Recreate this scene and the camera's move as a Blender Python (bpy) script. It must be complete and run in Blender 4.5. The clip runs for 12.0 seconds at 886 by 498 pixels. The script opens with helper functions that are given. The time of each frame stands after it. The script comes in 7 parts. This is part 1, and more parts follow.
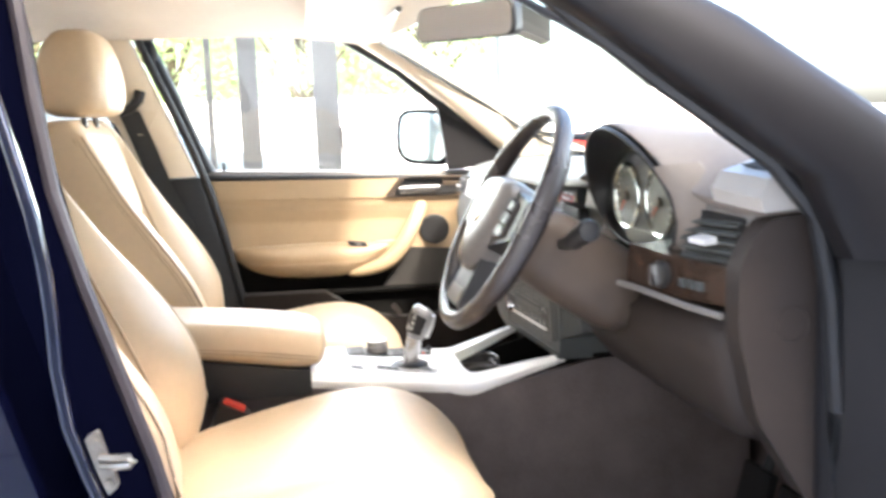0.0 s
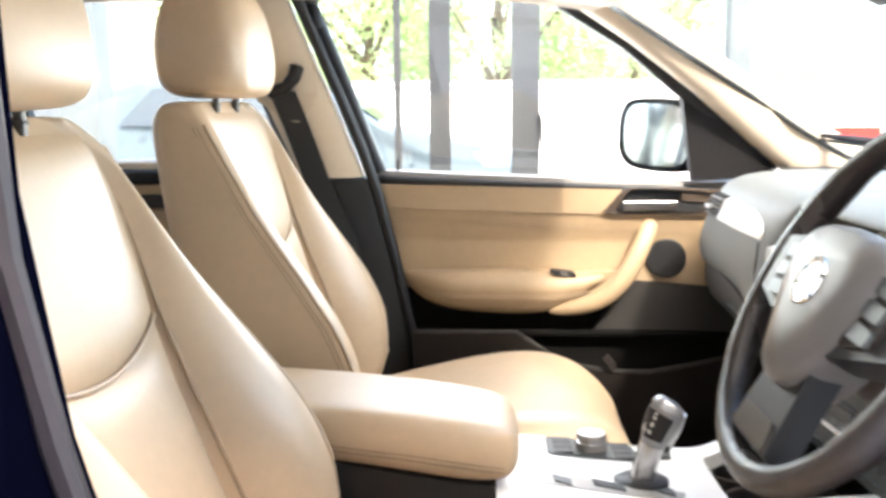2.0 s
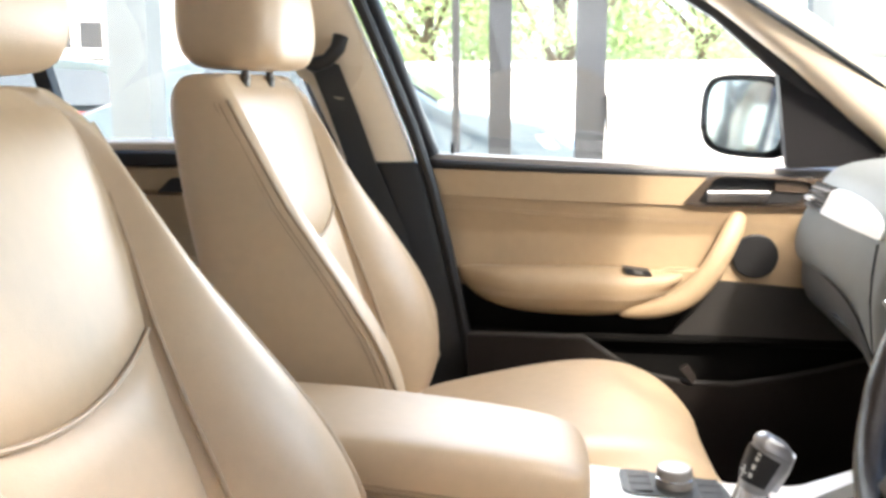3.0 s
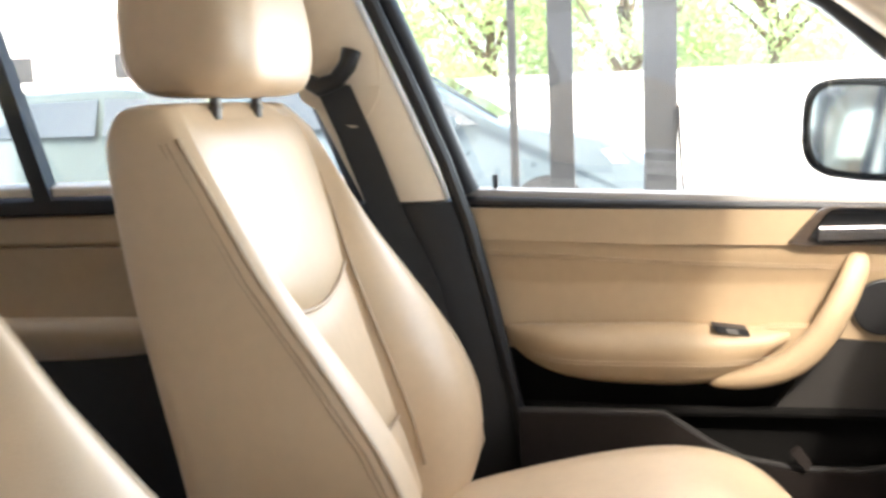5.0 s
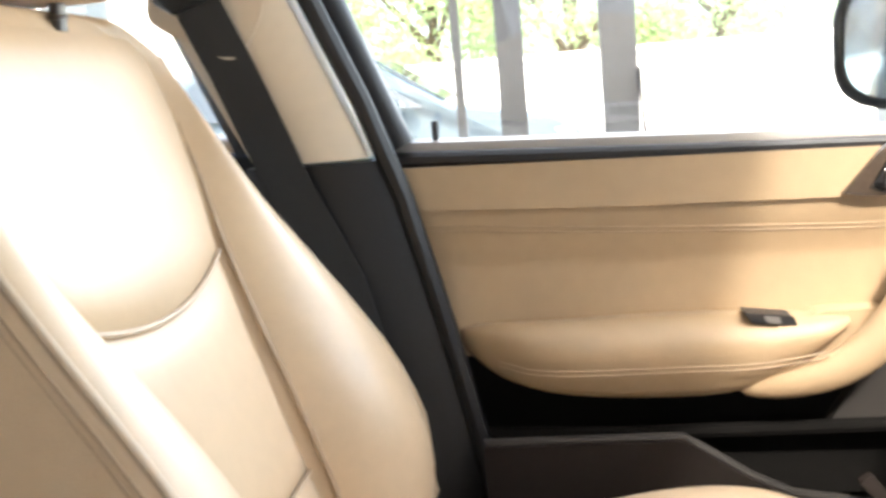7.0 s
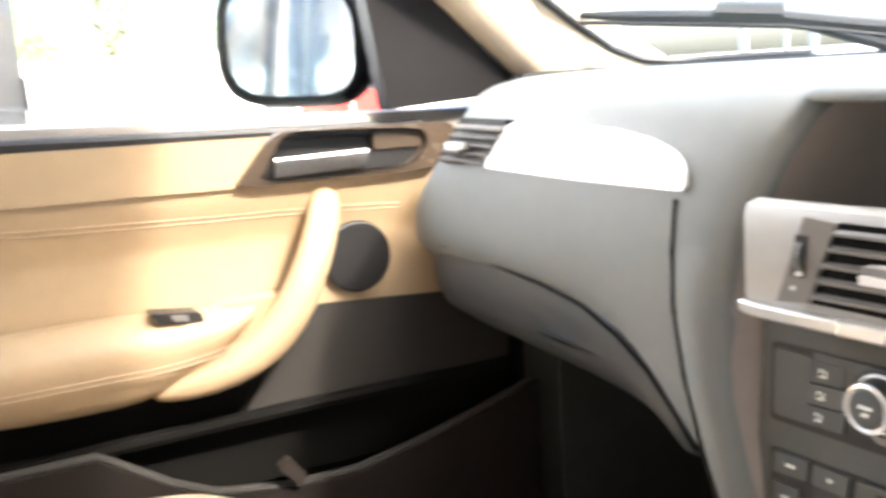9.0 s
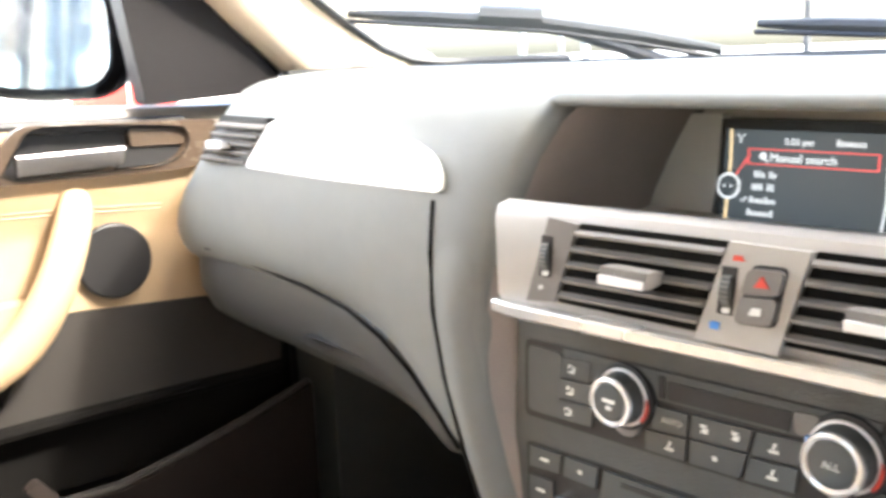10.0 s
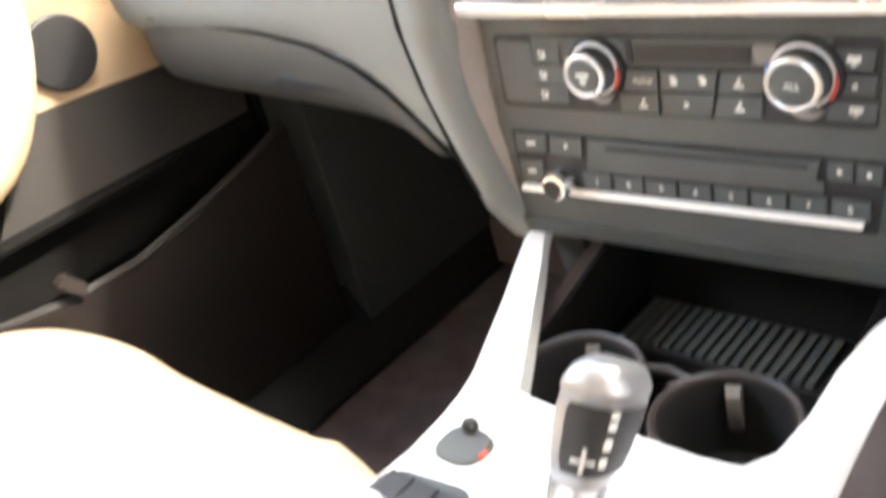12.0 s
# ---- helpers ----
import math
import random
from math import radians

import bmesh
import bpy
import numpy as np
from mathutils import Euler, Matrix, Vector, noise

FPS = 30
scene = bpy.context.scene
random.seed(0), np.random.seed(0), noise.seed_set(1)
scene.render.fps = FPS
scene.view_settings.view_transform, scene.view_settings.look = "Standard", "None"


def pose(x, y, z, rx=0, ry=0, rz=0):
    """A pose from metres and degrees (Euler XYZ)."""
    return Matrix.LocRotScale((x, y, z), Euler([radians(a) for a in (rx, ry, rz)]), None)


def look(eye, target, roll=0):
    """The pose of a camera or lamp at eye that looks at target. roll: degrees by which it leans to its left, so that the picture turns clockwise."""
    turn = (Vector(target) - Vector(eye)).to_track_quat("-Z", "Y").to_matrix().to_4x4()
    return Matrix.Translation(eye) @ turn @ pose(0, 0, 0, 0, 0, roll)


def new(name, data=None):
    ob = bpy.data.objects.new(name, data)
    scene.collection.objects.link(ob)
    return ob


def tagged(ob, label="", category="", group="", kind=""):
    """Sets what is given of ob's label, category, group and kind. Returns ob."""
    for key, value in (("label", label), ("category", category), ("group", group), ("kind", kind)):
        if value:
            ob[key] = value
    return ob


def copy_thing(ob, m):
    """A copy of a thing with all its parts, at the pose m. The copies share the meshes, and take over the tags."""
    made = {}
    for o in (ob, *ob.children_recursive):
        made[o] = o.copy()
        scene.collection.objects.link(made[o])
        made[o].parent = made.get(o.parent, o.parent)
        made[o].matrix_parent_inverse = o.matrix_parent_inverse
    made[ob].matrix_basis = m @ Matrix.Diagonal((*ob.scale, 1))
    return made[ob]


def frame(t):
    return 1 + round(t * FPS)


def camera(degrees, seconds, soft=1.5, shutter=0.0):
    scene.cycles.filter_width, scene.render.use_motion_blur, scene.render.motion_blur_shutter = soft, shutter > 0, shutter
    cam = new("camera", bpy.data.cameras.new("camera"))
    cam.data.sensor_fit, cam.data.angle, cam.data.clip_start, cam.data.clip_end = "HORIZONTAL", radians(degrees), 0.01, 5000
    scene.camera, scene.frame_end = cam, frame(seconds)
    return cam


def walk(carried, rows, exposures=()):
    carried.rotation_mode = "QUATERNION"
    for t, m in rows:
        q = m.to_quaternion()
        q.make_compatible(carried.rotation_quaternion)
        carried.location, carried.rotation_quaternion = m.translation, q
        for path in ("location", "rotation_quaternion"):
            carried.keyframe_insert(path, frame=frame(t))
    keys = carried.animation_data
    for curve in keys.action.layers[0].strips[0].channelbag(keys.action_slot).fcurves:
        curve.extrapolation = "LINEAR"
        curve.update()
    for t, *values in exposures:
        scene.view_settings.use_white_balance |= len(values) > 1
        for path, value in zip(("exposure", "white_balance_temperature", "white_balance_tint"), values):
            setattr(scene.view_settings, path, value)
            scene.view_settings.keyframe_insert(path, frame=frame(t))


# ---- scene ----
cam = camera(50.0, 12.0, soft=3.3, shutter=0.5)
PATH = [
    (0, (-0.256, -1.777, 1.185), (0.069, 0.178, 0.912), -2.2),
    (0.5, (-0.294, -1.611, 1.182), (-0.009, 0.352, 0.924), -0.6),
    (1, (-0.28, -1.456, 1.169), (-0.099, 0.519, 0.907), 0.2),
    (1.5, (-0.256, -1.325, 1.187), (-0.2, 0.654, 0.902), -0.4),
    (2, (-0.253, -1.184, 1.2), (-0.314, 0.793, 0.902), -0.5),
    (2.5, (-0.253, -1.066, 1.197), (-0.397, 0.905, 0.888), -0.5),
    (3.2, (-0.263, -0.961, 1.189), (-0.457, 1.001, 0.848), -0.2),
    (4.8, (-0.244, -0.705, 1.198), (-0.576, 1.238, 0.859), -2.1),
    (5, (-0.25, -0.664, 1.197), (-0.577, 1.286, 0.898), -2.4),
    (5.5, (-0.248, -0.531, 1.178), (-0.566, 1.417, 0.855), -3.6),
    (6, (-0.271, -0.412, 1.159), (-0.561, 1.533, 0.793), -4.8),
    (6.5, (-0.297, -0.333, 1.128), (-0.558, 1.623, 0.802), -5.2),
    (6.7, (-0.287, -0.313, 1.124), (-0.562, 1.642, 0.804), -5.0),
    (8.3, (-0.278, -0.234, 1.091), (0.22, 1.673, 0.755), -4.3),
    (8.5, (-0.276, -0.245, 1.085), (0.346, 1.626, 0.751), -4.3),
    (9, (-0.264, -0.241, 1.088), (0.661, 1.493, 0.719), -3.9),
    (9.5, (-0.254, -0.242, 1.09), (0.883, 1.357, 0.7), -3.2),
    (10, (-0.236, -0.241, 1.087), (1.045, 1.243, 0.69), -2.3),
    (10.5, (-0.23, -0.24, 1.091), (1.132, 1.162, 0.667), -2.3),
    (11, (-0.234, -0.24, 1.102), (1.159, 1.107, 0.605), -4.0),
    (11.5, (-0.248, -0.242, 1.121), (1.053, 1.077, 0.367), -10.7),
    (12, (-0.279, -0.25, 1.103), (0.879, 1.063, 0.136), -15.4),
]
EXPOSURE, SKY, SUN = 3.40, 0.15, 0.60
walk(cam, [(t, look(eye, target, roll)) for t, eye, target, roll in PATH], exposures=[(t, EXPOSURE + e) for t, e in ((0, 0.60), (1.5, 0.25), (3.0, -0.05), (5.0, -0.05), (6.7, 0.08), (8.4, 0.25), (9.0, 0.72), (9.6, 1.0), (11.0, 1.1), (12, 1.32))])

# ---- world and sun ----
SUN_DIR = Vector((0.28, -0.64, 0.715)).normalized()
world = bpy.data.worlds.new("sky")
scene.world = world
world.use_nodes = True
wn = world.node_tree.nodes
sky = wn.new("ShaderNodeTexSky")
sky.sky_type = "NISHITA"
sky.sun_disc = False
sky.sun_elevation = math.asin(SUN_DIR.z)
sky.sun_rotation = math.atan2(SUN_DIR.x, SUN_DIR.y)
sky.air_density, sky.dust_density = 1.0, 4.5
wn["Background"].inputs["Strength"].default_value = SKY
world.node_tree.links.new(sky.outputs[0], wn["Background"].inputs["Color"])
sun = new("sun", bpy.data.lights.new("sun", "SUN"))
sun.data.energy, sun.data.angle, sun.data.color = SUN, radians(4.5), (1.0, 0.95, 0.88)
sun.matrix_world = look((0, 0, 0), tuple(-SUN_DIR))
# the bright low sky in the windscreen's opening
opening = new("windscreen_sky", bpy.data.lights.new("windscreen_sky", "AREA"))
opening.data.shape, opening.data.size, opening.data.size_y = "RECTANGLE", 1.15, 0.24
opening.data.energy, opening.data.spread, opening.data.color = 0.24, radians(80), (0.90, 0.96, 1.0)
opening.matrix_world = look((0.62, 0, 1.275), (-0.5, 0, 1.19))
# added area lamp in the driver's door opening, a fill for the dark dash
doorway = new("doorway_fill", bpy.data.lights.new("doorway_fill", "AREA"))
doorway.data.shape, doorway.data.size, doorway.data.size_y = "RECTANGLE", 0.55, 0.62
doorway.data.energy, doorway.data.spread, doorway.data.color = 0.10, radians(110), (1.0, 0.96, 0.92)
doorway.matrix_world = look((0.02, -0.80, 1.02), (0.42, 0.10, 0.86))
# the bright yard and sky in the passenger's side window
side_light = new("side_window_sky", bpy.data.lights.new("side_window_sky", "AREA"))
side_light.data.shape, side_light.data.size, side_light.data.size_y = "RECTANGLE", 0.52, 0.26
side_light.data.energy, side_light.data.spread, side_light.data.color = 0.42, radians(150), (0.97, 0.98, 1.0)
side_light.matrix_world = look((-0.16, 0.80, 1.24), (-0.10, 0.0, 1.02))


# ---- materials ----
def material(name, color, rough=0.5, metal=0.0, vary=0.12, scale=6.0, grain=0.0, grain_scale=400.0, coat=0.0, spec=0.5, island=0.0):
    """A surface with tone variation at two scales and a fine grain in the relief."""
    m = bpy.data.materials.new(name)
    m.use_nodes = True
    nt = m.node_tree
    n, link = nt.nodes, nt.links.new
    b = n["Principled BSDF"]
    b.inputs["Roughness"].default_value, b.inputs["Metallic"].default_value = rough, metal
    b.inputs["Coat Weight"].default_value = coat
    b.inputs["Coat Roughness"].default_value = 0.04
    b.inputs["Specular IOR Level"].default_value = spec
    pos = n.new("ShaderNodeNewGeometry")
    wide, fine = n.new("ShaderNodeTexNoise"), n.new("ShaderNodeTexNoise")
    wide.inputs["Scale"].default_value, wide.inputs["Detail"].default_value = scale, 4
    fine.inputs["Scale"].default_value, fine.inputs["Detail"].default_value = scale * 14, 2
    add = n.new("ShaderNodeMath")
    add.operation = "MULTIPLY_ADD"
    add.inputs[1].default_value = 0.35
    ramp = n.new("ShaderNodeMapRange")
    ramp.inputs["From Min"].default_value, ramp.inputs["From Max"].default_value = 0.45, 0.9
    ramp.inputs["To Min"].default_value, ramp.inputs["To Max"].default_value = 1 - vary, 1 + vary * 0.6
    mix = n.new("ShaderNodeMix")
    mix.data_type, mix.blend_type = "RGBA", "MULTIPLY"
    mix.inputs["Factor"].default_value = 1.0
    mix.inputs["A"].default_value = (*color, 1)
    for tex in (wide, fine):
        link(pos.outputs["Position"], tex.inputs["Vector"])
    link(fine.outputs["Fac"], add.inputs[0])
    link(wide.outputs["Fac"], add.inputs[2])
    link(add.outputs[0], ramp.inputs["Value"])
    tone = ramp.outputs[0]
    if island:
        info = n.new("ShaderNodeObjectInfo")
        vari = n.new("ShaderNodeMapRange")
        vari.inputs["To Min"].default_value, vari.inputs["To Max"].default_value = 1 - island, 1 + island
        mul = n.new("ShaderNodeMath")
        mul.operation = "MULTIPLY"
        link(info.outputs["Random"], vari.inputs["Value"])
        link(vari.outputs[0], mul.inputs[0])
        link(tone, mul.inputs[1])
        tone = mul.outputs[0]
    link(tone, mix.inputs["B"])
    link(mix.outputs["Result"], b.inputs["Base Color"])
    rr = n.new("ShaderNodeMapRange")
    rr.inputs["To Min"].default_value, rr.inputs["To Max"].default_value = max(rough - 0.08, 0.02), min(rough + 0.1, 1)
    link(wide.outputs["Fac"], rr.inputs["Value"])
    link(rr.outputs[0], b.inputs["Roughness"])
    if grain:
        cell = n.new("ShaderNodeTexVoronoi")
        cell.inputs["Scale"].default_value = grain_scale
        bump = n.new("ShaderNodeBump")
        bump.inputs["Strength"].default_value, bump.inputs["Distance"].default_value = grain, 0.0012
        link(pos.outputs["Position"], cell.inputs["Vector"])
        link(cell.outputs["Distance"], bump.inputs["Height"])
        link(bump.outputs[0], b.inputs["Normal"])
    return m


def glass(name, tint=(0.97, 0.985, 0.98), gloss=0.06):
    """A thin clear pane with a faint reflection."""
    m = bpy.data.materials.new(name)
    m.use_nodes = True
    n, link = m.node_tree.nodes, m.node_tree.links.new
    n.remove(n["Principled BSDF"])
    clear, shine, mixed = n.new("ShaderNodeBsdfTransparent"), n.new("ShaderNodeBsdfGlossy"), n.new("ShaderNodeMixShader")
    clear.inputs["Color"].default_value = (*tint, 1)
    shine.inputs["Roughness"].default_value = 0.01
    mixed.inputs["Fac"].default_value = gloss
    link(clear.outputs[0], mixed.inputs[1])
    link(shine.outputs[0], mixed.inputs[2])
    link(mixed.outputs[0], n["Material Output"].inputs["Surface"])
    return m


def glow(name, color, strength):
    m = material(name, color, 0.3, vary=0.02)
    b = m.node_tree.nodes["Principled BSDF"]
    b.inputs["Emission Color"].default_value = (*color, 1)
    b.inputs["Emission Strength"].default_value = strength
    return m


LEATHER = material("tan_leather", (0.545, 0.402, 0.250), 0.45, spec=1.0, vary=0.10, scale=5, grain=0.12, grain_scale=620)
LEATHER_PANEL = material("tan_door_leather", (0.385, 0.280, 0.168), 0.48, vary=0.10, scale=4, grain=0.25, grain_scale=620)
STITCH = material("dark_tan_seam", (0.38, 0.28, 0.18), 0.7, vary=0.2)
POST_GREY = material("dark_satin_post", (0.10, 0.092, 0.085), 0.3, 0.6, vary=0.05)
PIPING = material("pale_leather_seam", (0.50, 0.385, 0.26), 0.5, vary=0.15)
TRIM_BEIGE = material("beige_soft_plastic", (0.64, 0.54, 0.41), 0.6, vary=0.06, grain=0.2, grain_scale=900)
LINER = material("beige_headliner_cloth", (0.62, 0.55, 0.46), 0.9, vary=0.08, grain=0.3, grain_scale=1200)
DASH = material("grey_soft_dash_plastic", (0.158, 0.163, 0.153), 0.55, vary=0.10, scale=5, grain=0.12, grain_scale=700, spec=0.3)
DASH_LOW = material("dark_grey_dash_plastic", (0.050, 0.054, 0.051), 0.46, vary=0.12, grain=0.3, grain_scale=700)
BROWN = material("brown_grey_dash_and_shaded_trim", (0.225, 0.192, 0.168), 0.5, vary=0.12, grain=0.3, grain_scale=700)
BLACK = material("black_plastic", (0.016, 0.0155, 0.0155), 0.42, spec=0.35, vary=0.15, grain=0.15, grain_scale=800)
BLACK_TRIM = material("black_rubber_trim", (0.006, 0.006, 0.007), 0.5, vary=0.2)
DOOR_GREY = material("dark_grey_door_plastic", (0.026, 0.023, 0.020), 0.55, spec=0.3, vary=0.1, grain=0.3, grain_scale=700)
GREY_SATIN = material("grey_satin_plastic", (0.14, 0.13, 0.12), 0.38, vary=0.08)
CARPET = material("dark_brown_carpet", (0.14, 0.108, 0.100), 0.95, vary=0.3, scale=30, grain=0.9, grain_scale=500)
SILVER = material("satin_silver_trim", (0.70, 0.695, 0.69), 0.30, 0.3, vary=0.05, scale=12)
CHROME = material("chrome", (0.82, 0.82, 0.82), 0.10, 1.0, vary=0.03)
WHITE_TRIM = material("pale_satin_aluminium", (0.86, 0.85, 0.83), 0.34, 0.25, vary=0.04, scale=10)
WHEEL_LEATHER = material("black_wheel_leather", (0.026, 0.021, 0.020), 0.25, vary=0.18, scale=12, grain=0.3, grain_scale=900)
HOUSING = material("pale_grey_vent_plastic", (0.31, 0.295, 0.275), 0.34, spec=0.7, vary=0.08, grain=0.15, grain_scale=900)
POCKET_BROWN = material("dark_brown_pocket_plastic", (0.018, 0.0142, 0.0125), 0.8, spec=0.06, vary=0.14, grain=0.3, grain_scale=700)
JAMB = material("black_blue_jamb_paint", (0.0012, 0.0014, 0.005), 0.14, 0.0, vary=0.15, spec=0.0)
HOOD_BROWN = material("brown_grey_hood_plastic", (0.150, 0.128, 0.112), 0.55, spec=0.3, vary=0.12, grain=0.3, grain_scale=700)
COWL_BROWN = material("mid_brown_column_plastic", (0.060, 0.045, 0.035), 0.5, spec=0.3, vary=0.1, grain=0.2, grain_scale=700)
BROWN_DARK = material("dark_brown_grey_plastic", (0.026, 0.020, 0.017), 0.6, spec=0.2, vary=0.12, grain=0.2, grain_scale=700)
# dash grey darkened for the lid's shade; also plain dark grey small parts
GLOVE = material("dark_grey_and_shaded_lid_plastic", (0.040, 0.041, 0.039), 0.45, vary=0.12, grain=0.14, grain_scale=700, spec=0.5)
SEAL = material("mauve_brown_door_rubber", (0.035, 0.028, 0.030), 0.45, vary=0.2, scale=8)
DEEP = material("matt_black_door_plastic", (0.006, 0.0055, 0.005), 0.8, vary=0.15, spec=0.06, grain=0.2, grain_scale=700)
TUNNEL = material("dark_brown_grey_tunnel_lining", (0.12, 0.098, 0.094), 0.9, vary=0.25, scale=14, grain=0.6, grain_scale=500)
STRIP = material("brushed_steel_strip", (0.78, 0.77, 0.75), 0.24, 0.7, vary=0.08, scale=14)
BRONZE = material("dull_bronze_steel", (0.36, 0.31, 0.25), 0.32, 0.85, vary=0.25, scale=60)
CUP_RIM = material("dark_brown_satin_rim", (0.035, 0.028, 0.024), 0.32, vary=0.1)
LEVER_SATIN = material("satin_lever_metal", (0.34, 0.335, 0.33), 0.34, 0.75, vary=0.06)
BADGE = material("pale_grey_enamel", (0.42, 0.43, 0.45), 0.25, vary=0.05)
SURROUND = material("dark_wood_look_plastic", (0.060, 0.043, 0.030), 0.24, vary=0.3, scale=18)
FASCIA = material("dark_glossy_wood_look", (0.032, 0.019, 0.013), 0.16, vary=0.35, scale=22)
PILLAR_BLACK = material("dark_satin_pillar", (0.009, 0.008, 0.0085), 0.5, vary=0.15, spec=0.2)
HUB_PLASTIC = material("grey_airbag_cover", (0.115, 0.107, 0.100), 0.30, vary=0.06, grain=0.25, grain_scale=900)
BUTTON = material("dark_button", (0.046, 0.052, 0.052), 0.4, vary=0.08, island=0.12)
MARK = material("white_legend", (0.6, 0.6, 0.57), 0.5, vary=0.05)
RED = material("red_mark", (0.55, 0.05, 0.03), 0.4, vary=0.08)
BLUE_MARK = material("blue_mark", (0.05, 0.22, 0.6), 0.4, vary=0.08)
PAINT = material("dark_blue_car_paint", (0.003, 0.0042, 0.018), 0.22, 0.35, vary=0.08, coat=1.0)
BELT = material("black_belt_webbing", (0.030, 0.028, 0.026), 0.75, vary=0.15, grain=0.7, grain_scale=1500)
MIRROR = material("mirror_glass", (0.92, 0.92, 0.92), 0.01, 1.0, vary=0.01)
SCREEN_GLASS = glass("tinted_windscreen_glass", (0.80, 0.84, 0.825), 0.05)
PANE = glass("window_glass", (0.95, 0.975, 0.965), 0.05)
SCREEN = glow("screen_black_blue", (0.018, 0.023, 0.026), 0.13)
PANEL_PALE = material("pale_grey_satin_panel", (0.46, 0.45, 0.41), 0.32, vary=0.06, grain=0.08, grain_scale=900)
RECESS = material("pale_brown_recess_plastic", (0.50, 0.46, 0.41), 0.45, vary=0.1, grain=0.14, grain_scale=700)
LEVER = material("polished_lever_metal", (0.58, 0.57, 0.56), 0.24, 0.9, vary=0.06)
SCREEN_WHITE = glow("screen_white", (0.55, 0.58, 0.60), 0.075)
SCREEN_RED = glow("screen_red", (0.70, 0.07, 0.06), 0.075)
SCREEN_GOLD = glow("screen_gold", (0.6, 0.46, 0.26), 0.10)
GROUND = material("pale_concrete", (0.66, 0.635, 0.60), 0.9, vary=0.2, scale=0.7, grain=0.3, grain_scale=90)
STEEL = material("grey_painted_steel", (0.028, 0.029, 0.031), 0.55, 0.1, vary=0.2, scale=3)
STEEL_PALE = material("pale_painted_steel", (0.13, 0.145, 0.15), 0.5, 0.1, vary=0.15, scale=3)
RENDERED = material("white_rendered_wall", (0.80, 0.78, 0.74), 0.9, vary=0.08, scale=1.5)
BARK = material("brown_bark", (0.12, 0.09, 0.06), 0.9, vary=0.4, scale=20)
LEAF = material("green_leaf", (0.12, 0.155, 0.07), 0.6, vary=0.35, scale=2.5)
_n, _l = LEAF.node_tree.nodes, LEAF.node_tree.links.new
_thin, _both = _n.new("ShaderNodeBsdfTranslucent"), _n.new("ShaderNodeAddShader")
_thin.inputs["Color"].default_value = (0.30, 0.36, 0.19, 1)
_l(_n["Principled BSDF"].outputs[0], _both.inputs[0])
_l(_thin.outputs[0], _both.inputs[1])
_l(_both.outputs[0], _n["Material Output"].inputs["Surface"])
SILL_GREY = material("pale_grey_sill_plastic", (0.25, 0.225, 0.20), 0.5, vary=0.08)
CLADDING = material("grey_wall_cladding", (0.20, 0.19, 0.18), 0.8, vary=0.2, scale=1.2)
DARK_GLASS = material("dark_car_glass", (0.03, 0.04, 0.045), 0.08, vary=0.1, coat=0.5)
TYRE = material("tyre_rubber", (0.02, 0.02, 0.02), 0.8, vary=0.2)
CAR_SILVER = material("silver_blue_car_paint", (0.13, 0.165, 0.185), 0.3, 0.4, vary=0.05, coat=1.0)
CAR_GREEN = material("grey_green_car_paint", (0.10, 0.125, 0.125), 0.3, 0.4, vary=0.05, coat=1.0)
CAR_RED = material("red_car_paint", (0.45, 0.03, 0.02), 0.3, 0.2, vary=0.05, coat=1.0)
CAR_BLUE = material("light_blue_car_paint", (0.16, 0.28, 0.50), 0.3, 0.2, vary=0.05, coat=1.0)

# ---- mesh helpers ----
WORLD = {}


def thing(name, base, label, category, group="", kind=""):
    """An Empty at the base of a thing; its parts are built in the place's own metres."""
    ob = new(name)
    ob.empty_display_size = 0.05
    ob.location = base
    WORLD[ob] = Vector(base)
    return tagged(ob, label, category, group, kind)


def part(name, bm, mat, parent=None, label="", smooth=True, sub=0, bevel=0.0, kind=""):
    """Links a bmesh as one mesh object, under a thing or a part when one is given."""
    if bevel:
        sharp = [e for e in bm.edges if len(e.link_faces) == 2 and e.calc_face_angle(0) > 0.6]
        bmesh.ops.bevel(bm, geom=sharp, offset=bevel, segments=2, profile=0.6, affect="EDGES", clamp_overlap=True)
    bmesh.ops.recalc_face_normals(bm, faces=bm.faces)
    for f in bm.faces:
        f.smooth = smooth
    me = bpy.data.meshes.new(name)
    bm.to_mesh(me)
    bm.free()
    if smooth and not sub:
        me.set_sharp_from_angle(angle=radians(38))
    me.materials.append(mat)
    ob = new(name, me)
    if sub:
        s = ob.modifiers.new("smooth", "SUBSURF")
        s.levels = s.render_levels = sub
    if parent is not None:
        ob.parent = parent
        ob.location = -WORLD[parent]
        WORLD[ob] = Vector((0, 0, 0))
    if label:
        ob["label"] = label
    if kind:
        ob["kind"] = kind
    return ob


def box(x0, x1, y0, y1, z0, z1, bm=None):
    bm = bm or bmesh.new()
    v = [bm.verts.new((x, y, z)) for x in (x0, x1) for y in (y0, y1) for z in (z0, z1)]
    for q in ((0, 1, 3, 2), (4, 6, 7, 5), (0, 4, 5, 1), (2, 3, 7, 6), (0, 2, 6, 4), (1, 5, 7, 3)):
        bm.faces.new([v[i] for i in q])
    return bm


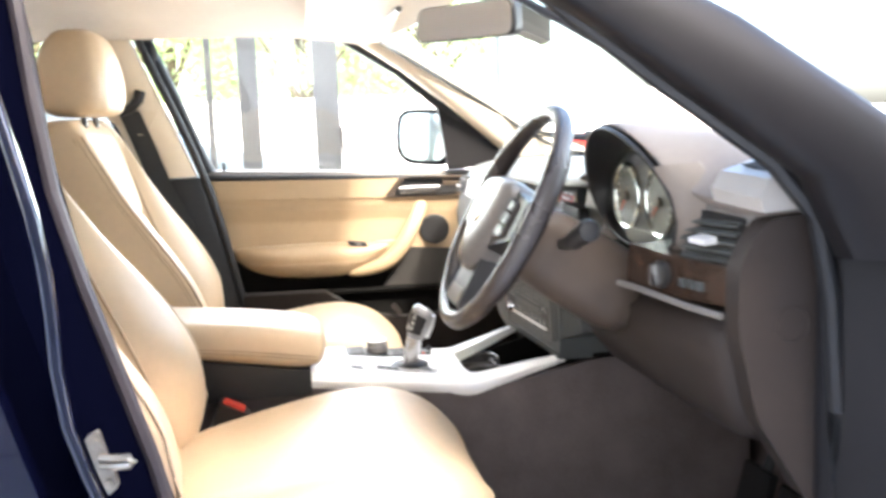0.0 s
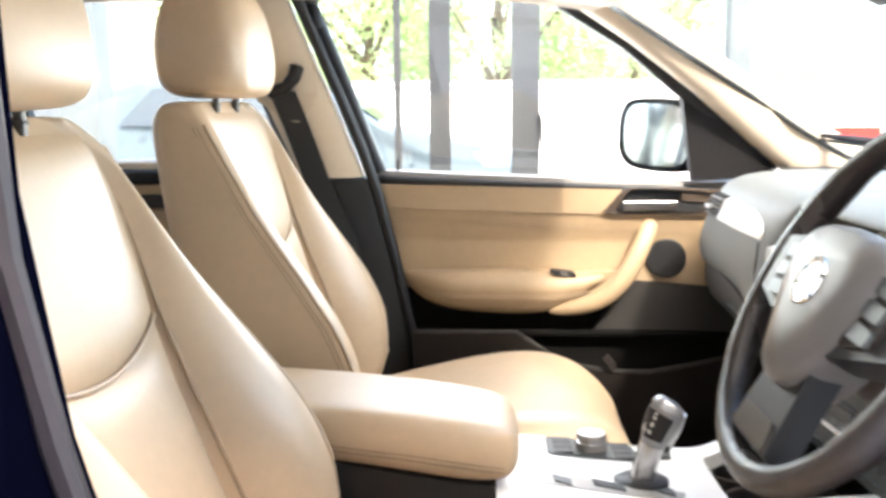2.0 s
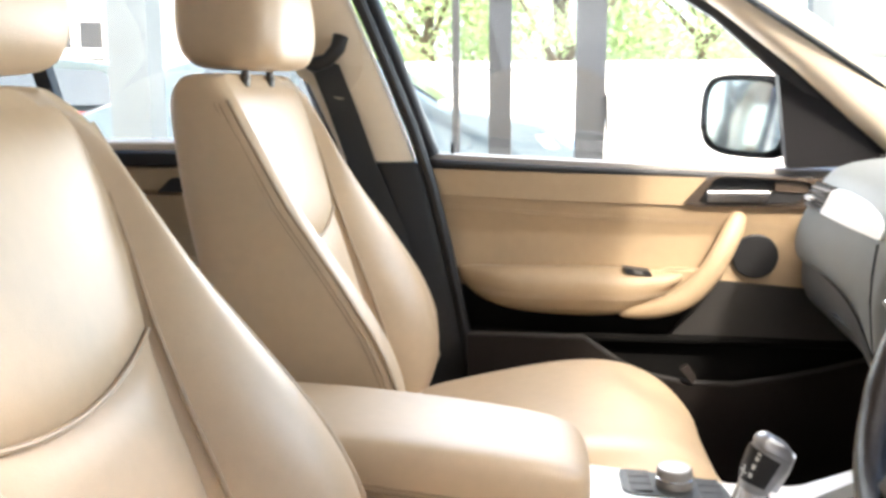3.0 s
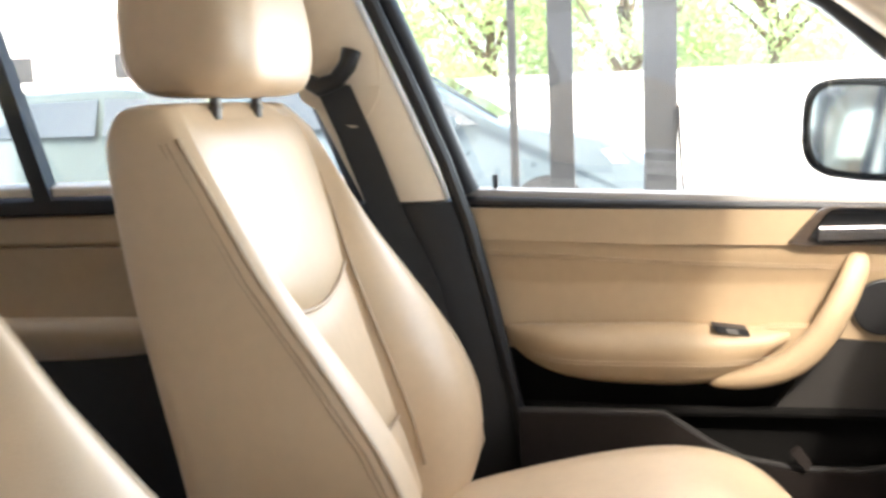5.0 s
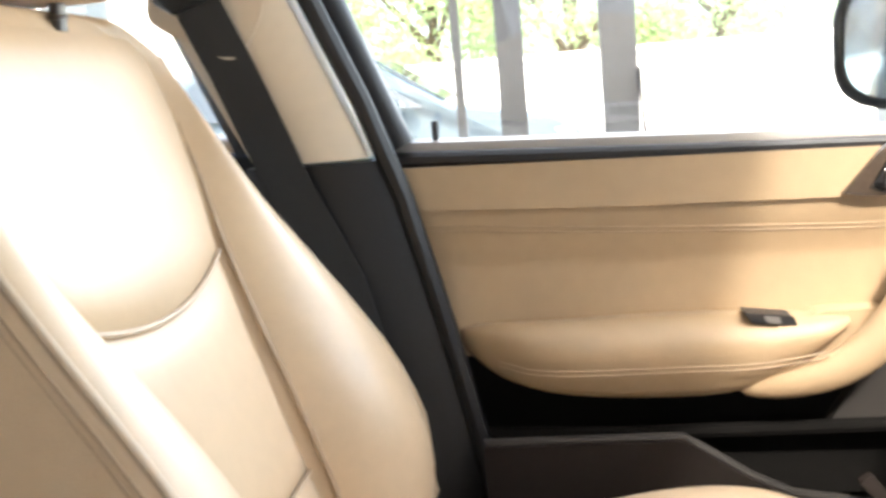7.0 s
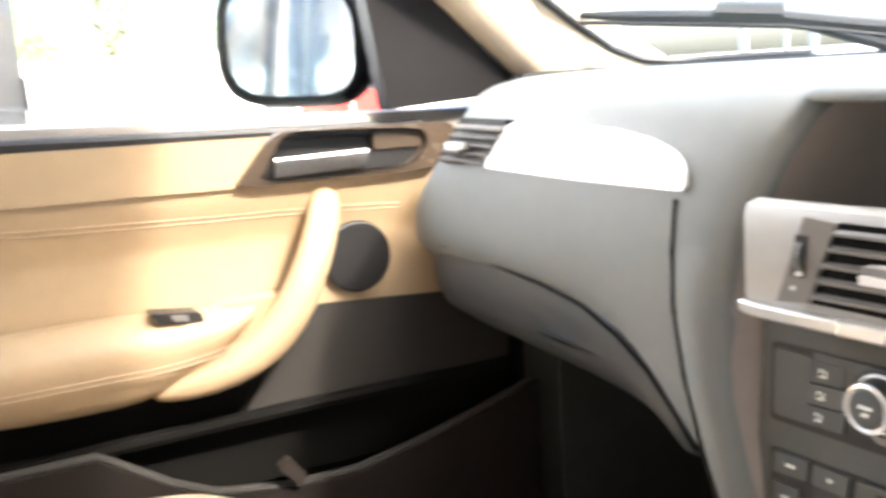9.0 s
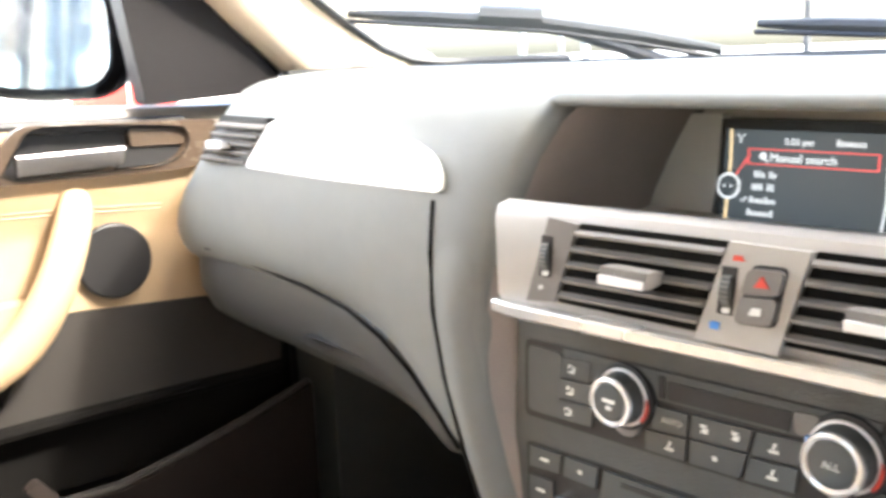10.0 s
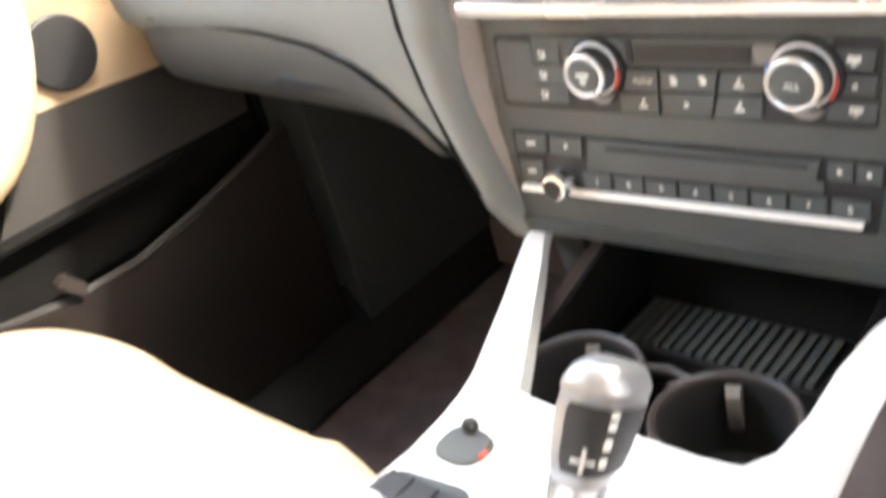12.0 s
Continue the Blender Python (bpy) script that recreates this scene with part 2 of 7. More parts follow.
def loft(rings, caps=True, closed=True, bm=None):
    """Skin through rings of equal length."""
    bm = bm or bmesh.new()
    vs = [[bm.verts.new(p) for p in r] for r in rings]
    n = len(vs[0])
    for a, b in zip(vs, vs[1:]):
        for i in range(n if closed else n - 1):
            j = (i + 1) % n
            bm.faces.new((a[i], a[j], b[j], b[i]))
    if caps and closed:
        bm.faces.new(vs[0])
        bm.faces.new(vs[-1])
    return bm


def prism(pts, axis, a, b, bm=None):
    """A polygon swept along an axis: pts are (x, z) for y, (y, z) for x, (x, y) for z."""
    put = {"x": lambda p, s: (s, p[0], p[1]), "y": lambda p, s: (p[0], s, p[1]), "z": lambda p, s: (p[0], p[1], s)}[axis]
    return loft([[put(p, a) for p in pts], [put(p, b) for p in pts]], bm=bm)


def rounded(pts, r, n=4):
    """A polygon with its corners rounded."""
    out = []
    k = len(pts)
    for i in range(k):
        p, a, b = Vector(pts[i]), Vector(pts[i - 1]), Vector(pts[(i + 1) % k])
        da, db = a - p, b - p
        ra, rb = min(r, da.length * 0.45), min(r, db.length * 0.45)
        s, e = p + da.normalized() * ra, p + db.normalized() * rb
        for j in range(n + 1):
            t = j / n
            out.append(tuple((1 - t) ** 2 * s + 2 * t * (1 - t) * p + t * t * e))
    return out


def tube(path, radius, seg=10, ring_closed=False, flat=1.0, up=(0, 0, 1), bm=None):
    """A round bar along a path; radius may be one number or one for each point."""
    bm = bm or bmesh.new()
    pts = [Vector(p) for p in path]
    n = len(pts)
    rings = []
    for i, p in enumerate(pts):
        a, b = (pts[i - 1], pts[(i + 1) % n]) if ring_closed else (pts[max(i - 1, 0)], pts[min(i + 1, n - 1)])
        t = (b - a).normalized()
        side = t.cross(Vector(up))
        side = side.normalized() if side.length > 1e-4 else Vector((1, 0, 0))
        top = side.cross(t).normalized()
        r = radius[i] if isinstance(radius, (list, tuple)) else radius
        rings.append([p + side * r * math.cos(k * math.tau / seg) + top * r * flat * math.sin(k * math.tau / seg) for k in range(seg)])
    if ring_closed:
        rings.append(rings[0])
        out = loft(rings, caps=False, bm=bm)
        bmesh.ops.remove_doubles(out, verts=out.verts, dist=1e-6)
        return out
    return loft(rings, bm=bm)


def disc(center, axis, radius, height, seg=24, top=None, rim=0.0, bm=None):
    """A short cylinder from center along axis, its far rim eased."""
    axis = Vector(axis).normalized()
    side = axis.cross(Vector((0.3, 0.2, 1))).normalized()
    other = axis.cross(side)
    c = Vector(center)
    steps = [(0, radius), (height - rim, top or radius)]
    if rim:
        steps += [(height - rim * 0.3, (top or radius) - rim * 0.3), (height, (top or radius) - rim)]
    return loft([[c + axis * h + side * r * math.cos(k * math.tau / seg) + other * r * math.sin(k * math.tau / seg) for k in range(seg)] for h, r in steps], bm=bm)


def ring(center, axis, radius, r, seg=28, bm=None):
    axis = Vector(axis).normalized()
    side = axis.cross(Vector((0.3, 0.2, 1))).normalized()
    other = axis.cross(side)
    c = Vector(center)
    return tube([c + side * radius * math.cos(k * math.tau / seg) + other * radius * math.sin(k * math.tau / seg) for k in range(seg)], r, 8, True, up=axis, bm=bm)


def curve(table, z):
    """Straight-line value at z from rows of (z, value)."""
    rows = sorted(table)
    return float(np.interp(z, [r[0] for r in rows], [r[1] for r in rows]))


def sheet(f, nu, nv, thick=0.0, bm=None):
    """A surface f(u, v), u and v from 0 to 1, with thickness along its normal."""
    bm = bm or bmesh.new()
    v = [[bm.verts.new(f(i / nu, j / nv)) for j in range(nv + 1)] for i in range(nu + 1)]
    faces = [bm.faces.new((v[i][j], v[i + 1][j], v[i + 1][j + 1], v[i][j + 1])) for i in range(nu) for j in range(nv)]
    if isinstance(thick, tuple):
        w = [[bm.verts.new(c.co + Vector(thick)) for c in row] for row in v]
        for i in range(nu):
            for j in range(nv):
                bm.faces.new((w[i][j], w[i][j + 1], w[i + 1][j + 1], w[i + 1][j]))
        edge = [(i, 0) for i in range(nu)] + [(nu, j) for j in range(nv)] + [(i, nv) for i in range(nu, 0, -1)] + [(0, j) for j in range(nv, 0, -1)]
        for (i, j), (k, m) in zip(edge, edge[1:] + edge[:1]):
            bm.faces.new((v[i][j], w[i][j], w[k][m], v[k][m]))
    elif thick:
        bmesh.ops.recalc_face_normals(bm, faces=faces)
        bmesh.ops.solidify(bm, geom=faces, thickness=thick)
    return bm


def letters(name, text, size, m, mat, parent, align="LEFT"):
    """Raised writing in the built-in font, turned into a mesh part."""
    fc = bpy.data.curves.new(name, "FONT")
    fc.body, fc.size, fc.extrude, fc.align_x = text, size, 0.0003, align
    tmp = new("writing", fc)
    me = bpy.data.meshes.new_from_object(tmp.evaluated_get(bpy.context.evaluated_depsgraph_get()))
    bpy.data.objects.remove(tmp)
    me.materials.clear()
    me.materials.append(mat)
    ob = new(name, me)
    ob.parent = parent
    ob.matrix_basis = Matrix.Translation(-WORLD[parent]) @ m
    WORLD[ob] = Vector((0, 0, 0))
    return ob

# ---- ground and distance ----
g = bmesh.new()
bmesh.ops.create_grid(g, x_segments=40, y_segments=40, size=400)
tagged(part("ground", g, GROUND, smooth=False), "pale worn concrete yard in full sun", "ground", kind="structure")


def steel_post(x0, x1, y, height, mat, label):
    w = x1 - x0
    p = thing("steel_post", ((x0 + x1) / 2, y, 0), label, "post", "posts of the canopy")
    part("shaft", box(x0, x1, y, y + w, 0.012, height), mat, p, bevel=w * 0.06)
    part("base_plate", box(x0 - 0.05, x1 + 0.05, y - 0.05, y + w + 0.05, 0, 0.012), mat, p, bevel=0.003)
    for sx in (x0 - 0.03, x1 + 0.03):
        part("bolt", disc((sx, y - 0.03, 0.012), (0, 0, 1), 0.012, 0.02, 6), STEEL_PALE, p)
    return p


steel_post(-0.060, 0.072, 3.40, 3.6, STEEL, "thick dark grey square steel post standing on concrete")
steel_post(-0.455, -0.352, 3.40, 3.6, STEEL, "grey square steel post standing on concrete")
steel_post(-0.622, -0.588, 3.40, 3.6, STEEL, "thin grey square steel post standing on concrete")
steel_post(-2.245, -2.05, 3.40, 3.6, STEEL_PALE, "wide pale grey steel post with a dark foot box")
steel_post(7.965, 8.035, 7.69, 3.6, STEEL_PALE, "slim pale steel post across the bright yard")
steel_post(7.978, 8.022, 7.10, 3.6, STEEL_PALE, "thin pale steel post across the bright yard")
steel_post(7.965, 8.035, 6.73, 3.6, STEEL_PALE, "slim pale steel post across the bright yard")
steel_post(7.975, 8.025, 4.15, 3.6, STEEL, "thin grey steel post across the bright yard")
steel_post(0.960, 1.06, 3.40, 3.6, STEEL_PALE, "pale grey square steel post standing on concrete")
cable = thing("cable", (0.09, 3.38, 0.0), "thin black cable hanging beside a steel post", "cable")
part("cord", tube([(0.075 + 0.13 * t ** 1.6, 3.38, 1.16 - 1.16 * t) for t in [i / 12 for i in range(13)]], 0.008, 6), BLACK, cable)

CAR_SIDE = [(-2.15, 0.42), (-2.18, 0.75), (-2.05, 0.98), (-1.75, 1.08), (-1.30, 1.38), (-0.95, 1.46), (-0.10, 1.48), (0.35, 1.42), (0.98, 1.04), (1.75, 0.90), (2.08, 0.70), (2.12, 0.42)]


def parked_car(loc, turn, mat, label, tail=False):
    """A hatchback: shell with glass, wheels, lamps and mirrors."""
    c = new("parked_car")
    c.empty_display_size = 0.1
    WORLD[c] = Vector((0, 0, 0))
    tagged(c, label, "car", "parked cars")
    def side_w(z):
        return curve([(0.3, 0.80), (0.7, 0.90), (0.98, 0.86), (1.48, 0.60)], z)
    body = bmesh.new()
    rings = []
    for f in (-1, -0.93, -0.6, 0.6, 0.93, 1):
        rings.append([(x * (1 - 0.015 * (abs(f) > 0.95)), f * side_w(z), z - 0.02 * (abs(f) > 0.95)) for x, z in CAR_SIDE])
    b = part("body", loft(rings, bm=body), mat, c, bevel=0.0)
    for s in (-1, 1):
        def on(x, z, out=0.006):
            return (x, s * (side_w(z) + out), z)
        part("side_window", loft([[on(-1.2, 1.06), on(-0.25, 1.05), on(-0.25, 1.38), on(-0.95, 1.36)], [on(-1.2, 1.06, 0.012), on(-0.25, 1.05, 0.012), on(-0.25, 1.38, 0.012), on(-0.95, 1.36, 0.012)]]), DARK_GLASS, c)
        part("side_window", loft([[on(-0.18, 1.05), on(0.80, 1.04), on(0.30, 1.36), on(-0.18, 1.38)], [on(-0.18, 1.05, 0.012), on(0.80, 1.04, 0.012), on(0.30, 1.36, 0.012), on(-0.18, 1.38, 0.012)]]), DARK_GLASS, c)
        part("door_mirror", loft([[(0.62 + dx, s * (0.90 + dy), 1.06 + 0.06 * math.sin(a)) for a, dx in ((k * math.tau / 8, 0.05 * math.cos(k * math.tau / 8)) for k in range(8))] for dy in (0.0, 0.16)]), mat, c)
        for wx in (-1.32, 1.32):
            t = part("wheel", disc((wx, s * 0.74, 0.32), (0, s, 0), 0.32, 0.17, 28, rim=0.03), TYRE, c)
            part("rim", disc((wx, s * 0.905, 0.32), (0, s, 0), 0.21, 0.012, 20, rim=0.006), SILVER, t)
        part("headlight", loft([[(1.98, s * 0.55, 0.68), (1.80, s * 0.86, 0.72), (1.72, s * 0.87, 0.82), (1.95, s * 0.55, 0.78)], [(2.09, s * 0.55, 0.68), (1.92, s * 0.88, 0.72), (1.82, s * 0.885, 0.83), (2.02, s * 0.55, 0.79)]]), CHROME, c)
        part("tail_light", box(-2.19, -2.05, s * 0.62 - 0.16, s * 0.62 + 0.16, 0.82, 1.0), RED, c, bevel=0.01)
    part("windscreen", loft([[(0.93, -0.68, 1.07), (0.93, 0.68, 1.07), (0.40, 0.55, 1.41), (0.40, -0.55, 1.41)], [(0.95, -0.68, 1.085), (0.95, 0.68, 1.085), (0.42, 0.55, 1.425), (0.42, -0.55, 1.425)]]), DARK_GLASS, c)
    part("rear_window", loft([[(-1.73, -0.62, 1.10), (-1.73, 0.62, 1.10), (-1.32, 0.54, 1.36), (-1.32, -0.54, 1.36)], [(-1.75, -0.62, 1.115), (-1.75, 0.62, 1.115), (-1.34, 0.54, 1.375), (-1.34, -0.54, 1.375)]]), DARK_GLASS, c)
    part("number_plate", box(-2.20, -2.16, -0.26, 0.26, 0.62, 0.73), WHITE_TRIM, c, bevel=0.004)
    c.matrix_basis = pose(*loc, 0, 0, turn)
    return c


parked_car((-1.95, 7.4, 0), 0, CAR_SILVER, "silver-blue hatchback parked in bright sun")
parked_car((-4.6, 8.2, 0), 8, CAR_GREEN, "grey-green hatchback parked behind a steel post")
bar_ = thing("yard_barrier", (2.3, 6.0, 0), "low red and white yard barrier on two feet", "barrier")
for i, (xa, xb) in enumerate(((1.78, 1.90), (1.92, 2.02), (2.04, 2.42), (2.44, 2.78))):
    part("board", box(xa, xb, 6.0, 6.03, 0.80, 1.02), RENDERED if i == 1 else CAR_RED, bar_, bevel=0.004)
for fx in (1.9, 2.65):
    part("foot", box(fx - 0.03, fx + 0.03, 5.8, 6.25, 0.0, 0.06), STEEL, bar_, bevel=0.005)
    part("upright", box(fx - 0.02, fx + 0.02, 6.03, 6.07, 0.06, 1.02), STEEL, bar_, bevel=0.003)
# unseen wall, added to hold sky and sun off the driver's side
back = thing("building_wall", (0, -3.6, 0), "unseen grey clad wall, added to shade the open driver's side", "wall", kind="structure")
part("wall", box(-9, 9, -3.9, -3.6, 0, 5.1), CLADDING, back, smooth=False)
for i in range(10):
    part("cladding_rail", box(-9, 9, -3.6, -3.575, 0.45 + 0.46 * i, 0.48 + 0.46 * i), STEEL, back, smooth=False)
parked_car((14.0, 4.2, 0), 100, CAR_BLUE, "light blue hatchback parked across the yard")
parked_car((16.5, -1.5, 0), 80, CAR_SILVER, "silver hatchback parked ahead across the yard")

wall = thing("boundary_wall", (0, 14.2, 0), "long white rendered boundary wall with a flat coping", "wall", kind="structure")
part("wall", box(-14, 9, 14.2, 14.45, 0, 1.5), RENDERED, wall, smooth=False)
part("coping", box(-14, 9, 14.15, 14.5, 1.5, 1.58), RENDERED, wall, bevel=0.015)

house = thing("building", (-12, 15, 0), "white rendered two-storey building with small grey windows", "building")
part("wall", box(-22, -6.6, 15, 22, 0, 6.2), RENDERED, house, smooth=False)
part("roof", prism([(-22.3, 6.2), (-6.3, 6.2), (-14, 8.6)], "y", 14.8, 22.2), STEEL, house, smooth=False)
for wx in (-20.5, -18, -15.5, -13, -10.5, -8):
    for wz in (1.2, 3.9):
        w = part("window", box(wx - 0.55, wx + 0.55, 14.93, 15.02, wz, wz + 1.2), RENDERED, house, bevel=0.01)
        for px in (-0.28, 0.28):
            for pz in (0.3, 0.9):
                part("pane", box(wx + px - 0.2, wx + px + 0.2, 14.915, 14.935, wz + pz - 0.22, wz + pz + 0.22), STEEL, w, smooth=False)


def leafy_tree(x, y, height, spread, seed):
    """Trunk with limbs and a crown of many small leaf clumps."""
    rnd = random.Random(seed)
    t = thing("tree", (x, y, 0), "broad sunlit green tree behind the white wall", "tree", "trees behind the wall")
    bm = tube([(x + 0.1 * math.sin(i), y, height * 0.6 * i / 6) for i in range(7)], [0.16 - 0.018 * i for i in range(7)], 8)
    for k in range(7):
        a, h = rnd.uniform(0, 6.28), height * rnd.uniform(0.25, 0.55)
        tube([(x + s * spread * 0.22 * math.cos(a), y + s * spread * 0.22 * math.sin(a), h + s * height * 0.09) for s in range(4)], [0.07, 0.05, 0.035, 0.02], 6, bm=bm)
    part("trunk", bm, BARK, t)
    verts, faces = [], []
    for k in range(95):
        a, e = rnd.uniform(0, 6.28), rnd.uniform(-0.85, 1)
        r = spread * rnd.uniform(0.45, 1.0)
        c = Vector((x + r * math.cos(a) * math.sqrt(1 - e * e * 0.8), y + r * math.sin(a) * math.sqrt(1 - e * e * 0.8) * 0.7, height * 0.62 + e * height * 0.40))
        for j in range(75):
            p = c + Vector((rnd.gauss(0, 0.26), rnd.gauss(0, 0.26), rnd.gauss(0, 0.2)))
            d1 = Vector((rnd.uniform(-1, 1), rnd.uniform(-1, 1), rnd.uniform(-1, 1))).normalized() * 0.075
            d2 = d1.cross(Vector((rnd.uniform(-1, 1), rnd.uniform(-1, 1), rnd.uniform(-1, 1)))).normalized() * 0.038
            i = len(verts)
            verts += [p - d1, p + d2, p + d1, p - d2]
            faces.append((i, i + 1, i + 2, i + 3))
    me = bpy.data.meshes.new("crown")
    me.from_pydata(verts, [], faces)
    me.materials.append(LEAF)
    ob = new("crown", me)
    ob.parent, ob.location = t, -WORLD[t]
    ob["kind"] = "stuff"


for k, (tx, ty, th, ts) in enumerate([(-5.2, 19, 6.5, 2.2), (-2.2, 17.5, 5.2, 2.0), (0.3, 17, 5.6, 2.2), (2.9, 17.3, 5.0, 2.0)]):
    leafy_tree(tx, ty, th, ts, 40 + k)

# ---- shell of the car ----
shell = thing("car_body", (0, 0, 0.25), "dark blue five-door car body with a beige headliner, driver's door open", "car body", kind="structure")
part("floor_pan", box(-1.9, 0.75, -0.68, 0.68, 0.30, 0.36), CARPET, shell, bevel=0.01)
part("footwell_wall", sheet(lambda u, v: (0.62 + 0.20 * min(v * 2, 1), -0.68 + 1.36 * u, 0.36 + 0.62 * v), 8, 6, 0.03), CARPET, shell, "black carpet up the footwell wall")
for s in (-1, 1):
    part("sill", prism(rounded([(s * 0.66, 0.26), (s * 0.82, 0.24), (s * 0.82, 0.40), (s * 0.70, 0.45), (s * 0.66, 0.43)], 0.02), "x", -1.0, 0.75), PAINT, shell)
    part("sill_trim", prism(rounded([(s * 0.63, 0.36), (s * 0.70, 0.452), (s * 0.75, 0.442), (s * 0.75, 0.456), (s * 0.69, 0.468), (s * 0.62, 0.37)], 0.004), "x", -0.36, 0.62), BLACK, shell)


def roof_z(x, y):
    return 1.50 - 0.10 * (y / 0.62) ** 2 - 0.22 * max(x + 0.30, 0) ** 1.6 - 0.05 * max(-x - 0.9, 0) ** 1.5


def liner_point(u, v):
    y = -0.60 + 1.20 * u
    x0, x1 = -2.0, 0.13 - 0.16 * (abs(y) / 0.6) ** 2.5
    x = x0 + (x1 - x0) * v
    return (x, y, roof_z(x, y))


part("headliner", sheet(liner_point, 16, 26, 0.012), LINER, shell, "beige woven headliner")
part("roof_panel", sheet(lambda u, v: tuple(Vector(liner_point(u, v)) * 1.0 + Vector((0, (u - 0.5) * 0.16, 0.045 - 0.03 * abs(2 * u - 1) ** 3))), 16, 26, 0.004), PAINT, shell)


def pillar(name, pts, halves, mat, label=""):
    """A swept pillar: points along it, each with half width along x and half depth along y."""
    rings = []
    for (x, y, z), (hx, hy) in zip(pts, halves):
        rings.append([(x + hx * math.copysign(abs(math.cos(a)) ** 0.6, math.cos(a)), y + hy * math.copysign(abs(math.sin(a)) ** 0.6, math.sin(a)), z) for a in (k * math.tau / 16 for k in range(16))])
    return part(name, loft(rings), mat, shell, label)


# passenger side A pillar: beige inside, painted outside
pillar("a_pillar_trim", [(0.495, 0.700, 1.055), (0.37, 0.690, 1.135), (0.245, 0.672, 1.220), (0.11, 0.648, 1.315), (0.00, 0.622, 1.385), (-0.10, 0.605, 1.425)], [(0.125, 0.037), (0.096, 0.034), (0.072, 0.034), (0.066, 0.034), (0.068, 0.035), (0.08, 0.035)], TRIM_BEIGE, "beige plastic pillar trim")
pillar("a_pillar", [(0.56, 0.765, 1.02), (0.40, 0.750, 1.12), (0.19, 0.722, 1.27), (0.02, 0.690, 1.385), (-0.12, 0.662, 1.44)], [(0.07, 0.03), (0.06, 0.03), (0.05, 0.03), (0.05, 0.03), (0.06, 0.03)], PAINT)
part("roof_rail_trim", tube([(x, 0.612 + 0.02 * min(1, (x + 0.7) ** 2), 1.435 + 0.035 * math.sin((x + 1.3) * 2.2)) for x in [-0.10 - 0.1 * i for i in range(16)]], 0.045, 10), LINER, shell, "beige roof rail trim")
# passenger side B pillar: beige above, black below
def b_pillar(side, front, back, mat, z0, z1, thick, name, label, y_off=0.0, cut=0.0):
    rings = []
    for i in range(9):
        z = z0 + (z1 - z0) * i / 8
        xf, xb = curve(front, z), curve(back, z)
        y = curve([(0.3, 0.70), (0.70, 0.675), (1.05, 0.665), (1.40, 0.600)], z) + y_off
        ys = [y + 0.012, y, y, y + 0.02, y + thick, y + thick]
        xs = [xf, xf - 0.018, xb + 0.03, xb, xb, xf - cut]
        rings.append([(a, side * b, z) for a, b in zip(xs, ys)])
    return part(name, loft(rings), mat, shell, label, bevel=0.004)


BP_F = [(1.44, -0.612), (1.377, -0.588), (1.207, -0.520), (1.063, -0.466), (0.88, -0.422), (0.69, -0.385), (0.40, -0.36)]
BP_B = [(1.44, -0.72), (1.377, -0.700), (1.207, -0.650), (1.063, -0.590), (0.69, -0.56), (0.40, -0.56)]
b_pillar(1, BP_F, BP_B, TRIM_BEIGE, 1.063, 1.44, 0.06, "b_pillar_trim", "beige upper belt pillar trim")
b_pillar(1, [(z, x + 0.012) for z, x in BP_F], [(z, x - 0.01) for z, x in BP_B], BLACK, 0.36, 1.060, 0.06, "b_pillar_lower_trim", "black lower pillar trim", 0.004)
# door opening seal, passenger side
part("door_seal", tube([(curve(BP_F, z) + 0.020, curve([(0.4, 0.705), (1.05, 0.685), (1.42, 0.615)], z), z) for z in [0.42 + 0.1 * i for i in range(11)]], 0.011, 8), BLACK_TRIM, shell)
# driver side B pillar, rear door and seal
NB_F = [(1.44, -0.545), (1.314, -0.522), (1.132, -0.500), (0.998, -0.466), (0.797, -0.405), (0.60, -0.365), (0.40, -0.34)]
NB_B = [(z, x - 0.13) for z, x in NB_F]
b_pillar(-1, NB_F, NB_B, JAMB, 0.36, 1.42, 0.10, "b_pillar", "glossy blue-black pillar of the door opening", 0.01, 0.055)
part("door_seal", tube([(curve(NB_F, z) - 0.006, -curve([(0.4, 0.725), (1.05, 0.70), (1.42, 0.64)], z), z) for z in [0.42 + 0.1 * i for i in range(11)]], 0.009, 8), SEAL, shell)
FLANGE = [(-0.575, -0.722, 1.40), (-0.545, -0.752, 1.26), (-0.512, -0.785, 1.15), (-0.499, -0.796, 1.10), (-0.4930, -0.797, 1.050), (-0.4905, -0.797, 1.000), (-0.4905, -0.797, 0.950), (-0.4848, -0.797, 0.89), (-0.471, -0.798, 0.84), (-0.454, -0.799, 0.79), (-0.425, -0.803, 0.68), (-0.40, -0.806, 0.45)]
part("pillar_flange", tube(FLANGE, 0.0075, 10), PAINT, shell, "glossy dark blue rolled pillar flange")
st = part("door_striker", prism(rounded([(-0.4700, 0.8760), (-0.4565, 0.8830), (-0.4480, 0.8520), (-0.4400, 0.8220), (-0.4515, 0.8130), (-0.4620, 0.8450)], 0.004), "y", -0.797, -0.786), BRONZE, shell, "bronze-coloured door striker plate", bevel=0.002)
part("loop", tube([(-0.456, -0.797, 0.8545), (-0.440, -0.806, 0.8560), (-0.425, -0.812, 0.8575), (-0.4215, -0.812, 0.8530), (-0.426, -0.811, 0.8490), (-0.441, -0.805, 0.8470), (-0.456, -0.797, 0.8455)], 0.0042, 8), BRONZE, st)
for bx, bz_ in ((-0.4590, 0.8700), (-0.4490, 0.8270)):
    part("bolt", disc((bx, -0.797, bz_), (0, -1, 0), 0.0055, 0.005, 12, rim=0.0015), BRONZE, st)
